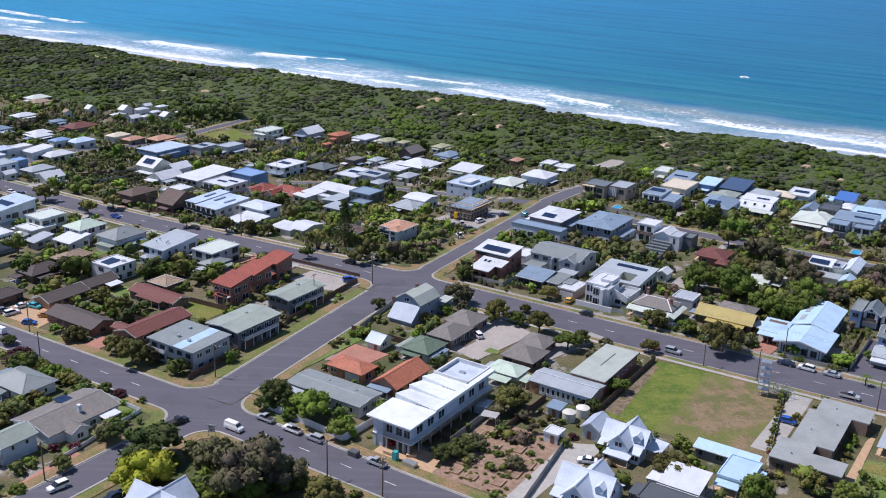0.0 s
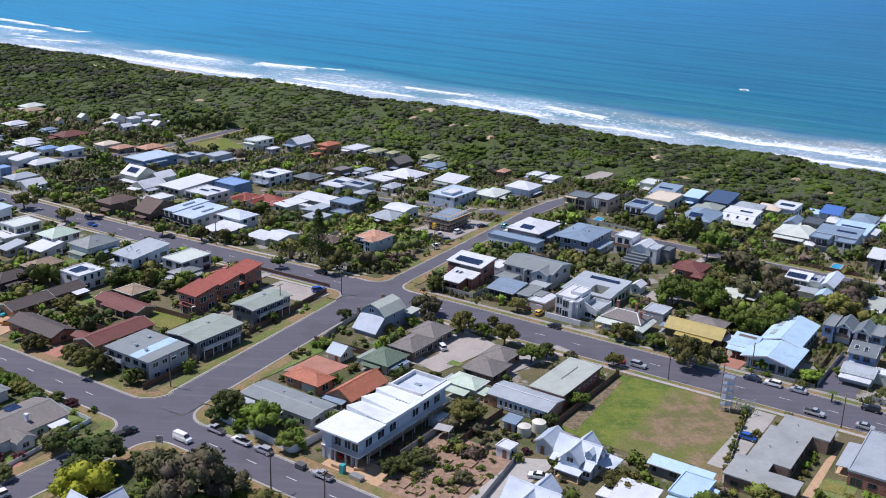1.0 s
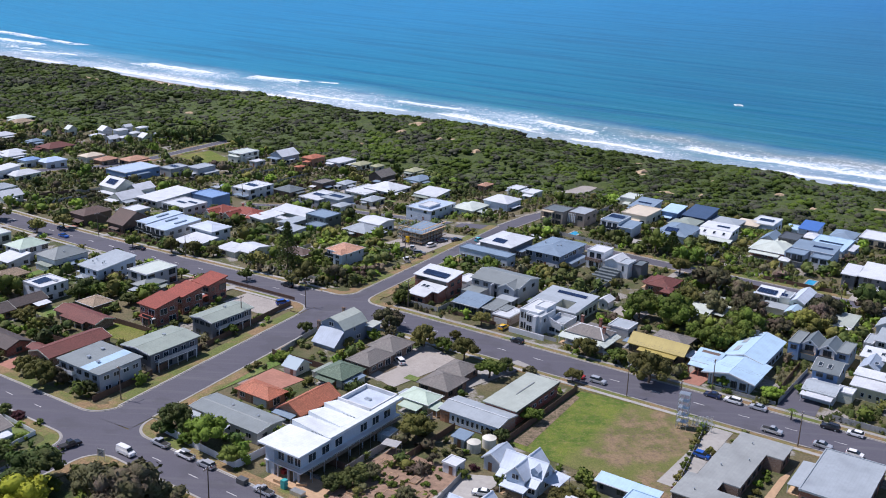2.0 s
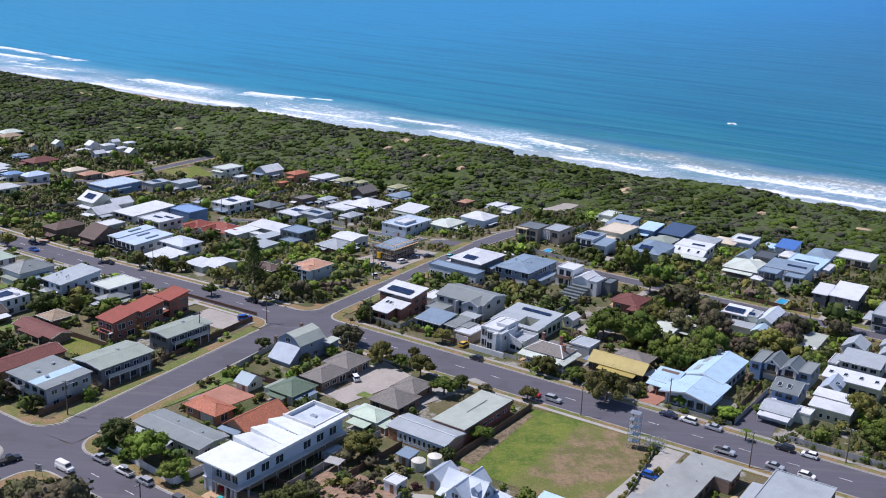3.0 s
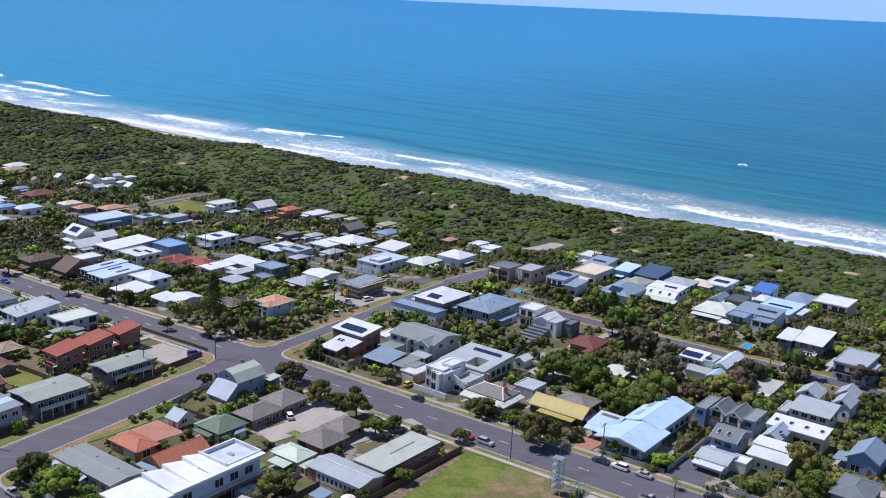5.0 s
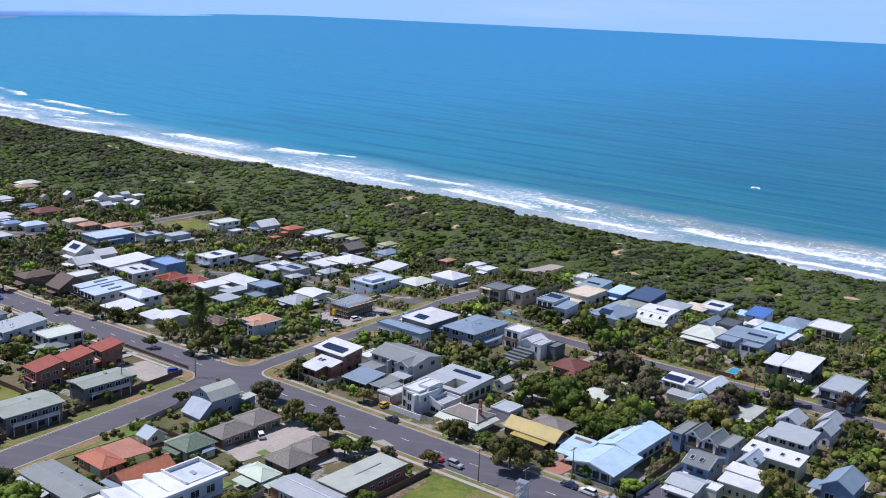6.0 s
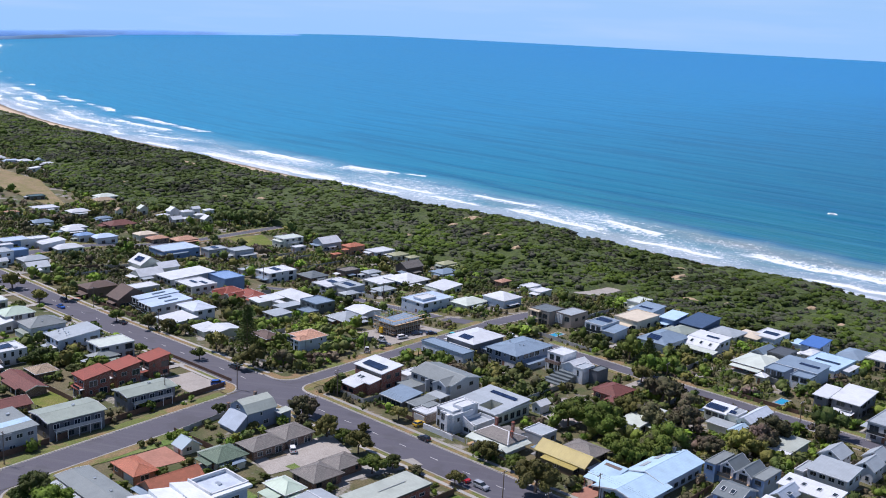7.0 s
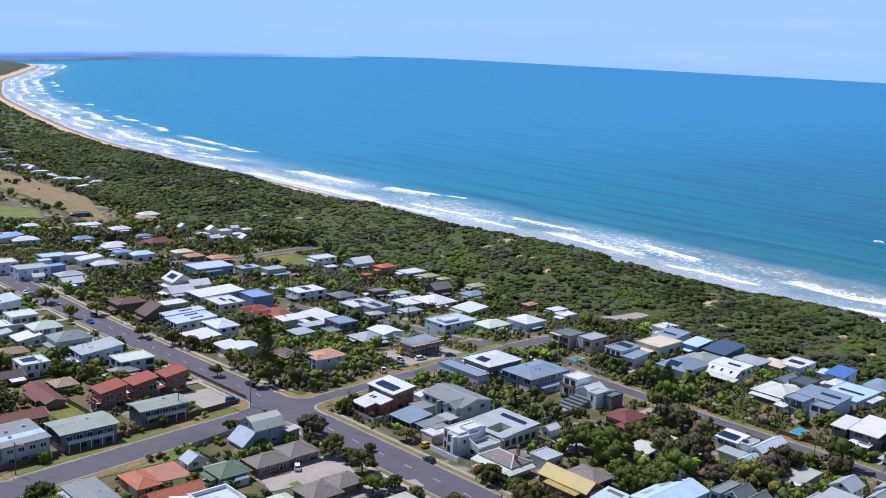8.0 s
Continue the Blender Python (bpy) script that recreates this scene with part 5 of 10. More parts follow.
def annexes():
    """Verandahs, lower wings, balconies and skylights that break up the plain bodies."""
    rng = random.Random(99)
    for host, L, u, v, w, d, e, roof, wall, far in HOMES:
        add = lambda name, me, m=None, label="": part(name, me, host, L @ (m or Matrix()), label)  # noqa: E731
        free = lambda a, b, p, q: not any(abs(a - x) < p + i and abs(b - y) < q + j for x, y, i, j in KEEP if abs(x - u) > 0.1 or abs(y - v) > 0.1)  # noqa: E731
        tries = [("s", 0.75), ("e", 0.6), ("w", 0.45)]
        for side, chance in tries:
            if rng.random() > chance:
                continue
            dep = rng.uniform(2.0, 4.0)
            run = (w if side == "s" else d) * rng.uniform(0.4, 0.8)
            shift = rng.uniform(-0.5, 0.5) * ((w if side == "s" else d) - run)
            if side == "s":
                cx, cy, p, q = shift, -d / 2 - dep / 2 + 0.45, run / 2, dep / 2
            else:
                s = 1 if side == "e" else -1
                cx, cy, p, q = s * (w / 2 + dep / 2 - 0.45), shift, dep / 2, run / 2
            if not free(u + cx, v + cy, p, q):
                continue
            h = min(e - 0.55, rng.uniform(2.4, 2.9)) if e < 4.6 or rng.random() < 0.7 else e - 1.2
            keep(u + cx, v + cy, p, q)
            mat = "roof_" + (roof if rng.random() < 0.65 else rng.choice(("white", "palegrey", "steel", "greygreen")))
            drop = 0.25
            z = [h - (drop if (side == "s" and yy < 0) or (side == "e" and xx > 0) or (side == "w" and xx < 0) else 0) for xx, yy in ((-1, -1), (1, -1), (1, 1), (-1, 1))]
            V = [(cx - p, cy - q, z[0] - 0.16), (cx + p, cy - q, z[1] - 0.16), (cx + p, cy + q, z[2] - 0.16), (cx - p, cy + q, z[3] - 0.16),
                 (cx - p, cy - q, z[0]), (cx + p, cy - q, z[1]), (cx + p, cy + q, z[2]), (cx - p, cy + q, z[3])]
            _, F = box_v(0, 0, 0, 1, 1, 1)
            if rng.random() < 0.5:
                add("verandah_roof", mesh_of("verandah_roof", V, F, mat))
                for xx in (-1, 1):
                    for yy in (-1, 1):
                        if not far and v < 245 and ((side == "s" and yy < 0) or (side == "e" and xx > 0) or (side == "w" and xx < 0)):
                            add("post", boxes("post", [(-0.07, -0.07, -1.0, 0.07, 0.07, h - 0.38)], "trim_white"), pose(cx + xx * (p - 0.2), cy + yy * (q - 0.2), 0))
                if not far:
                    add("deck", boxes("deck", [(cx - p + 0.1, cy - q + 0.1, -1.0, cx + p - 0.1, cy + q - 0.1, 0.22)], rng.choice(("concrete", "timber_new", "fence_grey"))))
            else:
                add("wing_roof", mesh_of("wing_roof", V, F, mat))
                add("wing_wall", boxes("wing_wall", [(cx - p + 0.25, cy - q + 0.25, -2.5, cx + p - 0.25, cy + q - 0.25, h - 0.42)], "wall_" + wall))
                fr, pn = window_meshes(1.8, 1.3, False)
                m = pose(cx, cy - q + 0.23, 0.8, 0, 0, 0)
                add("window", pn if far else fr, m)
                m = pose(cx + p - 0.23, cy, 0.8, 0, 0, 90)
                add("window", pn, m)
        if e > 5 and not far and rng.random() < 0.75:
            bw = w * rng.uniform(0.35, 0.7)
            bx = rng.uniform(-0.4, 0.4) * (w - bw)
            y1 = -d / 2 + 0.45
            add("balcony", boxes("balcony", [(bx - bw / 2, y1 - 1.7, 2.75, bx + bw / 2, y1, 2.95)], "trim_white"))
            add("balustrade", boxes("balustrade", [(bx - bw / 2, y1 - 1.7, 2.96, bx + bw / 2, y1 - 1.64, 3.9)], rng.choice(("glass_pane", "trim_white", "trim_dark"))))
            for xx in (-1, 1):
                add("balcony_post", boxes("balcony_post", [(-0.08, -0.08, -1, 0.08, 0.08, 2.75)], "trim_white"), pose(bx + xx * (bw / 2 - 0.1), y1 - 1.6, 0))


class Villa:
    """A house put together from wings, each given by its corners on the plan."""

    def __init__(self, u, v, label, category="house"):
        self.u, self.v, self.host = u, v, new("house")
        self.host.matrix_world = at(u, v)
        tagged(self.host, label, category, "houses of the town")

    def put(self, name, me, m=None, label=""):
        return part(name, me, self.host, m or Matrix(), label)

    def box(self, name, u0, v0, u1, v1, z0, z1, mat, label=""):
        keep((u0 + u1) / 2, (v0 + v1) / 2, abs(u1 - u0) / 2, abs(v1 - v0) / 2)
        return self.put(name, boxes(name, [(u0 - self.u, v0 - self.v, z0, u1 - self.u, v1 - self.v, z1)], mat), None, label)

    def slope(self, name, u0, v0, u1, v1, za, zb, mat, axis="v", th=0.2, label=""):
        """A roof plane that climbs from za to zb along the axis."""
        a, b, c, d = u0 - self.u, v0 - self.v, u1 - self.u, v1 - self.v
        z = [za, za, zb, zb] if axis == "v" else [za, zb, zb, za]
        V = [(x, y, h + k) for k in (-th, 0) for (x, y), h in zip(((a, b), (c, b), (c, d), (a, d)), z)]
        return self.put(name, mesh_of(name, V, box_v(0, 0, 0, 1, 1, 1)[1], mat), None, label)

    def wing(self, u0, v0, u1, v1, za, zb, roof, wall, axis="v", over=0.45, edge="trim_white"):
        """Walls under one sloping roof, with an edge board along its low side."""
        keep((u0 + u1) / 2, (v0 + v1) / 2, (u1 - u0) / 2, (v1 - v0) / 2)
        a, b, c, d = u0 + over - self.u, v0 + over - self.v, u1 - over - self.u, v1 - over - self.v
        z = [za, za, zb, zb] if axis == "v" else [za, zb, zb, za]
        V = [(x, y, -1.8) for x, y in ((a, b), (c, b), (c, d), (a, d))] + [(x, y, h - 0.1) for (x, y), h in zip(((a, b), (c, b), (c, d), (a, d)), z)]
        self.put("wall", mesh_of("wall", V, box_v(0, 0, 0, 1, 1, 1)[1], "wall_" + wall))
        self.slope("roof", u0, v0, u1, v1, za, zb, "roof_" + roof, axis)
        lo = min(za, zb)
        if axis == "v":
            self.put("gutter", boxes("gutter", [(u0 - self.u, v0 - 0.13 - self.v, za - 0.2, u1 - self.u, v0 - 0.003 - self.v, za + 0.03)], edge))
        else:
            e = u0 if za < zb else u1
            s_ = -1 if za < zb else 1
            x = sorted((e + s_ * 0.003 - self.u, e + s_ * 0.13 - self.u))
            self.put("gutter", boxes("gutter", [(x[0], v0 - self.v, lo - 0.2, x[1], v1 - self.v, lo + 0.03)], edge))

    def gable(self, u0, v0, u1, v1, eave, rise, along, roof, wall, over=0.4, trim="trim_white"):
        keep((u0 + u1) / 2, (v0 + v1) / 2, (u1 - u0) / 2, (v1 - v0) / 2)
        cu, cv = (u0 + u1) / 2 - self.u, (v0 + v1) / 2 - self.v
        w, d = u1 - u0, v1 - v0
        half, b = (w / 2, d / 2) if along == "v" else (d / 2, w / 2)
        m = Matrix.Translation((cu, cv, 0))
        k = rise * (half - over) / half
        self.put("wall", prism_wall(w - 2 * over, d - 2 * over, eave - 0.05, k - 0.12, along, "wall_" + wall, -1.8), m)
        dz = rise * over / half
        prof = [(-half, eave - dz), (0, eave + rise - dz), (half, eave - dz), (half, eave - dz - 0.2), (0, eave + rise - dz - 0.2), (-half, eave - dz - 0.2)][::-1]
        self.put("roof", slab(prof, -b, b, along, "roof_" + roof), m)
        self.put("ridge_cap", slab([(-0.2, eave + rise - dz - 0.05), (0.2, eave + rise - dz - 0.05), (0, eave + rise - dz + 0.07)], -b, b, along, "roof_" + roof, "ridge_cap"), m)
        bp = [(x, z + (0.05 if i > 2 else -0.12)) for i, (x, z) in enumerate(prof)]
        for s_ in (-1, 1):
            y0 = s_ * (b + 0.003)
            self.put("bargeboard", slab(bp, min(y0, y0 + s_ * 0.08), max(y0, y0 + s_ * 0.08), along, trim, "bargeboard"), m)

    def hip(self, u0, v0, u1, v1, eave, rise, roof, wall, over=0.5):
        """Walls under a hipped roof with a gutter and capped ridges."""
        self.box("wall", u0 + over, v0 + over, u1 - over, v1 - over, -1.8, eave - 0.05, "wall_" + wall)
        a, b, c, d = u0 - self.u, v0 - self.v, u1 - self.u, v1 - self.v
        k = min(c - a, d - b) / 2 - 0.01
        if c - a >= d - b:
            r0, r1, F = (a + k, (b + d) / 2), (c - k, (b + d) / 2), [(4, 5, 9, 8), (5, 6, 9), (6, 7, 8, 9), (7, 4, 8)]
            ends = ((4, 8), (5, 9), (6, 9), (7, 8), (8, 9))
        else:
            r0, r1, F = ((a + c) / 2, b + k), ((a + c) / 2, d - k), [(4, 5, 8), (5, 6, 9, 8), (6, 7, 9), (7, 4, 8, 9)]
            ends = ((4, 8), (5, 8), (6, 9), (7, 9), (8, 9))
        V = [(x, y, h) for h in (eave - 0.22, eave) for x, y in ((a, b), (c, b), (c, d), (a, d))] + [(*r0, eave + rise), (*r1, eave + rise)]
        self.put("roof", mesh_of("roof", V, [(3, 2, 1, 0), (0, 1, 5, 4), (1, 2, 6, 5), (2, 3, 7, 6), (3, 0, 4, 7)] + F, "roof_" + roof))
        g = 0.13
        self.put("gutter", boxes("gutter", [(a - g, b - g, eave - 0.16, c + g, b - 0.003, eave + 0.02), (a - g, d + 0.003, eave - 0.16, c + g, d + g, eave + 0.02),
                                            (a - g, b, eave - 0.16, a - 0.003, d, eave + 0.02), (c + 0.003, b, eave - 0.16, c + g, d, eave + 0.02)], "trim_white"))
        caps = []
        for i, j in ends:
            p_, q = Vector(V[i]), Vector(V[j])
            t = q - p_
            sd = Vector((-t.y, t.x, 0)).normalized() * 0.17
            up = Vector((0, 0, 0.08))
            caps += [p_ - sd, p_ + up, p_ + sd, q - sd, q + up, q + sd]
        self.put("ridge_cap", mesh_of("ridge_cap", caps, [f for i in range(0, len(caps), 6) for f in ((i, i + 1, i + 4, i + 3), (i + 1, i + 2, i + 5, i + 4))], "roof_" + roof))

    def balcony(self, u0, u1, v, z, mat="trim_white", rail="glass_pane", deep=1.6):
        """A balcony on the side that faces inland."""
        a, b, y = u0 - self.u, u1 - self.u, v - self.v
        f = self.put("balcony", boxes("balcony", [(a, y - deep, z - 0.2, b, y, z)], mat))
        part("balustrade", boxes("balustrade", [(a, y - deep, z, b, y - deep + 0.06, z + 0.95), (a, y - deep + 0.06, z, a + 0.06, y, z + 0.95), (b - 0.06, y - deep + 0.06, z, b, y, z + 0.95)], rail), f)

    def flat(self, u0, v0, u1, v1, z, roof, wall, rim="trim_white", up=0.25):
        """A box with a low parapet round a sunk roof."""
        self.box("wall", u0, v0, u1, v1, -1.8, z - 0.2, "wall_" + wall)
        a, b, c, d = u0 - 0.08 - self.u, v0 - 0.08 - self.v, u1 + 0.08 - self.u, v1 + 0.08 - self.v
        self.put("roof", boxes("roof", [(a + 0.25, b + 0.25, z - 0.2, c - 0.25, d - 0.25, z)], "roof_" + roof))
        self.put("parapet", boxes("parapet", [(a, b, z - 0.2, c, b + 0.25, z + up), (a, d - 0.25, z - 0.2, c, d, z + up), (a, b + 0.25, z - 0.2, a + 0.25, d - 0.25, z + up), (c - 0.25, b + 0.25, z - 0.2, c, d - 0.25, z + up)], rim))

    def windows(self, face, pos, a0, a1, z, count, w=1.8, h=1.3, dark=True):
        fr, pn = window_meshes(w, h, dark)
        for i in range(count):
            t = a0 + (a1 - a0) * (i + 0.5) / count
            x, y = (t - self.u, pos - self.v) if face in "sn" else (pos - self.u, t - self.v)
            m = pose(x, y, z, 0, 0, {"s": 0, "e": 90, "n": 180, "w": -90}[face])
            part("pane", pn, self.put("window", fr, m))

    def door(self, face, pos, t, wide=False):
        x, y = (t - self.u, pos - self.v) if face in "sn" else (pos - self.u, t - self.v)
        self.put("garage_door" if wide else "door", garage_me if wide else door_me, pose(x, y, 0.05, 0, 0, {"s": 0, "e": 90, "n": 180, "w": -90}[face]))

    def panels(self, u0, v0, nu, nv, z, tilt=8.0):
        R = pose(u0 - self.u, v0 - self.v, z, tilt, 0, 0)
        for i in range(nu):
            for j in range(nv):
                self.put("solar_panel", panel_me, R @ pose(i * 1.05, j * 1.72, 0))

    def post(self, u, v, z, mat="trim_white", r=0.08):
        self.put("post", boxes("post", [(-r, -r, -1.0, r, r, z)], mat), pose(u - self.u, v - self.v, 0))

    def chimney(self, u, v, z0, z1, mat):
        self.put("chimney", boxes("chimney", [(-0.4, -0.35, z0, 0.4, 0.35, z1), (-0.5, -0.45, z1 - 0.25, 0.5, 0.45, z1 - 0.05)], mat), pose(u - self.u, v - self.v, 0))

    def skylight(self, u, v, z, tilt=0.0):
        f = self.put("skylight", boxes("skylight", [(-0.6, -0.9, 0, 0.6, 0.9, 0.12)], "trim_white"), pose(u - self.u, v - self.v, z, tilt, 0, 0))
        part("pane", boxes("pane", [(-0.48, -0.78, 0.121, 0.48, 0.78, 0.15)], "glass_pane"), f)


# ---- plants ----
def leaves(rng, centre, radii, count, size, up=0.35):
    """Small two-sided leaf clumps over the skin of a lobe, as triangles."""
    d = rng.normal(size=(count, 3))
    d[:, 2] = np.abs(d[:, 2]) * 0.9 - 0.25 * rng.random(count)
    d /= np.linalg.norm(d, axis=1)[:, None]
    p = centre + d * radii * (0.82 + 0.28 * rng.random((count, 1)))
    a = rng.normal(size=(count, 3)) + d * 0.2
    a /= np.linalg.norm(a, axis=1)[:, None]
    b = np.cross(d + rng.normal(size=(count, 3)) * 0.6, a)
    b /= np.linalg.norm(b, axis=1)[:, None] + 1e-9
    s = size * (0.6 + 0.8 * rng.random((count, 1)))
    q0, q1, q2, q3 = p - a * s, p + b * s * 0.6, p + a * s, p - b * s * 0.6
    q1 = q1 + d * s * up
    return np.concatenate([np.stack([q0, q1, q2], 1), np.stack([q0, q2, q3], 1)])


def lump(rng, centre, radii, rings=4, seg=7):
    """A rough lobe inside the leaves: points and faces, to be shaded smooth."""
    th = np.linspace(0.45, math.pi - 0.75, rings)
    ph = np.linspace(0, 2 * math.pi, seg, endpoint=False)
    T, P = np.meshgrid(th, ph, indexing="ij")
    r = 0.86 + 0.26 * rng.random(T.shape)
    G = (np.stack([np.sin(T) * np.cos(P) * r, np.sin(T) * np.sin(P) * r, np.cos(T) * r], -1) * radii + centre).reshape(-1, 3)
    V = np.concatenate([G, [centre + np.array([0, 0, radii[2]])]])
    F = []
    for a in range(rings - 1):
        for b in range(seg):
            c = (b + 1) % seg
            F += [(a * seg + b, a * seg + seg + b, a * seg + seg + c), (a * seg + b, a * seg + seg + c, a * seg + c)]
    F += [(rings * seg, b, (b + 1) % seg) for b in range(seg)]
    return V, np.array(F)


def gather(parts_):
    """Joins (points, triangles) pairs."""
    V, F, k = [], [], 0
    for v, f in parts_:
        V.append(v)
        F.append(f + k)
        k += len(v)
    return np.concatenate(V), np.concatenate(F)


def loose(tris):
    return tris.reshape(-1, 3), np.arange(len(tris) * 3).reshape(-1, 3)


def smooth_mesh(name, V, F, mat):
    me = bpy.data.meshes.new(name)
    me.vertices.add(len(V))
    me.vertices.foreach_set("co", np.asarray(V, np.float32).ravel())
    me.loops.add(F.size)
    me.loops.foreach_set("vertex_index", F.ravel().astype(np.int32))
    me.polygons.add(len(F))
    me.polygons.foreach_set("loop_start", np.arange(0, F.size, 3, dtype=np.int32))
    me.polygons.foreach_set("use_smooth", np.ones(len(F), bool))
    me.update(calc_edges=True)
    me.materials.append(MATS[mat])
    return me


def crown_mesh(seed, mat, lobes, per, size, tall=1.0, rings=(4, 8), core=0.55):
    """A crown of unit radius, its middle about one above the ground."""
    rng = np.random.default_rng(seed)
    out = []
    for i in range(lobes):
        a = rng.random() * 6.28
        r = (1.0 - core * 0.545) * math.sqrt(rng.random()) if i else 0.0
        rr = rng.uniform(0.26, 0.46) * core / 0.55 if i else core
        c = np.array([r * math.cos(a), r * math.sin(a), (0.75 + 0.45 * rng.random() - 0.35 * r) * tall])
        rad = np.array([rr, rr, rr * rng.uniform(0.65, 0.95) * tall])
        out += [lump(rng, c, rad * 0.89, *rings), loose(leaves(rng, c, rad, per, size))]
    return gather(out)


def trunk_mesh(seed, height=0.9, k=6):
    """A tapered, slightly bent stem with three limbs."""
    rng = random.Random(seed)
    V, F = [], []

    def limb(p, q, r0, r1):
        t = (q - p).normalized()
        s = t.cross(Vector((0.3, 0.9, 0.1))).normalized()
        w = t.cross(s)
        base = len(V)
        for c, r in ((p, r0), (q, r1)):
            V.extend(c + (s * math.cos(6.283 * i / k) + w * math.sin(6.283 * i / k)) * r for i in range(k))
        F.extend((base + i, base + (i + 1) % k, base + k + (i + 1) % k, base + k + i) for i in range(k))

    fork = Vector((rng.uniform(-0.05, 0.05), rng.uniform(-0.05, 0.05), height * 0.5))
    limb(Vector((0, 0, -0.1)), fork, 0.075, 0.05)
    for i in range(3):
        a = 2.1 * i + rng.random()
        limb(fork, fork + Vector((math.cos(a) * 0.3, math.sin(a) * 0.3, height * 0.5)), 0.045, 0.02)
    return mesh_of("trunk", V, F, "bark")


KINDS = {}
for kind, mat in (("green", "leaf_green"), ("dark", "leaf_dark"), ("olive", "leaf_olive"), ("russet", "leaf_russet"), ("lime", "leaf_lime"), ("gold", "leaf_gold"), ("plum", "leaf_plum")):
    near = [smooth_mesh("crown", *crown_mesh(i + 10, mat, 32, 34, 0.058, 1.0, (3, 6), 0.38), mat) for i in range(3)]
    away = [smooth_mesh("crown", *crown_mesh(i + 40, mat, 9, 20, 0.105, 1.0, (3, 6), 0.48), mat) for i in range(3)]
    KINDS[kind] = (near, away)
trunks = [trunk_mesh(i) for i in range(3)]
WORDS = dict(green="leafy green", dark="dense dark green", olive="olive-green", russet="brownish rusty-leaved", lime="bright lime-green", gold="golden yellow-green", plum="purple-leaved")


def tree(u, v, r, kind="green", tall=1.0, rng=random, name=None, lift=0.0):
    """A tree or shrub: r is the crown's half width, tall its height against that."""
    x, y = xy(u, v)
    far = math.hypot(x - 60, y) > 330 or r < 2.0
    ob = new(name or ("tree" if r * tall > 1.9 else "shrub"))
    me = rng.choice(KINDS[kind][1 if far else 0])
    ob.matrix_world = at(u, v, lift, rng.uniform(0, 360)) @ Matrix.Diagonal((r * rng.uniform(0.9, 1.1), r * rng.uniform(0.9, 1.1), r * tall, 1))
    if r * tall > 1.9:
        part("trunk", rng.choice(trunks), ob)
    part("crown", me, ob, Matrix.Translation((0, 0, 0 if r * tall > 1.9 else -0.35)))
    what = "tree" if r * tall > 1.9 else "shrub"
    return tagged(ob, f"{WORDS[kind]} coastal {what} in a garden", what, "garden trees and shrubs")


def pine(u, v, h, r, label="tall dark Norfolk-type pine with tiered branches"):
    """A tall conifer of regular whorls."""
    ob = new("pine_tree")
    ob.matrix_world = at(u, v, 0)
    V, F = tube_v(0.35, 0.08, -0.5, h, 8)
    part("trunk", mesh_of("trunk", V, F, "bark"), ob)
    rng = np.random.default_rng(int(abs(u)))
    out = []
    tiers = int(h / 0.8)
    for i in range(tiers):
        z = 1.2 + (h - 1.4) * i / tiers
        rr = r * (1 - 0.88 * i / tiers) * rng.uniform(0.85, 1.1)
        for b in range(9):
            a = 6.283 * b / 9 + i * 0.37
            for k in range(4):
                d = rr * (0.35 + 0.2 * k)
                c = np.array([math.cos(a) * d, math.sin(a) * d, z + 0.10 * d])
                out.append(leaves(rng, c, np.array([0.42, 0.42, 0.22]), 4, 0.30))
    part("crown", soup("crown", np.concatenate(out), "leaf_dark"), ob)
    return tagged(ob, label, "tree")


def palm(u, v, h):
    ob = new("palm_tree")
    ob.matrix_world = at(u, v, 0)
    V, F = tube_v(0.2, 0.14, -0.3, h, 7)
    part("trunk", mesh_of("trunk", V, F, "bark"), ob)
    tris = []
    for b in range(16):
        a = 6.283 * b / 16
        pts = [Vector((math.cos(a) * 2.0 * t, math.sin(a) * 2.0 * t, h + 0.9 * t - 1.9 * t * t)) for t in (0, 0.35, 0.7, 1.0)]
        s = Vector((-math.sin(a), math.cos(a), 0))
        for i in range(3):
            w0, w1 = 0.22 * (1 - i / 3.2), 0.22 * (1 - (i + 1) / 3.2)
            p, q = pts[i], pts[i + 1]
            tris += [(p - s * w0, p + s * w0, q + s * w1), (p - s * w0, q + s * w1, q - s * w1)]
    part("crown", soup("crown", np.array([[tuple(c) for c in t] for t in tris]), "leaf_green"), ob)
    return tagged(ob, "small palm tree with a drooping green crown", "palm tree")


# ---- vehicles ----
def car_mesh(name, prof, half, mat, top=1.0):
    """A body drawn out sideways from its side profile, the roof narrower than the sills."""
    zmax = max(z for _, z in prof)
    k = len(prof)
    V = []
    for side in (-1, 1):
        for x, z in prof:
            V.append((x, side * half * (1 - (1 - top) * max(0, z - 0.75) / max(0.01, zmax - 0.75)), z))
    F = [tuple(range(k - 1, -1, -1)), tuple(range(k, 2 * k))] + [(i, (i + 1) % k, k + (i + 1) % k, k + i) for i in range(k)]
    me = mesh_of(name, V, [f[::-1] for f in F], mat)
    return me


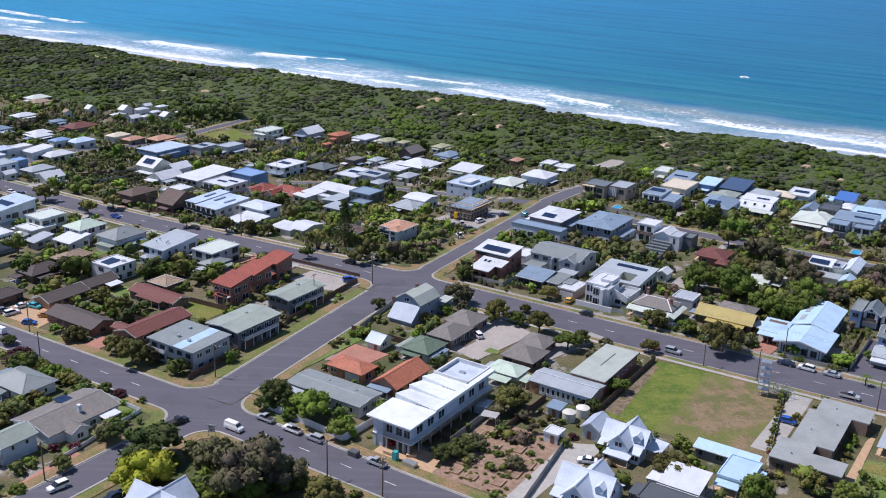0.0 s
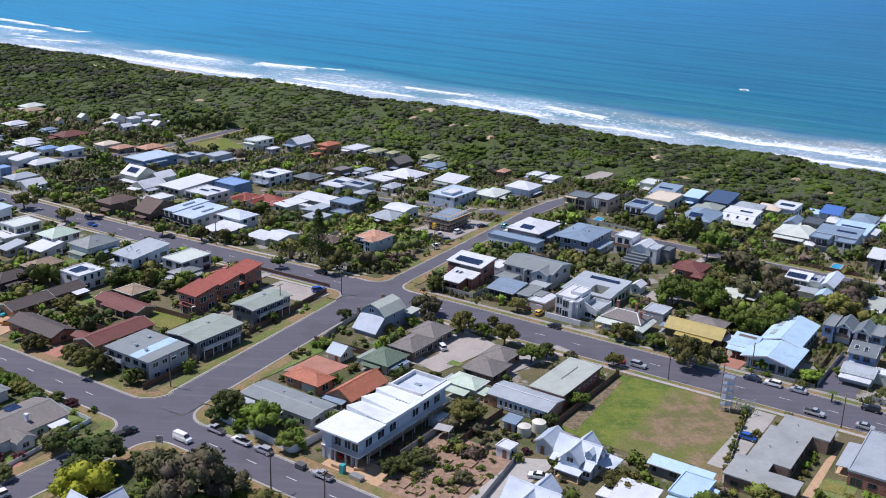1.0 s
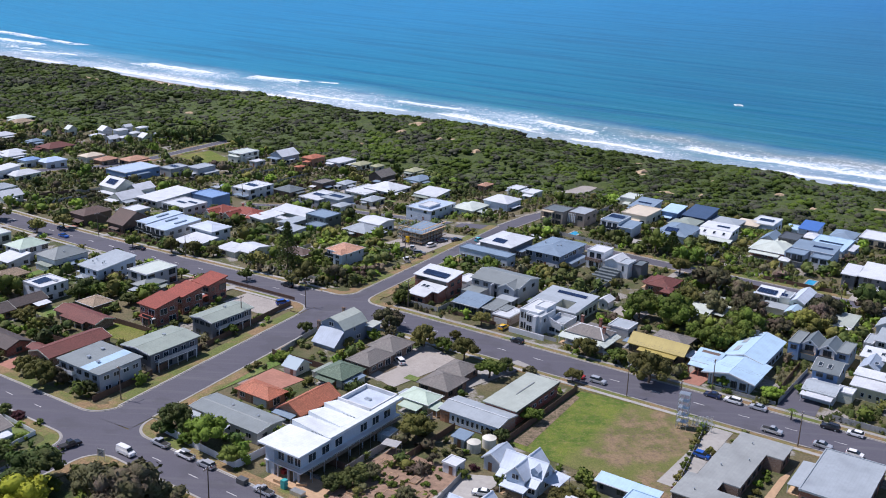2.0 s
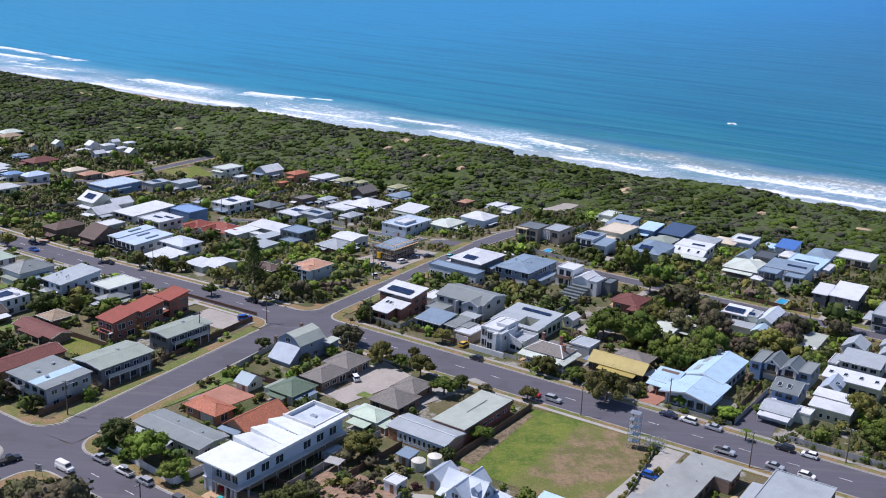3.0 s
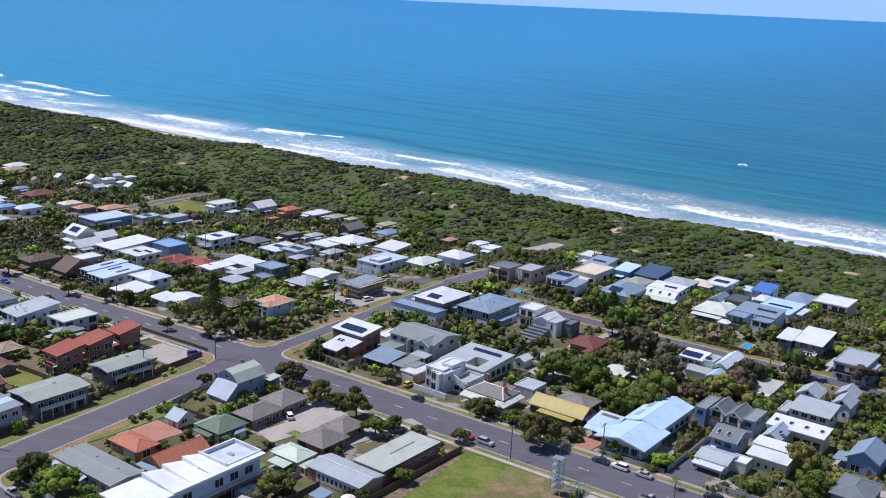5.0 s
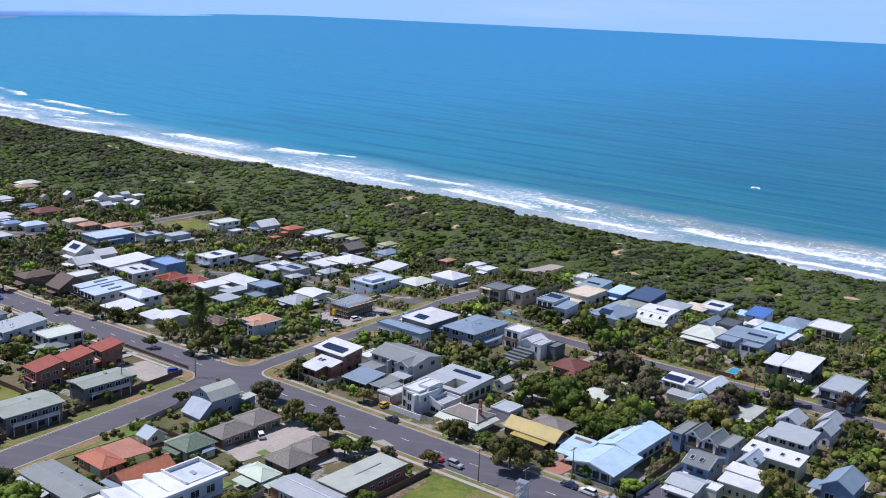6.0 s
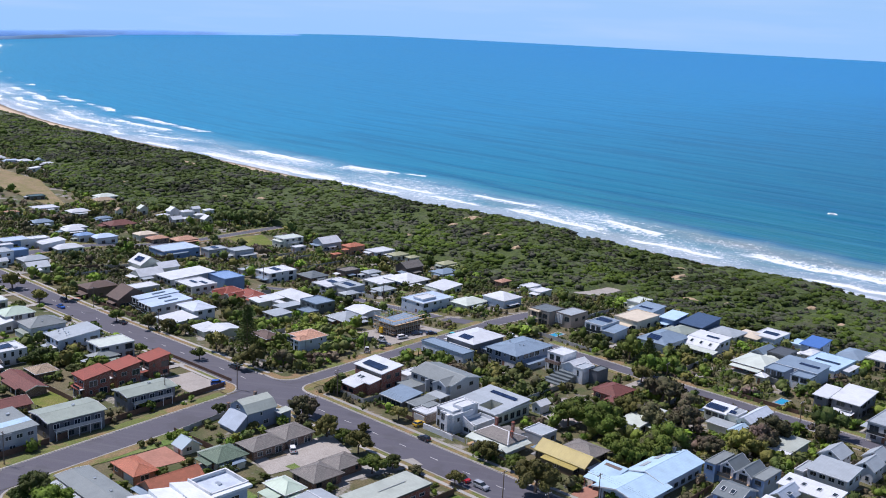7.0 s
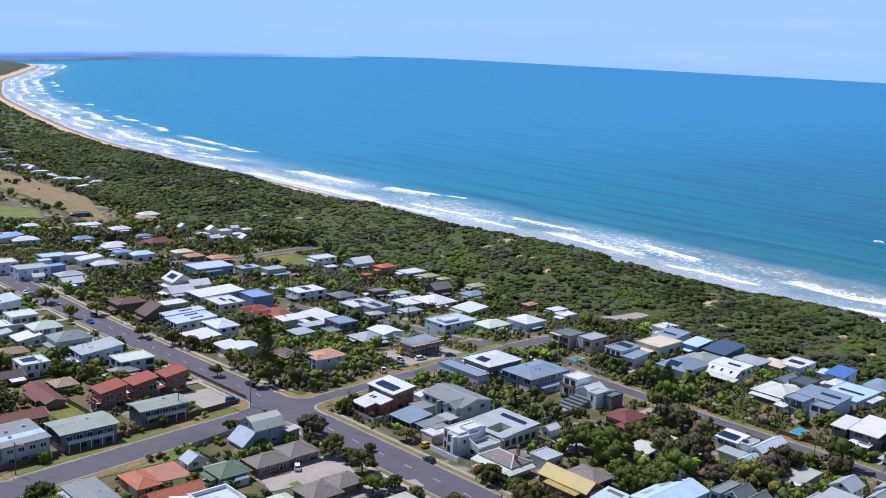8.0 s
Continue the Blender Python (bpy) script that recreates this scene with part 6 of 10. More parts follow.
SHAPES = {
    "sedan": (4.6, [(-2.3, 0.3), (-2.3, 0.75), (-2.15, 0.92), (-1.5, 0.98), (1.0, 0.95), (2.1, 0.80), (2.3, 0.62), (2.3, 0.3)], [(-1.6, 0.96), (-0.95, 1.42), (0.35, 1.44), (1.1, 0.94)]),
    "wagon": (4.7, [(-2.35, 0.32), (-2.35, 0.95), (-2.2, 1.02), (1.05, 1.0), (2.15, 0.9), (2.35, 0.65), (2.35, 0.32)], [(-2.25, 1.0), (-2.0, 1.62), (0.35, 1.66), (1.15, 0.98)]),
    "hatch": (4.1, [(-2.05, 0.32), (-2.05, 0.9), (-1.9, 0.98), (1.0, 0.95), (1.9, 0.8), (2.05, 0.6), (2.05, 0.32)], [(-1.95, 0.96), (-1.55, 1.45), (0.3, 1.48), (1.1, 0.94)]),
    "van": (5.0, [(-2.5, 0.35), (-2.5, 1.2), (1.6, 1.2), (2.3, 1.0), (2.5, 0.7), (2.5, 0.35)], [(-2.5, 1.2), (-2.45, 1.98), (1.0, 2.0), (1.75, 1.18)]),
    "ute": (5.2, [(-2.6, 0.45), (-2.6, 1.02), (-0.5, 1.02), (-0.5, 1.05), (1.25, 1.05), (2.4, 0.98), (2.6, 0.75), (2.6, 0.45)], [(-0.6, 1.03), (-0.45, 1.72), (0.65, 1.74), (1.35, 1.04)]),
}
wheel_v, wheel_f = tube_v(0.33, 0.33, -0.11, 0.11, 12)
wheel_me = mesh_of("wheel", [(a, c, b) for a, b, c in wheel_v], [f[::-1] for f in wheel_f], "rubber")
hub_v, hub_f = tube_v(0.2, 0.2, -0.12, 0.12, 10)
hub_me = mesh_of("rim", [(a, c, b) for a, b, c in hub_v], [f[::-1] for f in hub_f], "galvanised")
lamp_me = boxes("headlight", [(-0.03, -0.2, -0.08, 0.04, 0.2, 0.08)], "glass_pane")
tail_me = boxes("tail_light", [(-0.04, -0.12, -0.14, 0.03, 0.12, 0.14)], "tarp_red")
CARMESH = {}


def car(u, v, heading, shape="sedan", colour="white", roof_rack=False):
    """A parked vehicle. heading: degrees from the direction of the streets."""
    length, body, cabin = SHAPES[shape]
    key = (shape, colour)
    if key not in CARMESH:
        top = car_mesh("roof", [(cabin[1][0] - 0.02, cabin[1][1] - 0.03), (cabin[1][0] + 0.05, cabin[1][1] + 0.03), (cabin[2][0] - 0.05, cabin[2][1] + 0.03), (cabin[2][0] + 0.02, cabin[2][1] - 0.03)], 0.72, "car_" + colour, 1.0)
        CARMESH[key] = (car_mesh("body", body, 0.90, "car_" + colour, 0.94), car_mesh("cabin", cabin, 0.84, "glass_pane" if shape != "van" else "car_" + colour, 0.80), top)
    ob = new("car" if shape != "van" else "van")
    ob.matrix_world = at(u, v, 0.19, heading)
    b, c, t = CARMESH[key]
    part("body", b, ob)
    part("cabin", c, ob)
    part("roof", t, ob)
    if shape == "van":
        part("windscreen", boxes("windscreen", [(-0.03, -0.7, -0.38, 0.03, 0.7, 0.38)], "glass_pane"), ob, pose(1.42, 0, 1.62, 0, -42, 0))
    if shape == "ute":
        part("tray", boxes("tray", [(-2.5, -0.78, 1.0, -0.65, 0.78, 1.03)], "rubber"), ob)
    for sx in (-0.62, 0.62):
        for sy in (-0.82, 0.82):
            wb = part("wheel", wheel_me, ob, pose(sx * length / 2.05, sy, 0.33))
            part("rim", hub_me, wb)
    for sy in (-0.6, 0.6):
        part("headlight", lamp_me, ob, pose(length / 2 - 0.02, sy, 0.72))
        part("tail_light", tail_me, ob, pose(-length / 2 + 0.02, sy, 0.80))
    if roof_rack:
        part("roof_rack", boxes("roof_rack", [(-1.0, -0.65, 1.72, -0.92, 0.65, 1.8), (0.0, -0.65, 1.72, 0.08, 0.65, 1.8), (-1.4, -0.5, 1.8, 1.0, 0.3, 1.9)], "galvanised"), ob)
    keep(u, v, 2.2, 2.2)
    word = {"wagon": "wagon", "hatch": "hatchback", "van": "delivery van", "ute": "pick-up utility", "sedan": "sedan"}[shape]
    return tagged(ob, f"{colour} {word} parked on the asphalt" if colour != "black" else f"dark {word} parked on the asphalt", "van" if shape == "van" else "car", "parked cars")


# ---- street furniture, fences ----
def pole(u, v, h=9.5, arm=True, lamp=False, turn=0):
    ob = new("power_pole")
    ob.matrix_world = at(u, v, 0.1, turn)
    V, F = tube_v(0.17, 0.11, -0.3, h, 8)
    part("post", mesh_of("post", V, F, "pole_timber"), ob)
    if arm:
        part("crossarm", boxes("crossarm", [(-0.06, -1.2, h - 0.6, 0.06, 1.2, h - 0.45)], "pole_timber"), ob)
        for y in (-1.1, -0.5, 0.5, 1.1):
            part("insulator", boxes("insulator", [(-0.06, y - 0.06, h - 0.45, 0.06, y + 0.06, h - 0.25)], "trim_white"), ob)
    if lamp:
        part("lamp_arm", boxes("lamp_arm", [(0, -0.04, h - 1.3, 1.8, 0.04, h - 1.22)], "galvanised"), ob)
        part("lamp_head", boxes("lamp_head", [(1.7, -0.12, h - 1.36, 2.3, 0.12, h - 1.2)], "galvanised"), ob)
    return tagged(ob, "timber power pole with a crossarm beside the street", "power pole", "power poles")


PANEL = {}


def fence(u0, v0, u1, v1, h=1.7, mat="fence_brown", bay=2.4):
    word = {"fence_brown": "dark brown timber", "fence_grey": "grey", "fence_white": "white painted"}[mat]
    L = math.hypot(u1 - u0, v1 - v0)
    k = max(1, round(L / bay))
    ob = new("fence")
    ob.matrix_world = at((u0 + u1) / 2, (v0 + v1) / 2)
    inv = ob.matrix_world.inverted()
    step = L / k
    key = (round(step, 1), h, mat)
    if key not in PANEL:
        PANEL[key] = (boxes("panel", [(-step / 2 + 0.06, -0.03, -0.4, step / 2 - 0.06, 0.03, h)], mat), boxes("post", [(-0.06, -0.06, -0.6, 0.06, 0.06, h + 0.06)], mat))
    turn = math.degrees(math.atan2(v1 - v0, u1 - u0))
    for i in range(k + 1):
        t = i / k
        if bay < 4:
            part("post", PANEL[key][1], ob, inv @ at(u0 + (u1 - u0) * t, v0 + (v1 - v0) * t, 0, turn))
        if i < k:
            t = (i + 0.5) / k
            part("panel", PANEL[key][0], ob, inv @ at(u0 + (u1 - u0) * t, v0 + (v1 - v0) * t, 0, turn))
    return tagged(ob, f"{word} paling fence along a yard", "fence", "fences")

# ---- the houses, block by block ----
house(-203.3, 132.0, 14.6, 10.2, 3.0, "hip", "grey", "white")
house(-130.0, 111.5, 14.2, 13.0, 5.0, "cross", "whiteblue", "white")
home_7 = house(-205.9, 208.3, 8.5, 9.4, 6.2, "skillb", "red", "brickred")
house(-207.6, 220.1, 8.3, 9.2, 6.2, "skillb", "red", "brickred")
house(-209.1, 232.2, 7.9, 8.6, 6.2, "skillb", "red", "brickred")
house(-205.6, 204.5, 4.6, 4.6, 3.0, "skillb", "red", "brickred", host=home_7)
house(-261.3, 166.6, 7.4, 9.5, 2.8, "hip", "umber", "brown")
house(-271.8, 187.1, 8.8, 12.7, 2.8, "hip", "umber", "brown")
house(-251.5, 224.8, 11.2, 16.3, 6.0, "skill", "palegrey", "paleblue", vents=1)
home_20 = house(-235.6, 230.8, 10.0, 13.4, 5.6, "flat", "cream", "greywall")
house(-230.3, 224.9, 6.6, 9.6, 3.0, "hip", "grey", "greywall", host=home_20)
house(-277.3, 225.1, 11.6, 14.5, 4.4, "hip", "grey", "white", vents=1)
home_23 = house(-293.7, 221.9, 10.2, 12.0, 5.4, "hip", "palegreen", "white")
house(-289.9, 213.3, 9.5, 9.5, 3.0, "skillb", "white", "white", host=home_23)
home_25 = house(-313.7, 220.3, 9.6, 11.2, 6.2, "flat", "cream", "cream")
house(-311.6, 214.0, 10.3, 10.6, 3.6, "flat", "white", "cream", host=home_25)
house(-333.2, 216.5, 13.2, 19.1, 7.0, "skill", "paleblue", "white", solar=1)
house(-309.2, 193.8, 9.3, 13.5, 6.0, "flat", "white", "white")
house(-306.9, 204.8, 4.0, 4.4, 2.8, "skillb", "grey", "greywall")
house(-299.3, 206.7, 5.8, 8.4, 2.8, "skillb", "palegrey", "greywall")
house(-274.9, 201.8, 8.2, 12.0, 2.8, "hip", "tan", "brickbrown")
house(-322.0, 270.8, 10.1, 14.6, 5.6, "hip", "brown", "brown")
house(-301.4, 273.9, 10.3, 14.9, 5.0, "gableu", "brown", "brown")
house(-323.9, 294.0, 8.4, 12.2, 4.0, "flat", "white", "greywall")
house(-350.1, 311.5, 9.6, 13.9, 4.0, "gablev", "white", "cream")
house(-367.9, 320.3, 12.5, 12.5, 6.0, "gableu", "white", "cream", solar=1)
house(-358.4, 326.7, 7.9, 11.4, 5.6, "gablev", "white", "cream")
home_53 = house(-225.3, 341.3, 11.5, 11.5, 5.2, "lowgableu", "white", "white")
house(-223.6, 330.4, 12.6, 12.6, 3.0, "hip", "palegrey", "brickred", host=home_53)
house(-197.4, 335.7, 11.9, 17.3, 7.2, "site", "timber", "timber")
home_57 = house(-222.5, 377.6, 13.8, 20.0, 6.2, "flat", "paleblue", "paleblue")
house(-221.4, 374.6, 6.1, 8.8, 7.2, "flat", "white", "paleblue", host=home_57)
house(-247.8, 414.9, 13.4, 13.4, 4.0, "skill", "white", "cream")
home_60 = house(-290.3, 379.8, 12.7, 18.4, 6.2, "flat", "white", "greywall", solar=1)
house(-281.2, 381.6, 11.8, 12.0, 6.0, "flat", "palegrey", "greywall", solar=1, host=home_60)
home_62 = house(-286.9, 411.9, 13.7, 19.8, 3.6, "flat", "white", "cream")
house(-280.6, 421.4, 18.1, 18.1, 4.0, "hip", "white", "greywall", host=home_62)
house(-268.1, 393.2, 7.6, 11.1, 3.6, "hip", "palegrey", "cream")
house(-271.4, 373.5, 6.2, 9.0, 3.4, "hip", "palegrey", "cream")
house(-300.9, 443.0, 9.5, 13.7, 5.6, "gablev", "taupe", "brown")
house(-322.6, 392.6, 12.6, 12.6, 3.2, "hip", "slate", "brickbrown")
house(-316.2, 411.9, 7.4, 10.7, 5.2, "flat", "taupe", "brown")
house(-308.8, 421.9, 7.0, 10.1, 3.4, "hip", "palegrey", "white")
house(-333.1, 376.5, 12.4, 18.0, 6.2, "flat", "white", "white", solar=1)
house(-349.4, 368.9, 5.1, 7.4, 4.0, "flat", "palegrey", "greywall")
home_72 = house(-398.5, 435.0, 10.6, 15.3, 6.4, "flat", "cream", "cream")
house(-394.1, 433.4, 5.5, 7.9, 3.2, "flat", "white", "cream", host=home_72)
house(-382.6, 430.0, 5.4, 7.8, 3.2, "flat", "white", "greywall")
house(-378.5, 448.8, 10.5, 15.2, 5.6, "gablev", "white", "greywall")
house(-360.9, 454.4, 8.7, 12.6, 5.6, "hip", "orange", "orangebrick")
house(-354.9, 436.1, 4.2, 6.1, 3.0, "hip", "orange", "orangebrick")
house(-348.3, 464.6, 10.6, 15.4, 4.0, "flat", "white", "greywall")
house(-334.1, 465.9, 8.0, 11.6, 3.6, "hip", "olive", "cream")
house(-323.6, 467.7, 5.6, 8.1, 3.6, "hip", "olive", "cream")
house(-388.9, 392.8, 9.1, 13.2, 5.6, "flat", "palegrey", "greywall")
house(-397.9, 381.5, 9.0, 13.0, 5.4, "flat", "palegrey", "greywall", solar=1)
house(-407.6, 361.5, 16.1, 23.3, 5.4, "flat", "paleblue", "blue")
house(-454.3, 369.8, 8.6, 12.5, 4.6, "hip", "sand", "cream")
house(-444.5, 372.3, 8.2, 12.0, 3.6, "hip", "terracotta", "brickbrown")
house(-436.1, 385.3, 10.0, 14.6, 3.6, "hip", "terracotta", "brickbrown")
house(-477.5, 335.8, 8.6, 12.4, 4.0, "hip", "white", "cream")
home_88 = house(-455.1, 331.5, 6.9, 10.1, 4.6, "hip", "blue", "white")
house(-449.1, 340.5, 9.6, 14.0, 4.6, "hip", "paleblue", "white", host=home_88)
house(-493.6, 326.4, 4.5, 6.5, 4.0, "hip", "palegrey", "cream")
home_91 = house(-436.6, 290.0, 6.0, 8.8, 5.6, "flat", "white", "white")
home_92 = house(-429.4, 299.8, 9.2, 13.3, 5.0, "skill", "white", "white")
house(-422.1, 305.3, 10.3, 14.9, 4.0, "hip", "white", "cream", host=home_92)
house(-407.8, 272.5, 6.4, 9.3, 5.6, "flat", "blue", "blue")
house(-421.8, 272.7, 4.6, 6.6, 5.6, "flat", "white", "paleblue")
house(-393.2, 273.8, 9.3, 13.5, 4.0, "hip", "palegrey", "cream")
house(-390.6, 257.1, 4.3, 6.2, 3.4, "gablev", "white", "cream")
house(-376.1, 267.8, 7.6, 11.0, 3.6, "gablev", "white", "cream")
house(-582.6, 410.7, 10.1, 14.7, 4.0, "hip", "tan", "cream")
house(-534.8, 396.9, 4.0, 5.3, 5.0, "gableu", "tan", "cream")
house(-533.4, 413.6, 5.0, 7.2, 5.0, "gableu", "cream", "cream")
home_115 = house(-72.5, 281.8, 17.7, 7.8, 3.0, "gableu", "yellow", "brown")
house(-71.6, 289.0, 11.2, 9.1, 3.2, "hip", "taupe", "brown", host=home_115)
home_122 = house(-94.5, 337.2, 9.6, 12.2, 3.0, "hip", "maroon", "brickred")
house(-89.3, 329.7, 4.5, 6.5, 3.0, "hip", "maroon", "brickred", host=home_122)
home_133 = house(-209.3, 391.3, 10.4, 15.1, 3.6, "hip", "palegreenw", "cream")
house(-201.0, 404.3, 13.3, 13.3, 5.0, "hip", "white", "paleblue", host=home_133)
house(-216.2, 443.7, 6.5, 9.4, 4.0, "flat", "white", "cream")
house(-201.8, 433.7, 6.4, 9.2, 3.6, "flat", "white", "cream")
house(-237.0, 447.5, 5.6, 8.2, 3.0, "hip", "terracotta", "brickbrown")
house(-281.3, 451.3, 9.6, 13.9, 3.4, "hip", "steel", "cream")
house(-299.3, 470.9, 7.6, 11.0, 3.4, "hip", "olive", "cream")
house(-157.6, 450.7, 7.4, 10.7, 5.0, "flat", "cream", "cream")
home_141 = house(-143.1, 433.3, 10.5, 15.2, 4.6, "skill", "steel", "paleblue", panels=1)
house(-138.6, 418.7, 11.9, 17.2, 5.0, "flat", "sand", "cream", host=home_141)
house(-128.8, 431.7, 7.9, 11.5, 5.2, "skill", "lightblue", "blue")
house(-117.6, 434.3, 11.2, 16.2, 5.2, "skill", "navy", "navy")
house(-117.3, 418.9, 9.3, 13.6, 3.6, "hip", "greygreen", "greywall")
house(-114.5, 400.6, 13.3, 19.2, 5.0, "hip", "steel", "white", solar=1)
home_150 = house(-106.0, 436.0, 13.5, 12.0, 4.4, "lowhip", "palegrey", "cream")
house(-98.5, 443.0, 10.5, 11.0, 4.2, "lowhip", "sand", "cream", host=home_150)
house(-92.9, 449.4, 10.2, 14.8, 5.0, "flat", "white", "paleblue", solar=1)
home_153 = house(-76.9, 406.7, 15.3, 15.3, 3.6, "hip", "palegreenw", "brickred")
house(-74.0, 419.0, 7.4, 10.8, 6.2, "flat", "charcoal", "charcoal")
house(-81.9, 420.3, 7.4, 10.8, 3.6, "gablev", "steel", "greywall")
house(-69.8, 437.6, 6.3, 9.1, 3.6, "hip", "white", "white")
house(-73.4, 448.0, 8.4, 12.1, 6.2, "skill", "royal", "paleblue")
house(-82.4, 454.2, 6.0, 8.7, 3.6, "flat", "lightblue", "paleblue")
house(-60.5, 429.2, 14.1, 20.5, 4.2, "flat", "lightblue", "paleblue", panels=1)
house(-62.1, 460.1, 10.4, 15.0, 4.2, "hip", "steel", "paleblue")
house(-68.7, 393.1, 4.0, 5.1, 3.0, "hip", "white", "cream")
house(-75.4, 416.6, 9.2, 13.4, 3.6, "hip", "palegreenw", "cream", host=home_153)
house(-43.0, 387.4, 5.4, 11.1, 6.2, "skill", "white", "greydark")
house(-35.2, 390.7, 10.0, 15.4, 6.2, "skill", "white", "greydark")
house(-17.6, 378.1, 10.4, 17.3, 7.0, "flat", "palegrey", "greywall")
house(8.2, 284.6, 9.3, 13.7, 5.4, "hip", "slate", "greydark")
house(4.7, 308.7, 8.6, 12.3, 5.0, "gablev", "steel", "blue")
house(-74.1, 323.0, 7.8, 15.6, 3.4, "skill", "palegreenw", "cream")
house(-147.1, 206.0, 5.4, 6.5, 2.4, "gableu", "glassroof", "cream")
house(-134.1, 209.3, 9.2, 10.1, 2.8, "hip", "green", "cream")
house(-133.4, 221.5, 8.3, 11.8, 3.0, "hip", "taupe", "brickbrown")
house(-134.6, 232.3, 9.6, 10.5, 3.0, "hip", "taupe", "brickbrown")
house(-142.2, 187.3, 11.9, 7.1, 2.8, "hip", "orange", "orangebrick")
house(-128.3, 190.0, 8.3, 15.2, 3.0, "gablev", "orange", "orangebrick")
house(-110.9, 179.5, 11.7, 37.2, 7.6, "big", "white", "greywall")
house(-108.0, 210.1, 9.4, 7.0, 2.8, "hip", "palegreen", "cream")
house(-108.9, 221.3, 10.0, 10.2, 2.8, "hip", "taupe", "brickbrown")
house(-110.1, 230.8, 8.3, 9.1, 2.8, "hip", "taupe", "brickbrown")
house(-67.0, 193.2, 10.7, 11.0, 4.0, "cross", "whiteblue", "palebluew")
house(-76.0, 195.9, 5.0, 7.1, 3.4, "gablev", "greyblue", "greywall")
house(-65.5, 169.1, 12.2, 13.6, 4.0, "cross", "whiteblue", "palebluew")
house(-88.1, 199.3, 4.0, 4.0, 2.6, "skill", "steel", "greywall")
house(-82.8, 187.7, 4.0, 4.0, 2.6, "flat", "white", "white")
home_201 = house(-46.3, 201.4, 14.6, 3.8, 2.8, "skillb", "lightblue", "greydark")
house(-41.5, 195.3, 7.1, 10.3, 3.2, "flat", "lightblue", "cream", host=home_201)
house(-49.8, 183.7, 9.0, 9.0, 3.0, "skillb", "white", "greywall")
house(-49.5, 175.8, 12.9, 7.9, 3.0, "flat", "charcoal", "brown")
house(-8.9, 233.4, 13.7, 23.1, 3.8, "flat", "palegrey", "brickred")
house(-553.1, 315.2, 7.5, 10.8, 4.0, "hip", "white", "cream")
house(-517.7, 287.8, 4.4, 6.4, 4.5, "flat", "white", "cream")
house(-506.6, 330.2, 8.8, 12.7, 4.0, "hip", "steel", "cream")
house(-487.3, 342.2, 8.7, 12.5, 4.0, "hip", "white", "cream")
house(-565.1, 359.0, 11.2, 16.2, 4.0, "flat", "white", "cream")
house(-544.1, 328.4, 5.8, 8.4, 3.5, "hip", "terracotta", "cream")
house(-546.5, 373.6, 10.0, 14.5, 4.0, "hip", "white", "cream")
house(-517.7, 376.7, 6.5, 9.4, 3.5, "hip", "steel", "cream")
house(-495.9, 376.0, 13.0, 18.8, 3.5, "hip", "maroon", "brickbrown")
house(-616.7, 376.9, 7.7, 11.1, 4.0, "flat", "greendark", "greendark")
house(-595.7, 419.2, 10.9, 15.8, 4.5, "hip", "cream", "cream")
home_218 = house(-497.8, 290.8, 10.7, 15.6, 4.0, "hip", "white", "cream")
house(-504.0, 282.6, 11.7, 17.0, 4.5, "skill", "blue", "cream", host=home_218)
house(-438.7, 283.7, 9.8, 14.2, 5.0, "flat", "paleblue", "blue", host=home_91)
house(-442.7, 298.7, 7.3, 10.6, 5.0, "flat", "white", "white")
house(-416.6, 248.5, 10.0, 14.6, 6.0, "flat", "white", "paleblue")
house(-400.6, 257.5, 11.2, 16.2, 6.0, "flat", "palegrey", "paleblue")
house(-953.6, 445.0, 8.1, 11.8, 4.0, "flat", "palegrey", "paleblue")
house(-906.0, 431.6, 7.1, 10.3, 4.0, "flat", "steel", "blue")
house(-897.4, 443.6, 7.1, 10.3, 4.0, "hip", "white", "white")
house(-874.5, 441.4, 7.0, 10.1, 3.5, "gableu", "white", "white")
house(-852.6, 440.3, 8.1, 11.7, 3.5, "flat", "white", "white")
house(-825.5, 438.5, 6.1, 8.8, 4.0, "hip", "white", "white")
house(-802.2, 439.4, 7.2, 10.4, 3.5, "flat", "paleblue", "paleblue")
house(-793.4, 447.2, 8.3, 12.1, 4.0, "hip", "white", "white")
house(-787.3, 458.2, 6.0, 8.6, 3.5, "gableu", "steel", "white")
house(-769.5, 457.7, 7.0, 10.2, 3.5, "hip", "white", "cream")
house(-747.6, 435.2, 6.2, 9.0, 3.5, "skill", "white", "white")
house(-1010.1, 463.6, 6.4, 9.3, 4.0, "hip", "steel", "white")
house(-1014.7, 476.6, 5.8, 8.3, 4.0, "flat", "white", "white")
house(-509.1, 415.2, 5.9, 8.6, 4.5, "hip", "white", "cream")
house(-513.7, 425.1, 5.8, 8.4, 5.5, "gableu", "white", "white")
house(-494.9, 415.9, 5.6, 8.2, 4.5, "gablev", "white", "white")
house(-503.7, 429.6, 6.0, 8.7, 6.0, "hip", "white", "white")
house(-491.9, 423.2, 5.2, 7.6, 4.0, "hip", "white", "cream")
house(-512.8, 442.0, 4.5, 6.6, 5.5, "gablev", "white", "white")
house(-498.7, 436.2, 5.3, 7.7, 4.5, "hip", "white", "white")
house(-504.6, 447.3, 5.2, 7.5, 5.0, "hip", "white", "white")
house(-484.5, 433.2, 5.7, 8.2, 4.0, "gableu", "white", "cream")
house(-485.8, 448.0, 6.2, 9.0, 3.5, "hip", "white", "cream")

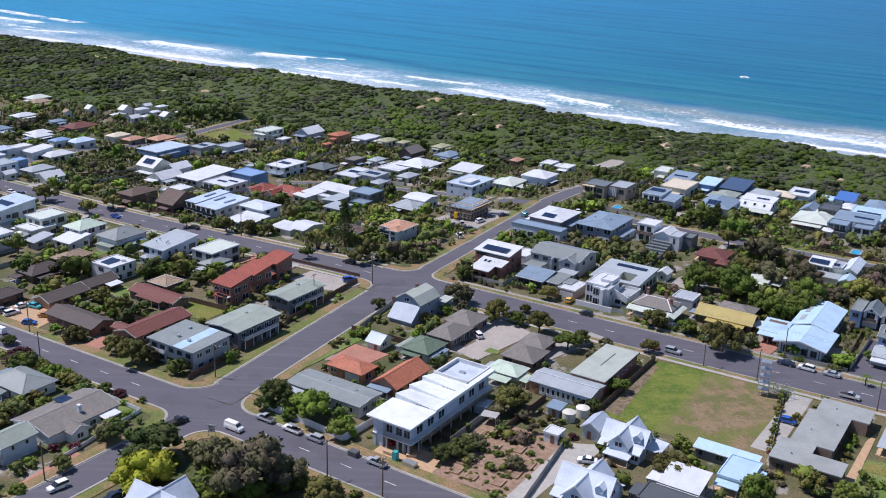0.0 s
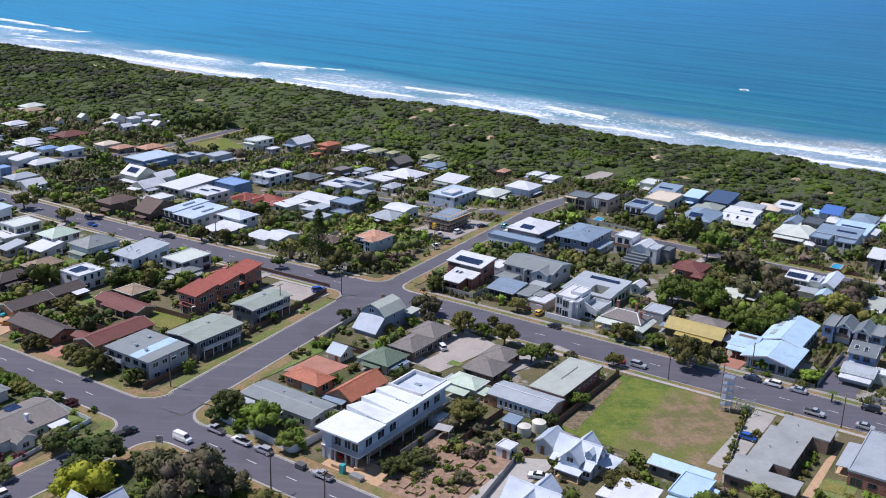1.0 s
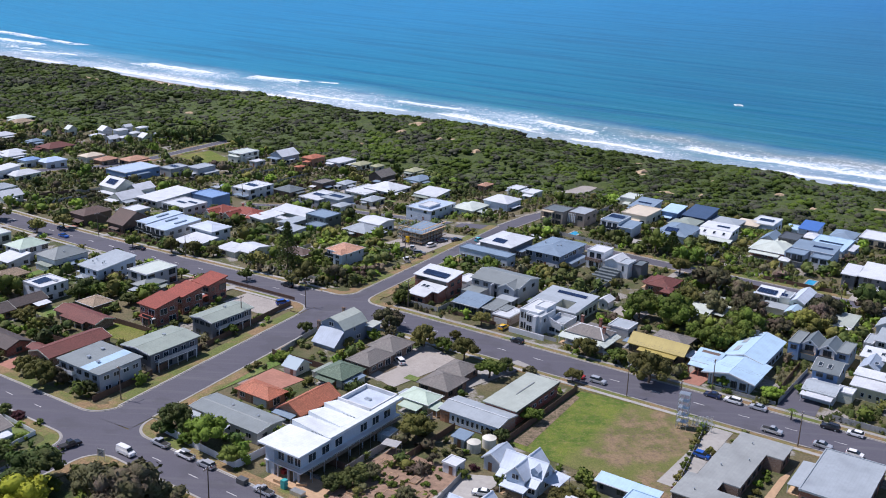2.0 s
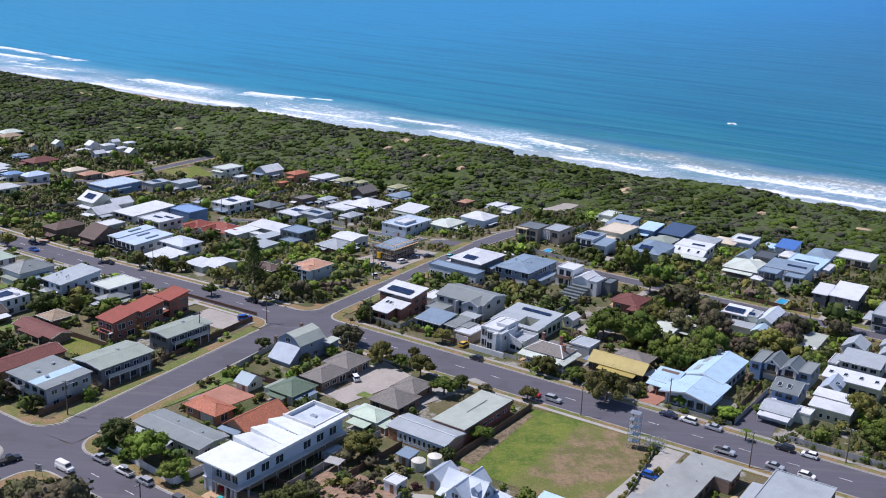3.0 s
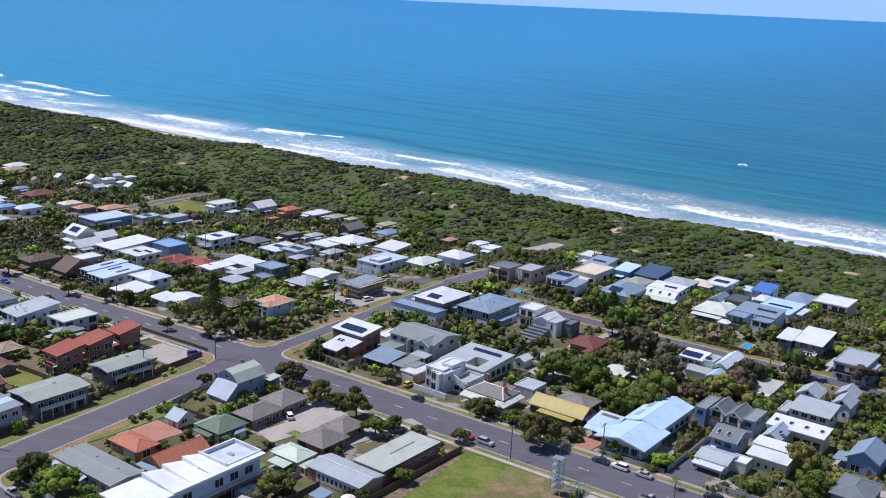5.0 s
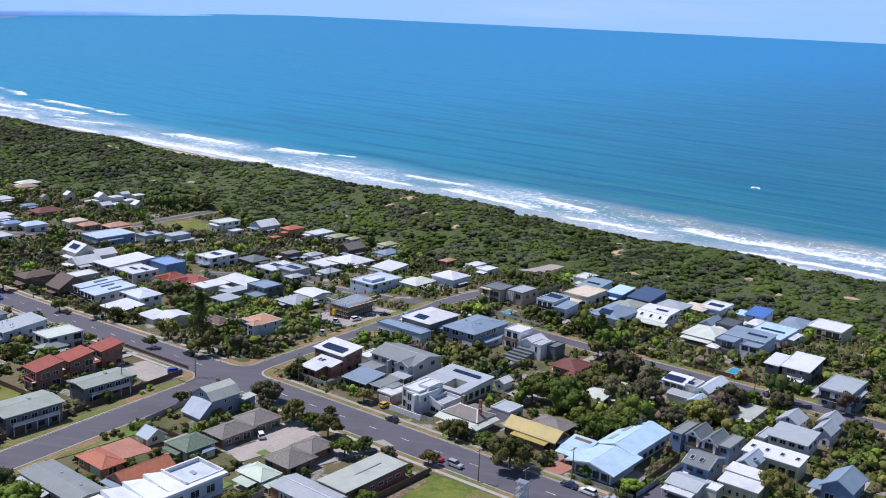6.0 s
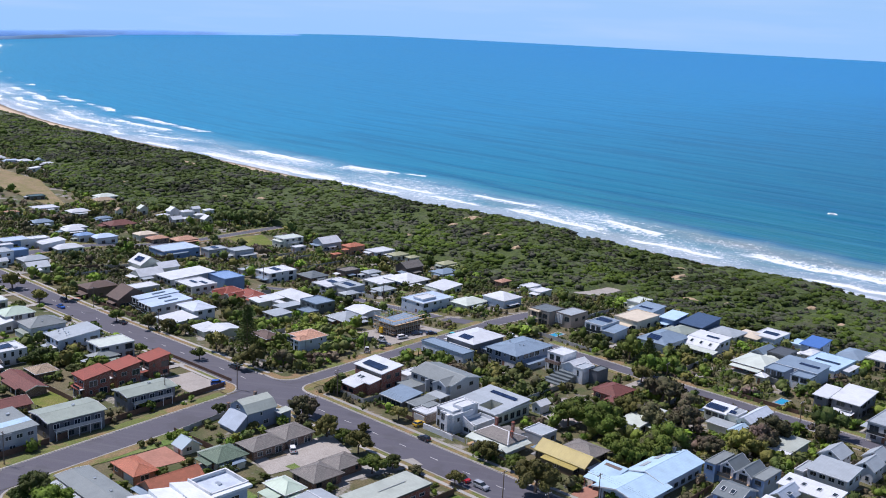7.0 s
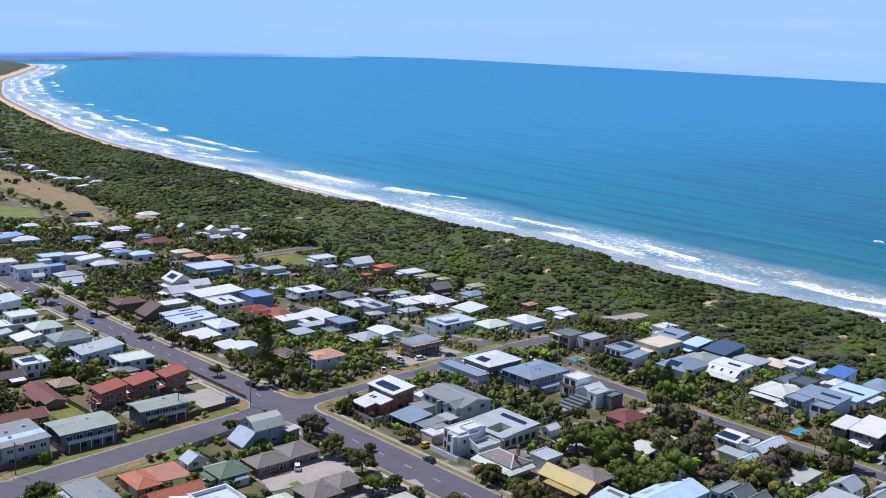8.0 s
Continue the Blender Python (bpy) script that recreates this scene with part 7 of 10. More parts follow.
# ---- the houses that stand nearest, wing by wing ----
def barn_house():
    h = Villa(-151.7, 231.5, "blue-grey timber house with a bent pale green gabled roof")
    x = lambda a: a + 151.7  # noqa: E731
    line = [(x(-156.4), 6.1), (x(-152.6), 8.5), (x(-149.6), 7.7), (x(-147.2), 5.5)]
    h.put("wall", slab([(x(-156.1), -1.5), (x(-147.5), -1.5), (x(-147.5), 5.6), (x(-149.7), 7.5), (x(-152.6), 8.25), (x(-156.1), 6.1)], -4.8, 5.4, "v", "wall_bluegrey", "wall"))
    h.put("roof", slab((line + [(a, z - 0.2) for a, z in line[::-1]])[::-1], -5.2, 5.8, "v", "roof_sage"))
    keep(-151.8, 229.5, 4.6, 8)
    h.slope("front_roof", -156.2, 222.2, -147.4, 226.9, 1.4, 5.4, "roof_greyblue", label="steep grey-blue lean-to roof sweeping down in front")
    V = [(x(a), b - 231.5, z) for a in (-155.9, -147.7) for b, z in ((222.7, -1.5), (226.8, -1.5), (226.8, 5.1), (222.7, 1.6))]
    h.put("front_wall", mesh_of("front_wall", V, [(0, 1, 2, 3), (7, 6, 5, 4), (0, 4, 5, 1), (1, 5, 6, 2), (2, 6, 7, 3), (3, 7, 4, 0)], "wall_bluegrey"))
    h.windows("s", 226.68, -153.6, -151.0, 5.7, 1, 1.8, 1.3, False)
    h.windows("e", -147.48, 228, 235, 1.0, 2, 1.8, 1.3, False)
    h.windows("e", -147.48, 229, 234, 3.9, 1, 0.9, 1.2, False)
    h.chimney(-157.0, 226.5, -1.0, 6.4, "wall_brickbrown")
    h.chimney(-153.4, 233.5, 7.6, 9.3, "wall_brickbrown")
    h.wing(-148.0, 236.5, -144.6, 241.0, 4.2, 4.5, "sage", "bluegrey")


def brick_white_house():
    h = Villa(-153.5, 279.0, "red brick house with white sloping roofs and solar panels")
    h.wing(-157.0, 269.8, -149.4, 279.6, 3.3, 4.8, "white", "brickred")
    h.wing(-149.4, 274.2, -147.0, 279.6, 4.0, 4.8, "white", "brickred", edge="trim_white")
    h.wing(-161.2, 279.6, -147.0, 289.4, 6.3, 7.5, "white", "brickred")
    h.put("clerestory", boxes("clerestory", [(-6.6, 0.92, 4.7, 5.6, 1.0, 6.0)], "glass_pane"))
    h.panels(-158.2, 282.0, 9, 2, 6.95, 7.0)
    h.windows("s", 270.2, -156, -150, 0.9, 2)
    h.windows("e", -147.42, 281, 289, 0.8, 2)
    h.windows("e", -147.42, 281, 289, 3.9, 2)
    h.skylight(-154.5, 276.5, 4.35, 8.0)
    h.skylight(-153.0, 276.5, 4.35, 8.0)
    h.flat(-152.0, 291.5, -147.0, 300.0, 3.0, "white", "white")


def grey_double_house():
    h = Villa(-135.5, 297.5, "two-storey pale grey rendered house with low slate-grey gables")
    h.gable(-145.2, 290.6, -126.2, 305.4, 5.7, 1.7, "u", "grey", "greywall")
    h.gable(-133.4, 289.2, -127.0, 297.5, 5.6, 1.5, "v", "grey", "greywall")
    h.flat(-145.0, 284.6, -138.2, 291.0, 2.9, "grey", "greywall", "roof_grey", 0.1)
    h.slope("canopy", -131.8, 285.2, -125.6, 290.4, 2.8, 3.0, "roof_palegrey", label="pale flat carport canopy")
    for a in (-131.4, -126.0):
        h.post(a, 285.6, 2.6, "wall_white", 0.18)
    h.put("pier", boxes("pier", [(-0.7, -8.6, -1, -0.2, -6.4, 5.5)], "wall_greywall"))
    h.windows("s", 290.95, -144.5, -134, 3.6, 3)
    h.windows("s", 290.95, -138, -134, 0.6, 1, 2.4, 2.0)
    h.windows("s", 289.55, -133, -127.4, 3.6, 1)
    h.windows("e", -126.6, 292, 304, 3.6, 2)
    h.door("s", 290.95, -136.6)


def curved_roof_house():
    h = Villa(-133.0, 278.5, "low dark house with sloping steel-blue roofs behind a fence")
    h.wing(-141.0, 273.0, -130.6, 282.6, 3.0, 4.1, "steel", "greydark")
    h.wing(-130.6, 274.6, -125.6, 284.4, 2.9, 3.3, "grey", "greywall")
    h.windows("s", 273.38, -140, -131.5, 0.4, 4, 1.8, 2.0)
    h.windows("s", 274.98, -130, -126.2, 0.9, 1)
    h.flat(-124.6, 271.8, -118.6, 281.0, 2.9, "white", "brickbrown")
    h.door("s", 271.75, -121.5, True)
    h.slope("porch_roof", -125.2, 276.0, -122.0, 281.5, 3.2, 3.2, "roof_grey")


def white_modern_house():
    h = Villa(-111.0, 277.0, "white rendered modern two-storey house with tall windows")
    h.flat(-115.6, 273.2, -109.0, 284.6, 6.4, "white", "white")
    h.flat(-112.6, 271.8, -107.2, 280.2, 6.0, "palegrey", "white")
    h.flat(-112.0, 276.4, -108.0, 282.2, 7.3, "white", "white")
    h.flat(-107.2, 275.6, -101.4, 284.0, 3.3, "palegrey", "white", up=0.9)
    h.slope("brace_wall", -107.2, 275.2, -102.0, 275.5, 5.6, 3.6, "wall_white", "u", 2.2)
    h.box("entry_pier", -109.6, 270.4, -108.4, 271.8, -1, 6.2, "wall_white")
    h.box("garden_wall", -116.6, 268.6, -104.4, 268.9, -1, 1.7, "wall_white")
    h.windows("s", 273.18, -115.3, -112.8, 3.7, 2, 0.9, 2.0)
    h.windows("s", 273.18, -115.3, -112.8, 0.4, 2, 0.9, 2.0)
    h.windows("s", 271.78, -112.3, -109.7, 3.6, 3, 0.7, 2.0)
    h.windows("s", 271.78, -112.3, -109.7, 0.4, 3, 0.7, 2.0)
    h.windows("e", -107.18, 272.4, 275.4, 3.8, 1, 0.9, 1.2)
    h.windows("s", 275.58, -106.5, -102, 0.8, 2)


def courtyard_villa():
    h = Villa(-111.5, 294.5, "single-storey house with a grey flat roof round a small courtyard")
    hole = (-111.6, 287.8, -106.6, 294.2)
    bits = [(-120.2, 285.8, -102.8, hole[1]), (-120.2, hole[3], -102.8, 303.2), (-120.2, hole[1], hole[0], hole[3]), (hole[2], hole[1], -102.8, hole[3])]
    lx = lambda a, b, c, d: (a + 111.5, b - 294.5, c + 111.5, d - 294.5)  # noqa: E731
    keep(-111.5, 294.5, 8.7, 8.7)
    slope = lambda v: 4.2 + 0.055 * (v - 285.8)  # noqa: E731
    for a, b, c, d in bits:
        h.slope("roof", a, b, c, d, slope(b), slope(d), "roof_palegrey")
        x0, y0, x1, y1 = lx(a, b, c, d)
        i0, i1, j0, j1 = (0.4 if a < -120 else 0.3), (0.4 if c > -103 else 0.3), (0.4 if b < 286 else 0), (0.4 if d > 303 else 0)
        h.put("wall", boxes("wall", [(x0 + i0, y0 + j0, -1.5, x1 - i1, y1 - j1, slope(b) - 0.22)], "wall_cream"))
    h.put("fascia", boxes("fascia", [(-8.75, -8.8, 3.85, 8.75, -8.71, 4.25), (8.71, -8.7, 3.9, 8.8, 8.7, 4.3)], "trim_white"))
    h.panels(-115.4, 299.0, 10, 1, 5.15, 12.0)
    h.windows("e", -103.18, 287, 302, 0.8, 5, 1.8, 2.0)
    h.windows("s", 286.18, -119.5, -116.5, 0.8, 1)
    h.gable(-104.6, 305.2, -100.4, 310.6, 3.0, 1.2, "v", "white", "white")
    h.windows("s", 305.55, -103.6, -101.4, 0.8, 1, 0.9, 1.2, False)


def verandah_cottage():
    h = Villa(-93.0, 277.0, "old cottage with a brown hipped roof, white verandah and chimneys")
    u0, v0, u1, v1, e, r = -99.6, 272.2, -86.4, 281.4, 3.6, 1.9
    keep(-93, 277.5, 7.4, 8)
    h.box("wall", u0 + 0.5, v0 + 0.5, u1 - 0.5, v1 - 0.4, -1.5, e - 0.05, "wall_white")
    k = 3.4
    P = [(u0, v0, e), (u1, v0, e), (u1, v1, e), (u0, v1, e), (u0 + k, (v0 + v1) / 2, e + r), (u1 - k, (v0 + v1) / 2, e + r)]
    V = [(a + 93, b - 277, z) for a, b, z in P]
    h.put("roof", mesh_of("roof", V, [(0, 1, 5, 4), (1, 2, 5), (2, 3, 4, 5), (3, 0, 4), (3, 2, 1, 0)], "roof_taupe"))
    for a, b in ((0, 4), (1, 5), (2, 5), (3, 4), (4, 5)):
        p_, q = Vector(V[a]), Vector(V[b])
        t = q - p_
        sd = Vector((-t.y, t.x, 0)).normalized() * 0.2
        up = Vector((0, 0, 0.1))
        h.put("ridge_cap", mesh_of("ridge_cap", [p_ - sd, p_ + up, p_ + sd, q - sd, q + up, q + sd], [(0, 1, 4, 3), (1, 2, 5, 4)], "trim_white"))
    h.slope("verandah_roof", -100.2, 269.6, -86.0, 272.4, 2.6, 3.3, "roof_cream", label="pale verandah roof sheets along the front")
    h.slope("verandah_roof", -86.6, 269.6, -84.6, 281.0, 3.3, 2.6, "roof_cream", "u")
    for a in (-99.8, -97.0, -94.2, -91.4, -88.6, -85.0):
        h.post(a, 269.9, 2.45)
    h.box("deck", -100.0, 269.8, -85.0, 272.6, -1, 0.35, "timber_new")
    h.windows("s", v0 + 0.47, -98.8, -87.4, 0.8, 5, 0.9, 1.2, False)
    h.door("s", v0 + 0.46, -93.0)
    h.chimney(-97.4, 280.0, 3.4, 6.8, "wall_brickred")
    h.chimney(-91.6, 280.6, 3.6, 6.9, "wall_brickred")
    h.chimney(-88.2, 276.0, 3.6, 6.4, "wall_brickred")
    h.wing(-97.0, 281.4, -90.0, 285.2, 3.4, 3.0, "taupe", "white")
    h.flat(-91.4, 285.6, -84.6, 292.8, 3.4, "palegrey", "greywall")
    h.windows("e", -84.58, 286, 292.5, 0.8, 2)


def blue_roof_house():
    h = Villa(-48.5, 288.0, "long house with a light blue metal roof and deep verandahs")
    h.gable(-54.6, 284.0, -42.6, 305.6, 4.2, 1.7, "v", "lightblue", "paleblue", 0.6)
    h.gable(-55.6, 269.8, -40.6, 285.4, 3.9, 1.6, "v", "lightblue", "paleblue", 1.6)
    h.wing(-61.2, 276.0, -53.6, 284.2, 3.4, 4.6, "lightblue", "brown", over=1.2)
    h.slope("verandah_roof", -61.0, 273.6, -52.0, 276.4, 2.9, 3.35, "roof_lightblue")
    for a in (-60.6, -57.8, -55.0):
        h.post(a, 273.9, 2.75, "wall_brickred", 0.12)
    for a in (-53.0, -49.5, -46.0, -42.6):
        h.post(a, 270.6, 3.2, "trim_dark", 0.1)
    h.windows("s", 271.35, -53, -43, 0.5, 4, 1.8, 2.0)
    h.windows("e", -43.05, 286, 304, 0.8, 5)
    h.windows("w", -54.05, 290, 304, 0.8, 3)
    h.chimney(-50.5, 302.0, 4.6, 6.9, "trim_dark")
    for b in (290.0, 297.5):
        h.put("skylight", boxes("skylight", [(-0.7, -2.2, 0, 0.7, 2.2, 0.10)], "roof_palegrey"), pose(-52.2 + 48.5, b - 288, 4.75, 0, -15.5, 0))


def twin_gable_house():
    h = Villa(-33.0, 309.0, "navy blue terrace house with two white-fronted slate gables")
    h.flat(-41.6, 303.4, -38.4, 314.2, 5.4, "grey", "blue", "roof_grey", 0.15)
    h.gable(-38.7, 305.2, -33.3, 314.0, 5.0, 2.1, "v", "slate", "blue")
    h.gable(-33.3, 304.2, -27.9, 313.4, 5.0, 2.1, "v", "slate", "blue")
    h.flat(-28.2, 305.0, -24.8, 315.2, 5.0, "grey", "blue", "roof_grey", 0.15)
    for a, b in ((-36.0, 305.58), (-30.6, 304.58)):
        h.put("gable_front", slab([(-2.0, 0.2), (2.0, 0.2), (2.0, 4.9), (0, 6.55), (-2.0, 4.9)], -0.06, 0.0, "v", "wall_white", "gable_front"), pose(a + 33, b - 309, 0))
        h.windows("s", b - 0.08, a - 1.3, a + 1.3, 2.9, 1, 2.4, 2.0)
        h.windows("s", b - 0.08, a - 0.6, a + 0.6, 5.35, 1, 0.7, 0.6)
        h.box("balcony", a - 2.0, b - 1.7, a + 2.0, b - 0.1, 2.5, 2.7, "timber_new")
        h.put("balustrade", boxes("balustrade", [(-2.0, -1.7, 2.7, 2.0, -1.64, 3.6)], "trim_dark"), pose(a + 33, b - 309, 0))
    h.windows("s", 303.38, -41.2, -38.8, 3.4, 1, 1.8, 1.3)
    h.windows("s", 304.98, -27.8, -25.2, 3.2, 1, 1.8, 1.3)
    h.windows("e", -24.78, 306, 314, 3.2, 2, 0.9, 1.2)


def skylight_house():
    h = Villa(-27.2, 293.5, "blue-sided house with a slate roof and two skylights")
    h.gable(-31.0, 288.2, -23.4, 299.2, 4.8, 1.9, "u", "slate", "blue")
    for a in (-29.2, -26.6):
        h.skylight(a, 290.9, 5.75, 19.0)
    h.windows("s", 288.58, -30, -24.4, 2.9, 2)
    h.windows("e", -23.78, 290, 297, 2.9, 2, 0.9, 1.2)
    g = Villa(-26.0, 282.0, "low grey-roofed white cottage beside the lane")
    g.gable(-30.4, 277.8, -21.6, 286.6, 2.9, 1.1, "u", "palegrey", "white")
    g.windows("s", 278.18, -29.6, -22.4, 0.8, 3, 1.8, 1.3, False)
    g.slope("verandah_roof", -30.2, 275.4, -22.0, 277.9, 2.2, 2.5, "roof_white")
    for a in (-29.9, -22.3):
        g.post(a, 275.7, 2.1)


def cream_terrace():
    h = Villa(-14.5, 300.0, "creamy yellow terrace of houses with white metal roofs and skylights")
    h.wing(-22.4, 307.0, -6.4, 314.8, 4.9, 5.6, "white", "creamyellow")
    for a in (-20.6, -16.6, -12.4, -8.2):
        h.skylight(a, 310.9, 5.32, 5.0)
    h.gable(-21.0, 298.6, -15.4, 308.4, 4.5, 2.0, "v", "greyblue", "creamyellow")
    h.skylight(-16.7, 302.4, 5.4)
    h.wing(-20.6, 292.2, -9.0, 297.4, 4.9, 5.3, "white", "creamyellow")
    h.wing(-20.2, 286.6, -9.2, 292.2, 3.9, 4.5, "white", "creamyellow")
    h.flat(-22.6, 282.0, -18.2, 286.4, 2.9, "white", "cream")
    h.windows("s", 287.0, -19.6, -9.8, 1.0, 5, 0.9, 1.2, False)
    h.windows("s", 298.95, -19.4, -17.0, 2.6, 1, 1.8, 1.3, False)
    h.windows("s", 307.4, -15, -7, 1.2, 3, 1.8, 2.0)
    for a in (-19.6, -15.9, -12.2, -9.6):
        h.put("rib", boxes("rib", [(-0.04, -0.05, 0.2, 0.04, 0.0, 3.6)], "wall_cream"), pose(a + 14.5, 286.98 - 300, 0))


def grey_row():
    h = Villa(-15.5, 328.5, "pale grey house with one long sloping metal roof")
    h.wing(-21.8, 323.8, -9.8, 333.8, 4.4, 5.5, "palegrey", "white")
    h.flat(-24.4, 322.6, -21.8, 331.6, 3.3, "palegrey", "greywall")
    h.windows("s", 324.2, -21, -10.6, 2.6, 4, 1.8, 1.3, False)
    h.windows("e", -10.22, 325, 333, 2.4, 2)
    for u0, v0, u1, v1, roof in ((-24.4, 337.2, -17.2, 345.6, "palegrey"), (-13.6, 336.4, -7.6, 344.8, "palegrey"), (-15.0, 345.6, -8.6, 352.4, "palegrey")):
        g = Villa((u0 + u1) / 2, (v0 + v1) / 2, "white weatherboard house with a steep pale grey gable")
        g.gable(u0, v0, u1, v1, 4.4, 2.2, "v", roof, "white")
        g.windows("s", v0 + 0.38, u0 + 1.6, u1 - 1.6, 4.5, 1, 0.9, 0.9)
        g.windows("s", v0 + 0.38, u0 + 0.9, u1 - 0.9, 1.0, 2, 0.9, 1.2)
        g.windows("e", u1 - 0.38, v0 + 1, v1 - 1, 2.8, 2, 0.9, 1.2)
    s_ = Villa(-35.5, 340.0, "low house with a sage-green flat roof among trees")
    s_.wing(-41.4, 334.2, -30.2, 346.4, 2.9, 3.3, "sage", "greywall")
    s_.slope("verandah_roof", -38.0, 332.6, -30.4, 334.3, 2.5, 2.8, "roof_white")


def solar_house():
    h = Villa(-56.0, 346.0, "white house of several sloping metal roofs with solar panels")
    h.wing(-63.9, 341.6, -55.6, 348.6, 4.9, 5.9, "white", "cream")
    h.panels(-63.0, 343.3, 6, 2, 5.42, 8.0)
    h.flat(-55.8, 342.2, -52.4, 349.0, 5.2, "palegrey", "cream")
    h.panels(-55.2, 344.0, 2, 1, 5.5, 15.0)
    h.gable(-52.8, 342.0, -47.4, 357.4, 4.5, 1.5, "v", "whiteblue", "cream")
    h.gable(-52.0, 334.8, -47.2, 342.0, 3.0, 1.3, "v", "lightblue", "cream")
    h.wing(-60.0, 336.8, -52.0, 341.8, 2.8, 3.1, "palegrey", "cream")
    h.slope("carport_roof", -66.0, 343.0, -63.6, 348.0, 3.0, 3.4, "roof_paleblue", "u")
    h.windows("s", 341.98, -63, -56.2, 2.9, 3, 1.8, 1.3)
    h.windows("s", 342.38, -51.6, -48.6, 2.8, 1, 1.8, 1.3)
    h.windows("e", -47.78, 344, 356, 2.4, 3)


def hall_house():
    h = Villa(-90.0, 220.0, "long orange brick units with low grey metal roofs")
    h.gable(-99.8, 206.0, -82.2, 215.2, 3.5, 0.75, "u", "palegrey", "orangebrick")
    h.put("ridge_strip", boxes("ridge_strip", [(-9.8, -9.55, 4.27, 7.8, -9.25, 4.33)], "roof_white"), None, "pale ridge flashing")
    h.box("wall", -91.9, 215.2, -83.0, 237.4, -1.5, 3.9, "wall_brickred")
    h.slope("roof", -92.4, 214.9, -82.5, 237.8, 4.25, 4.1, "roof_sage")
    h.put("fascia", boxes("fascia", [(7.5, -5.0, 3.75, 7.6, 17.8, 4.2), (-2.4, 17.8, 3.75, 7.5, 17.9, 4.15)], "trim_dark"))
    h.put("roof_flashing", boxes("roof_flashing", [(2.2, 3.5, 4.25, 2.5, 13.0, 4.31)], "roof_grey"))
    h.put("front_panel", boxes("front_panel", [(-6.6, -13.66, 0.3, 7.0, -13.58, 3.2)], "wall_palebluew"), None, "pale blue window wall with white mullions")
    h.windows("s", 206.32, -96.2, -83.4, 1.0, 9, 0.9, 1.6, False)
    h.windows("e", -82.98, 217, 236, 1.4, 6, 1.8, 1.0, False)
    h.door("s", 206.32, -97.4)


def yard_building():
    h = Villa(-30.0, 222.0, "low brown brick building with a grey flat roof round a court")
    for u0, v0, u1, v1 in ((-38.0, 204.2, -22.2, 210.9), (-38.0, 210.9, -30.0, 214.9), (-36.0, 214.9, -26.2, 233.2), (-34.6, 233.2, -22.2, 241.2)):
        h.box("wall", u0 + 0.4, v0 + 0.4 * (v0 < 205), u1 - 0.4, v1 - 0.4 * (v1 > 241), -1.5, 3.3, "wall_brickbrown")
        h.put("roof", boxes("roof", [(u0 + 30, v0 - 222, 3.3, u1 + 30, v1 - 222, 3.58)], "roof_greywallroof"))
    h.windows("e", -26.58, 217, 232, 0.8, 4)
    h.windows("s", 204.55, -37, -23, 0.9, 4)
    h.windows("e", -22.58, 234, 241, 0.9, 2)
    for a, b in ((-33.0, 222.0), (-30.5, 236.5), (-34.0, 208.0), (-28.5, 228.0)):
        V_, F_ = tube_v(0.15, 0.2, 3.58, 4.1, 8)
        h.put("roof_vent", mesh_of("roof_vent", V_, F_, "galvanised"), pose(a + 30, b - 222, 0))


def terracotta_house():
    h = Villa(-202.2, 292.0, "two-storey pale blue house with terracotta hipped roofs")
    h.hip(-207.4, 287.6, -197.0, 298.4, 5.0, 1.5, "terracotta", "paleblue")
    h.hip(-202.2, 285.0, -197.4, 291.0, 5.0, 1.0, "terracotta", "paleblue")
    h.windows("s", 285.48, -201.8, -197.8, 3.2, 1, 1.8, 1.3, False)
    h.windows("s", 285.48, -201.8, -197.8, 0.6, 1, 1.8, 2.0, False)
    h.windows("s", 288.08, -206.8, -202.6, 3.2, 2, 0.9, 1.2, False)
    h.windows("e", -197.48, 288, 298, 3.2, 2, 0.9, 1.2, False)
    h.balcony(-206.8, -202.3, 288.1, 2.9)
    h.windows("s", 288.08, -206.8, -202.6, 0.6, 1, 2.4, 2.0, False)
    g = Villa(-218.8, 285.4, "low cottage with a weathered brown tiled roof under trees")
    g.hip(-224.4, 281.8, -213.2, 289.2, 2.8, 1.3, "brown", "brickbrown")


def red_roof_house():
    h = Villa(-294.0, 326.0, "rambling brick house with several red tiled gables")
    h.hip(-306.6, 320.0, -296.0, 331.0, 3.4, 1.9, "red", "brickred")
    h.hip(-297.4, 324.4, -281.8, 334.6, 3.5, 1.9, "red", "brickred")
    h.gable(-302.6, 314.6, -297.2, 322.4, 3.3, 1.9, "v", "red", "cream")
    h.gable(-293.8, 317.4, -288.4, 326.4, 3.3, 1.9, "v", "red", "cream")
    h.gable(-284.4, 322.4, -278.4, 331.0, 3.2, 1.7, "u", "red", "cream")
    h.windows("s", 314.98, -301.6, -298.2, 0.8, 1, 1.8, 1.3, False)
    h.windows("s", 317.78, -292.8, -289.4, 0.8, 1, 1.8, 1.3, False)
    h.chimney(-293.0, 330.0, 3.5, 6.4, "wall_brickred")


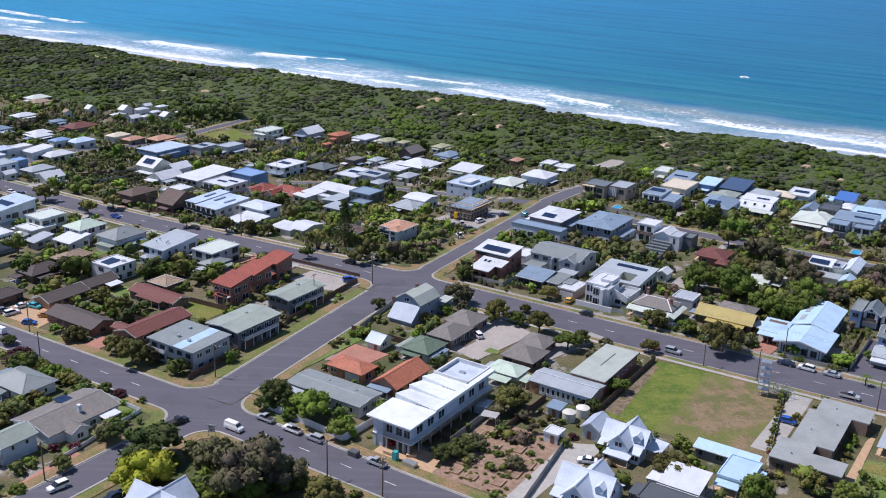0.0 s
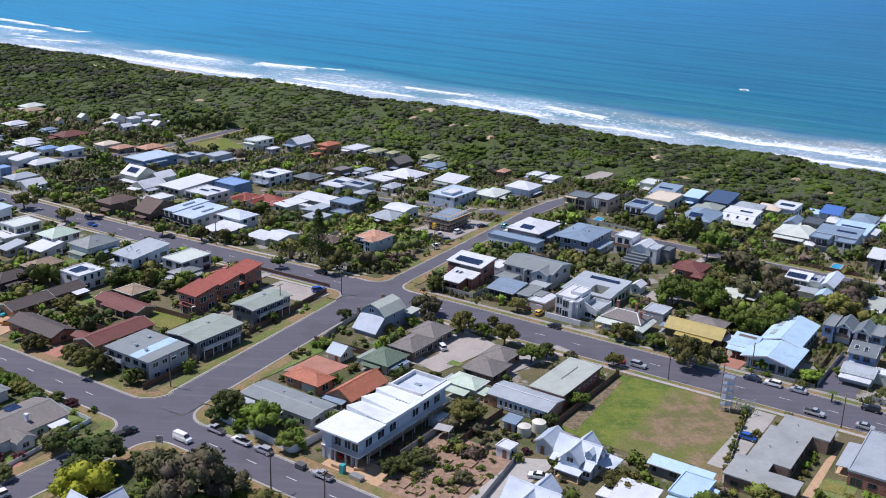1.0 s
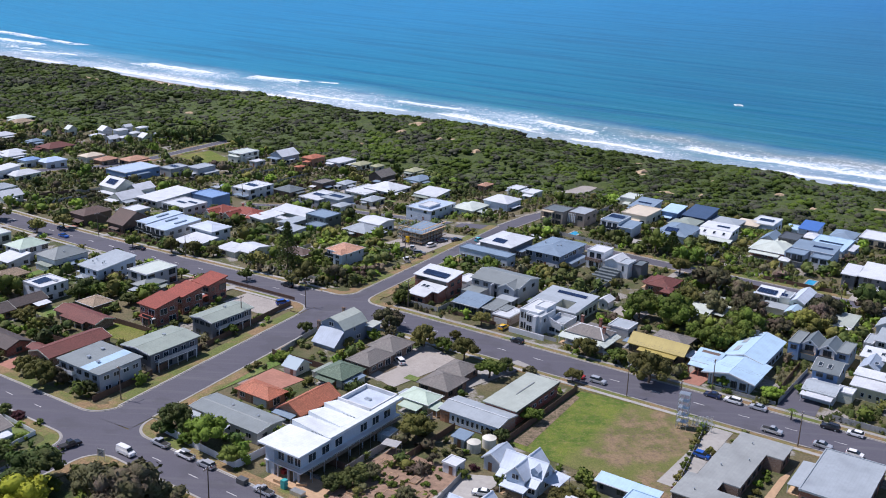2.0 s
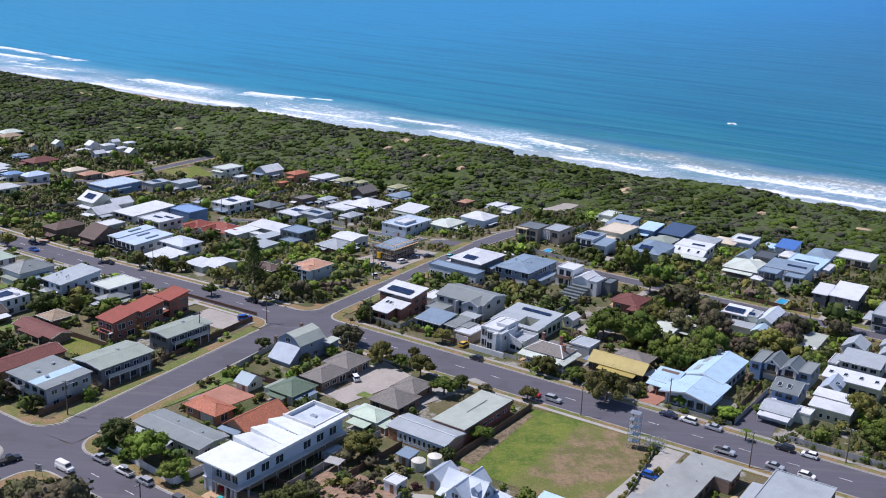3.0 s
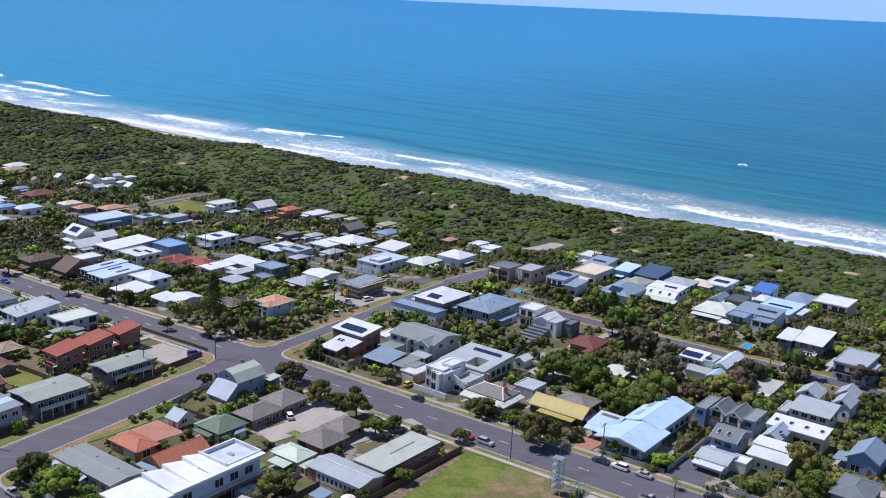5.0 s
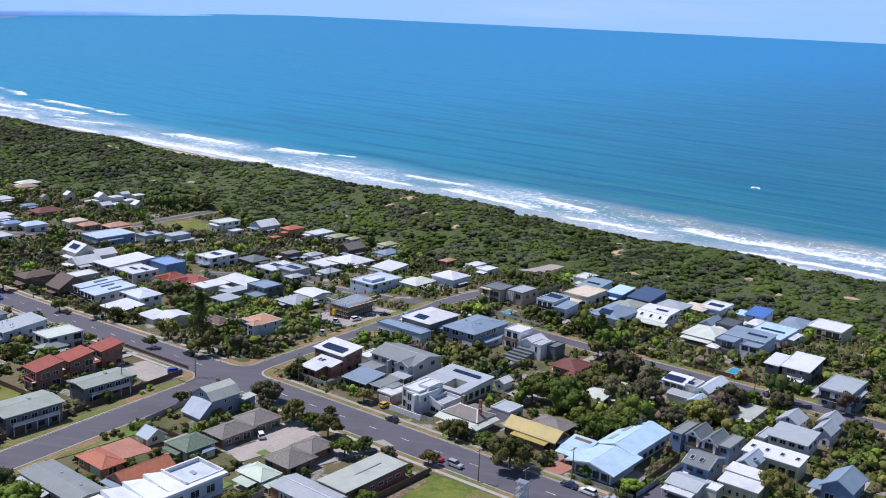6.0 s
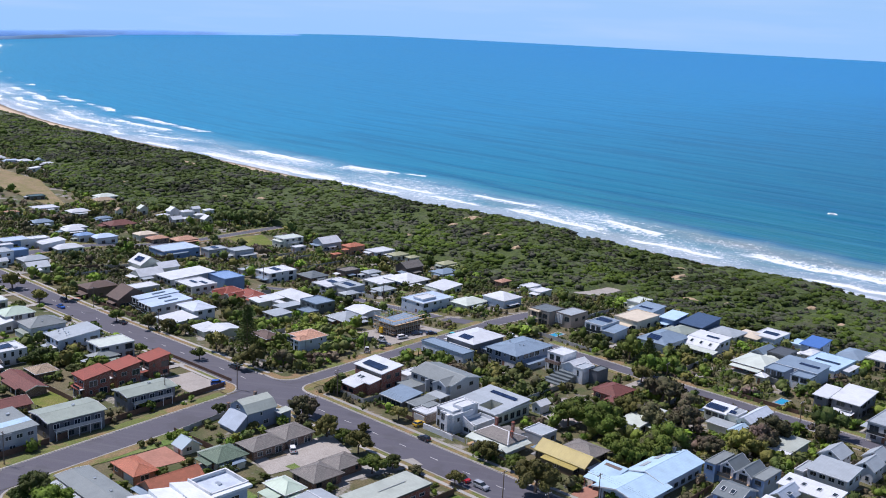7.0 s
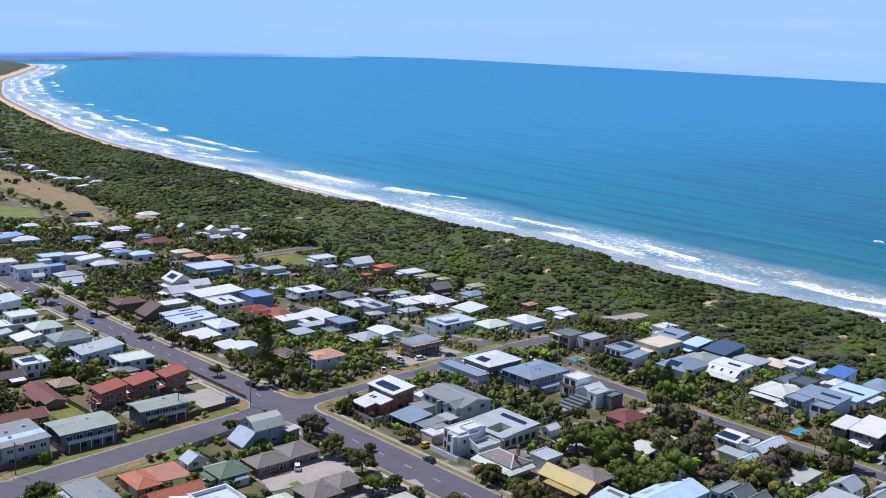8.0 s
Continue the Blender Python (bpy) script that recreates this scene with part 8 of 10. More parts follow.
def white_court_house():
    h = Villa(-268.0, 333.0, "white-roofed house with wings round a back court")
    h.wing(-281.6, 336.4, -260.0, 346.2, 3.5, 4.3, "white", "cream")
    h.wing(-281.0, 321.4, -273.0, 336.4, 3.5, 3.1, "white", "cream", "u")
    h.wing(-266.0, 323.6, -257.8, 336.4, 3.2, 3.8, "palegrey", "greywall", "u")
    h.flat(-273.0, 329.0, -266.0, 332.4, 2.7, "white", "cream")
    h.windows("s", 321.84, -280.2, -273.6, 0.8, 2)
    h.windows("s", 324.04, -265.2, -258.4, 0.8, 2)
    h.windows("e", -258.24, 325, 336, 0.8, 3)
    g = Villa(-252.0, 337.5, "two-storey dark green-grey house with flat roofs")
    g.flat(-258.0, 333.2, -246.8, 343.6, 5.2, "steel", "greendark", "roof_steel")
    g.flat(-252.4, 326.8, -245.0, 333.2, 2.9, "steel", "greendark", "roof_steel")
    g.windows("s", 333.18, -257.4, -247.4, 3.2, 3)
    g.windows("s", 326.78, -251.8, -245.6, 0.7, 2)
    g.windows("e", -246.78, 334.5, 343, 3.2, 2)
    k = Villa(-248.5, 314.0, "low pale grey pavilion with a flat metal roof")
    k.wing(-253.4, 309.4, -244.2, 318.6, 2.8, 3.1, "palegrey", "greywall")
    k.windows("s", 309.84, -252.4, -245.2, 0.7, 2)


def white_hall_house():
    h = Villa(-328.0, 326.0, "large white two-storey house with broad flat and sloping roofs")
    h.wing(-345.0, 312.4, -330.4, 337.4, 5.0, 5.9, "white", "greywall")
    h.flat(-326.4, 311.8, -311.4, 325.6, 5.5, "white", "white")
    h.flat(-331.0, 333.4, -316.6, 344.8, 5.1, "blue", "blue", "roof_blue")
    h.panels(-322.0, 318.0, 5, 1, 5.7, 4.0)
    h.panels(-318.0, 321.0, 5, 1, 5.7, 4.0)
    h.windows("s", 311.78, -325.8, -312.0, 3.0, 4, 2.8, 2.0)
    h.windows("s", 311.78, -325.8, -312.0, 0.3, 4, 2.8, 2.0)
    h.balcony(-326.0, -319.0, 311.8, 2.8)
    h.windows("e", -311.38, 313, 325, 3.2, 3)
    h.windows("s", 312.83, -344, -331.4, 2.8, 4)
    h.windows("e", -330.83, 314, 330, 2.8, 3)


def pale_terrace():
    h = Villa(-284.0, 281.0, "row of pale blue-white two-storey town houses with stepped roofs")
    for i, (a, b, lo, hi) in enumerate(((-294.4, -288.0, 5.6, 6.3), (-288.0, -281.6, 5.2, 5.9), (-281.6, -275.0, 5.6, 6.3))):
        v0 = 271.6 - 0.9 * i
        h.wing(a, v0, b, v0 + 19.4, lo, hi, "paleblue", "white", over=0.3)
        h.windows("s", v0 + 0.26, a + 0.6, b - 0.6, 3.0, 2, 1.8, 2.0)
        h.windows("s", v0 + 0.26, a + 0.6, b - 2.4, 0.3, 1, 2.4, 2.0)
        h.balcony(a + 0.5, b - 0.5, v0 + 0.3, 2.7)
        h.put("roof_slot", boxes("roof_slot", [(-0.5, -3.0, 0, 0.5, 3.0, 0.35)], "roof_steel"), pose((a + b) / 2 + 284, v0 + 11 - 281, (lo + hi) / 2 + 0.1, 2.1, 0, 0))
    h.windows("e", -275.28, 271.5, 288, 3.0, 4)
    g = Villa(-262.5, 278.0, "white house with low hipped and sloping roofs beside the street")
    g.hip(-272.4, 279.4, -258.8, 290.2, 5.0, 1.3, "whiteblue", "white")
    g.wing(-267.4, 266.8, -254.6, 279.2, 3.0, 3.7, "white", "greywall")
    g.windows("s", 267.24, -266.4, -255.6, 0.8, 3)
    g.windows("e", -259.28, 280.5, 289.5, 3.0, 2)
    g.windows("s", 279.88, -271.8, -267.6, 3.0, 1)
    k = Villa(-239.5, 276.0, "low white-roofed house behind a hedge")
    k.wing(-246.4, 269.4, -236.0, 278.0, 2.8, 3.2, "white", "cream")
    k.gable(-240.6, 272.0, -231.6, 284.0, 2.9, 1.0, "u", "white", "cream")
    k.windows("s", 269.84, -245.6, -241.0, 0.8, 2)


def terraced_white_house():
    h = Villa(-117.5, 344.0, "tall white house with broken roofs above slate-edged garden terraces")
    h.flat(-127.2, 342.6, -120.4, 350.8, 6.8, "white", "white")
    h.gable(-119.8, 341.0, -112.8, 350.0, 4.6, 1.7, "v", "white", "white")
    h.flat(-113.2, 339.4, -109.2, 346.4, 5.4, "palegrey", "white")
    h.flat(-109.2, 343.4, -105.8, 350.0, 4.6, "slate", "greydark", "trim_dark")
    h.windows("s", 342.58, -126.6, -121.0, 4.2, 2, 1.8, 2.0)
    h.windows("s", 342.58, -126.6, -121.0, 0.8, 2, 1.8, 2.0)
    h.balcony(-127.2, -121.0, 342.6, 3.5, "wall_brickbrown", "wall_brickbrown")
    h.windows("s", 339.38, -112.6, -109.8, 2.6, 1, 0.7, 2.0)
    for i in range(5):
        h.box("terrace", -121.2 + 0.5 * i, 331.4 + 1.9 * i, -112.6 + 0.2 * i, 333.0 + 1.9 * i, -1.0, 0.5 + 0.55 * i, "roof_slate", "slate-topped retaining step")
    for a in (-126.6, -121.4):
        h.post(a, 341.2, 3.3, "trim_white", 0.12)


def stone_houses():
    h = Villa(-163.0, 393.0, "pair of taupe stone-clad modern houses with deep balconies")
    h.flat(-170.6, 386.4, -160.6, 396.8, 6.1, "slate", "stone", "roof_taupe")
    h.flat(-160.6, 390.6, -152.4, 402.4, 5.8, "palegrey", "stone", "roof_taupe")
    h.box("portal", -170.2, 384.4, -164.6, 386.4, 2.6, 2.95, "wall_sandstone")
    h.box("portal", -170.2, 384.4, -164.6, 386.4, 5.6, 5.95, "wall_sandstone")
    for a in (-170.0, -165.0):
        h.post(a, 384.8, 5.6, "wall_sandstone", 0.25)
    h.windows("s", 386.38, -170, -161.2, 3.1, 3, 2.4, 2.0)
    h.windows("s", 386.38, -170, -161.2, 0.3, 3, 2.4, 2.0)
    for i in range(5):
        h.put("fin", boxes("fin", [(-0.2, -0.35, 1.6, 0.2, 0.0, 5.4)], "trim_white"), pose(-160.0 + 0.8 * i + 163, 390.58 - 393, 0))
    h.windows("s", 390.58, -156.2, -152.8, 3.0, 1, 2.4, 2.0)
    h.windows("e", -152.38, 392, 402, 3.0, 2)
    g = Villa(-139.0, 395.0, "white-framed two-storey house with blue-grey roofs and solar panels")
    g.flat(-144.2, 389.0, -136.0, 401.6, 5.6, "steel", "white")
    g.wing(-136.0, 388.6, -129.6, 399.0, 4.2, 4.9, "steel", "paleblue")
    g.panels(-143.0, 396.0, 6, 2, 5.8, 8.0)
    g.windows("s", 388.98, -143.8, -136.4, 3.0, 3, 1.8, 2.0)
    g.windows("s", 388.98, -143.8, -136.4, 0.3, 3, 1.8, 2.0)
    g.balcony(-144.2, -136.0, 389.0, 2.8)
    g.windows("s", 389.0, -135.4, -130.2, 1.0, 2)


def back_row():
    h = Villa(-61.5, 404.0, "two-storey blue-grey house with several flat steel roofs")
    h.wing(-69.6, 403.4, -53.4, 415.2, 5.4, 6.0, "steel", "paleblue")
    h.flat(-69.8, 395.8, -62.4, 403.4, 5.0, "steel", "bluegrey", "roof_steel")
    h.flat(-60.6, 397.2, -53.6, 403.4, 4.6, "steel", "paleblue", "roof_steel")
    h.panels(-62.0, 409.0, 7, 1, 5.85, 6.0)
    h.windows("s", 395.78, -69.4, -62.8, 2.9, 3, 1.8, 2.0)
    h.windows("s", 397.18, -60.2, -54, 2.7, 2, 2.4, 2.0)
    h.balcony(-69.6, -62.6, 395.8, 2.7)
    h.door("s", 395.78, -66.8, True)
    h.door("s", 397.18, -57.0, True)
    for a in (-61.6, -60.9):
        h.put("pier", boxes("pier", [(-0.2, -0.4, -1, 0.2, 0.0, 4.8)], "trim_white"), pose(a + 61.5, 403.38 - 404, 0))
    g = Villa(-101.5, 410.5, "white house with a steep sheeted front and three dormer lights")
    g.wing(-108.4, 409.0, -94.6, 418.4, 5.2, 5.7, "white", "white")
    g.slope("front_roof", -108.4, 405.0, -94.6, 409.2, 3.0, 5.2, "roof_white", label="steep white metal front slope")
    g.box("wall", -108.0, 405.4, -95.0, 409.4, -1.8, 3.0, "wall_white")
    g.slope("verandah_roof", -110.0, 401.6, -93.0, 405.2, 2.4, 2.9, "roof_cream")
    for a in (-105.6, -101.6, -97.6):
        g.skylight(a, 407.0, 4.1, 27.6)
    g.windows("s", 405.38, -107.4, -95.6, 0.6, 4, 1.8, 2.0)
    g.windows("e", -95.03, 409.8, 417.5, 2.9, 2)
    for a in (-109.6, -105.4, -101.5, -97.4, -93.4):
        g.post(a, 401.9, 2.3)
    g.panels(-102.0, 413.0, 5, 1, 5.6, 4.0)
    k = Villa(-47.0, 456.0, "sandy rendered two-storey house with a white roof and shaded balconies")
    k.flat(-54.2, 449.4, -40.4, 464.0, 5.3, "white", "sandstone")
    k.windows("s", 449.38, -53.6, -47.6, 2.9, 2, 1.8, 2.0)
    k.windows("s", 449.38, -46.6, -41.0, 2.8, 2, 2.4, 2.0)
    k.windows("s", 449.38, -53.6, -41.0, 0.3, 4, 1.8, 2.0)
    k.balcony(-47.0, -40.4, 449.4, 2.7, "wall_sandstone")


def brick_court():
    """The block of brick houses and units on the inner corner of the junction."""
    h = Villa(-184.6, 170.5, "two-storey grey unit block with a flat roof of newer blue sheets")
    h.wing(-193.4, 163.4, -175.8, 177.6, 5.9, 6.3, "grey", "greywall", "v", 0.5, "roof_grey")
    h.slope("roof_sheet", -183.6, 163.5, -180.2, 177.5, 5.93, 6.33, "roof_lightblue", "v", 0.02, "pale blue newer roof sheets")
    h.windows("s", 163.88, -192.6, -176.6, 3.6, 5, 1.8, 1.3)
    h.windows("s", 163.88, -192.6, -184.0, 0.7, 3, 1.8, 1.3)
    h.windows("e", -176.28, 164.5, 176.8, 3.6, 4, 1.8, 1.3, False)
    h.windows("e", -176.28, 164.5, 172.0, 0.7, 2, 1.8, 1.3, False)
    h.door("s", 163.86, -180.5)
    h.balcony(-192.8, -186.0, 163.9, 3.2, "wall_greywall", "trim_white", 1.2)
    for a, b in ((-188.0, 174.0), (-182.0, 168.0), (-186.5, 168.5)):
        h.put("vent", boxes("vent", [(-0.35, -0.35, 0, 0.35, 0.35, 0.5), (-0.5, -0.5, 0.503, 0.5, 0.5, 0.6)], "galvanised"), pose(a - h.u, b - h.v, 6.1))
    for u0, v0, u1, v1, e, lab in ((-188.4, 180.0, -176.0, 197.8, 5.8, "two-storey dark units with a low grey-green metal roof"), (-190.8, 207.0, -181.2, 224.2, 5.5, "dark two-storey units with a grey-green roof and balconies")):
        k = Villa((u0 + u1) / 2, (v0 + v1) / 2, lab)
        k.gable(u0, v0, u1, v1, e, 0.7, "v", "greygreen", "greydark", 0.6, "trim_white")
        x = u1 - 0.58
        k.windows("e", x, v0 + 1.2, v1 - 1.2, 3.3, 5, 1.8, 1.5, False)
        k.windows("e", x, v0 + 1.2, v1 - 1.2, 0.4, 4, 1.8, 1.5)
        k.windows("s", v0 + 0.58, u0 + 1.2, u1 - 1.2, 3.5, 3, 1.8, 1.3)
        k.windows("s", v0 + 0.58, u0 + 1.2, u1 - 1.2, 0.6, 2, 1.8, 1.3)
        k.put("balcony", boxes("balcony", [(u1 - 0.6 - k.u, v0 + 2 - k.v, 2.8, u1 + 0.7 - k.u, v1 - 2 - k.v, 2.98)], "trim_white"))
        k.put("balustrade", boxes("balustrade", [(u1 + 0.62 - k.u, v0 + 2 - k.v, 2.99, u1 + 0.7 - k.u, v1 - 2 - k.v, 3.9)], "wall_greywall"))
        for i in range(5):
            k.post(u1 + 0.55, v0 + 2.2 + (v1 - v0 - 4.4) * i / 4, 2.8, "trim_white")
        k.put("vent", boxes("vent", [(-0.4, -0.4, 0, 0.4, 0.4, 0.55)], "galvanised"), pose(-1.0, 2.0, e + 0.4))
    a = Villa(-206.0, 176.9, "single-storey brick house with a long maroon tiled gable")
    a.gable(-210.6, 166.4, -201.4, 187.4, 2.8, 1.5, "v", "maroon", "brickbrown", 0.5, "wall_cream")
    a.gable(-213.6, 167.6, -208.4, 172.0, 2.7, 0.8, "u", "maroon", "brickbrown", 0.4, "wall_cream")
    a.windows("s", 166.88, -209.8, -202.2, 0.8, 2, 1.8, 1.3)
    a.windows("e", -201.88, 168, 186, 0.8, 4, 1.8, 1.3, False)
    b = Villa(-222.8, 193.7, "brown brick house with a broad maroon tiled gable and verandah")
    b.gable(-232.8, 190.0, -212.8, 197.4, 2.8, 1.2, "u", "maroon", "brickbrown", 0.5, "wall_cream")
    b.windows("s", 190.48, -231, -214, 0.7, 5, 1.8, 1.4)
    b.slope("verandah_roof", -228.0, 188.6, -217.0, 189.98, 2.35, 2.62, "roof_maroon", "v", 0.1)
    for i in range(4):
        b.post(-227.6 + i * 3.4, 188.8, 2.25)
    t = Villa(-229.9, 203.0, "small brick house with a tan tiled hipped roof")
    t.hip(-234.2, 199.0, -225.6, 207.0, 2.7, 1.3, "tan", "brickbrown")
    t.windows("s", 199.48, -233, -227, 0.7, 2)
    c = Villa(-226.7, 167.6, "low brick house under a dark umber tiled gable")
    c.gable(-237.2, 163.2, -216.2, 171.9, 2.8, 1.6, "u", "umber", "brickred", 0.5, "roof_umber")
    c.windows("s", 163.68, -236, -223, 0.7, 4, 1.8, 1.4)
    c.door("s", 163.66, -221.0)
    c.windows("e", -216.68, 165, 170, 0.7, 1)
    d = Villa(-247.1, 182.1, "long orange brick house with a stepped umber tiled gable")
    d.gable(-251.2, 169.0, -242.8, 184.0, 2.8, 1.6, "v", "umber", "orangebrick", 0.5, "wall_cream")
    d.gable(-251.0, 184.1, -243.6, 196.0, 3.0, 1.6, "v", "umber", "orangebrick", 0.5, "wall_cream")
    d.windows("e", -243.28, 171, 183, 0.7, 4, 1.8, 1.4)
    d.windows("e", -244.08, 185, 195, 0.8, 3, 1.8, 1.4)
    d.slope("verandah_roof", -243.58, 190.0, -240.6, 195.0, 2.6, 2.3, "roof_white", "u", 0.1)
    w = Villa(-252.3, 201.0, "white two-storey box of a house with roof panels")
    w.flat(-257.2, 196.0, -247.4, 206.0, 5.2, "white", "white")
    w.windows("e", -247.38, 197, 205, 3.2, 3, 0.9, 1.6)
    w.windows("e", -247.38, 197, 205, 0.5, 2, 1.8, 1.6)
    w.windows("s", 195.98, -256, -249, 3.2, 1, 2.4, 1.4)
    w.panels(-254.6, 198.6, 4, 3, 5.3, 3.0)
    w.put("vent", boxes("vent", [(-0.6, -0.6, 0, 0.6, 0.6, 0.5)], "galvanised"), pose(2.6, 2.0, 5.2))
    g = Villa(-137.0, 173.4, "single-storey white house with a broad grey flat roof")
    g.gable(-148.6, 168.6, -125.3, 178.2, 3.5, 0.45, "u", "grey", "white", 0.6)
    g.windows("s", 169.18, -147.5, -127, 1.0, 6, 1.8, 1.3, False)
    g.windows("e", -125.92, 170, 177, 1.0, 2, 1.8, 1.3, False)
    g.slope("verandah_roof", -147.0, 166.6, -134.0, 168.58, 2.5, 2.9, "roof_palegrey", "v", 0.1)
    for i in range(4):
        g.post(-146.7 + i * 4.1, 166.8, 2.4)
    for a_, b_ in ((-131.0, 174.8), (-140.0, 175.2)):
        g.put("vent", boxes("vent", [(-0.3, -0.3, 0, 0.3, 0.3, 0.4)], "galvanised"), pose(a_ - g.u, b_ - g.v, 3.6))


def corner_house():
    h = Villa(-180.0, 127.0, "white weatherboard house with a long grey-brown gabled roof")
    h.gable(-187.0, 117.6, -173.0, 137.4, 3.1, 1.7, "v", "taupe", "white")
    h.gable(-177.4, 121.4, -170.4, 126.6, 2.9, 1.3, "u", "taupe", "white")
    h.chimney(-176.4, 128.4, 3.2, 5.6, "wall_white")
    h.panels(-185.6, 129.0, 4, 2, 4.0, 0.0)
    h.windows("e", -173.38, 128, 137, 0.8, 3, 1.8, 1.3, False)
    h.windows("e", -170.78, 122.4, 125.6, 0.8, 1, 1.8, 1.3, False)
    h.windows("s", 118.0, -186, -181, 0.8, 2, 1.8, 1.3, False)
    h.slope("pergola", -173.2, 131.0, -170.6, 135.6, 2.7, 2.4, "roof_white", "u")
    g = Villa(-178.0, 111.5, "pale blue two-storey gabled cottage with a white balcony")
    g.gable(-182.0, 106.8, -174.4, 116.0, 4.6, 1.7, "v", "greygreen", "paleblue")
    g.windows("s", 107.18, -181, -175.4, 2.8, 2, 1.8, 1.3, False)
    g.windows("e", -174.78, 108, 115, 2.8, 2, 0.9, 1.2, False)
    g.balcony(-181.6, -175.0, 107.2, 2.5, "trim_white", "trim_white")


for build in (brick_court, corner_house, terracotta_house, red_roof_house, white_court_house, white_hall_house, pale_terrace, terraced_white_house, stone_houses, back_row, barn_house, brick_white_house, grey_double_house, curved_roof_house, white_modern_house, courtyard_villa, verandah_cottage, blue_roof_house, twin_gable_house, skylight_house, cream_terrace,
              grey_row, solar_house, hall_house, yard_building):
    build()
house(-161.3, 341.6, 14.4, 18.4, 5.1, "lowhip", "white", "greydark", solar=1)
house(-140.2, 342.6, 14.8, 21.6, 6.3, "lowhip", "steel", "bluegrey", vents=1)
house(-159.0, 323.6, 21.4, 6.2, 5.2, "flat", "steel", "paleblue")
annexes()


# ---- driveways from the streets to the houses beside them ----
DW = random.Random(3)
for host, L, u, v, w, d, e, roof, wall, far in HOMES:
    for road_v, half in ((bv(u), 7.0), (150.2, 5.2), (365.0, 3.4)):
        gap = abs(v - road_v) - d / 2 - half
        if 2.5 < gap < 24 and DW.random() < 0.8 and not (road_v > 300 and u < -140):
            side = 1 if v > road_v else -1
            a = u + DW.choice((-1, 1)) * w * 0.28
            v0, v1 = road_v + side * (half + 0.3), v - side * d / 2
            mid = (v0 + v1) / 2
            if any(abs(a - x) < p + 1.2 and abs(mid - y) < q + abs(v1 - v0) / 2 - 5 and (abs(x - u) > 0.1 or abs(y - v) > 0.1) for x, y, p, q in KEEP):
                continue
            patch("driveway", [(a - 1.5, min(v0, v1)), (a + 1.5, min(v0, v1)), (a + 1.5, max(v0, v1)), (a - 1.5, max(v0, v1))], DW.choice(("concrete", "concrete", "gravel", "red_paving")),
                  "paved driveway from the street to a house", "driveway", 0.24)
            break
# lawns and paved yards beside the houses
for host, L, u, v, w, d, e, roof, wall, far in HOMES:
    for k in range(2):
        a, b = u + DW.uniform(-1, 1) * (w / 2 + 4), v + DW.choice((-1, 1)) * (d / 2 + DW.uniform(2.5, 5))
        p, q = DW.uniform(2, 4.5), DW.uniform(1.8, 4)
        if (v > 266 and k) or any(abs(a - x) < p + i and abs(b - y) < q + j for x, y, i, j in KEEP):
            continue
        m = DW.choice(("lawn", "lawn", "lawn", "dry_lot", "gravel", "concrete"))
        word = {"lawn": "small green backyard lawn", "dry_lot": "patchy backyard grass", "gravel": "gravelled back yard", "concrete": "concrete back yard"}[m]
        patch("lawn" if m in ("lawn", "dry_lot") else "yard", [(a - p, b - q), (a + p, b - q * 0.9), (a + p * 0.9, b + q), (a - p, b + q)], m, word, "yard", 0.1, True, 4)

# ---- parked cars ----
car(-143.2, 155.2, 180, "ute", "silver")
car(-134.5, 154.9, 180, "ute", "white", True)
car(-127.6, 154.9, 180, "wagon", "silver")
car(-109.7, 154.6, 180, "ute", "silver")
car(-146.0, 147.6, 0, "van", "white")
car(-158.7, 142.0, 80, "ute", "black")
car(-157.7, 108.2, 262, "wagon", "white")
car(-145.5, 112.5, 90, "sedan", "navy")
car(-186.2, 242.3, 60, "wagon", "blue")
car(-128.3, 228.2, 150, "wagon", "white")
car(-109.9, 262.4, 180, "hatch", "black")
car(-118.9, 269.2, 90, "hatch", "yellow")
car(-77.9, 251.6, 0, "wagon", "silver")
car(-83.9, 251.2, 0, "hatch", "red")
car(-49.5, 263.0, 180, "sedan", "navy")
car(-44.0, 263.0, 180, "wagon", "white")
car(-37.3, 263.2, 180, "sedan", "silver")
car(-30.3, 252.2, 0, "ute", "silver")
car(-19.0, 263.6, 180, "wagon", "black")
car(-13.0, 263.8, 180, "hatch", "white")
car(-18.0, 252.4, 0, "sedan", "silver")
car(-10.5, 252.6, 0, "hatch", "white")
car(-29.5, 288.0, 270, "van", "white")
car(-39.8, 229.1, 0, "hatch", "blue")
car(-72.0, 182.9, 200, "sedan", "white")
car(-187.7, 328.4, 80, "wagon", "white")
car(-188.4, 336.8, 60, "sedan", "navy")
car(-184.4, 341.2, 60, "sedan", "navy")
car(-182.9, 305.4, 140, "ute", "white")
car(-191.2, 320.4, 120, "ute", "white")
car(-184.6, 316.0, 30, "wagon", "grey")
car(-176.9, 346.0, 90, "hatch", "teal")
car(-159.4, 361.6, 20, "wagon", "white")
car(-253.4, 160.6, 80, "wagon", "grey")
car(-249.8, 161.1, 80, "wagon", "white")
car(-252.3, 166.3, 80, "sedan", "white")
car(-248.9, 168.3, 10, "hatch", "teal")
car(-239.0, 159.3, 30, "hatch", "blue")
car(-240.0, 165.7, 30, "sedan", "orange")
car(-368.2, 242.8, 0, "hatch", "white")
car(-361.6, 243.3, 0, "wagon", "navy")
car(-316.0, 252.4, 0, "wagon", "navy")
car(-306.8, 246.5, 0, "sedan", "blue")
car(-325.0, 245.4, 0, "sedan", "navy")
car(-271.6, 254.8, 180, "sedan", "black")
car(-240.5, 150.6, 180, "van", "white")
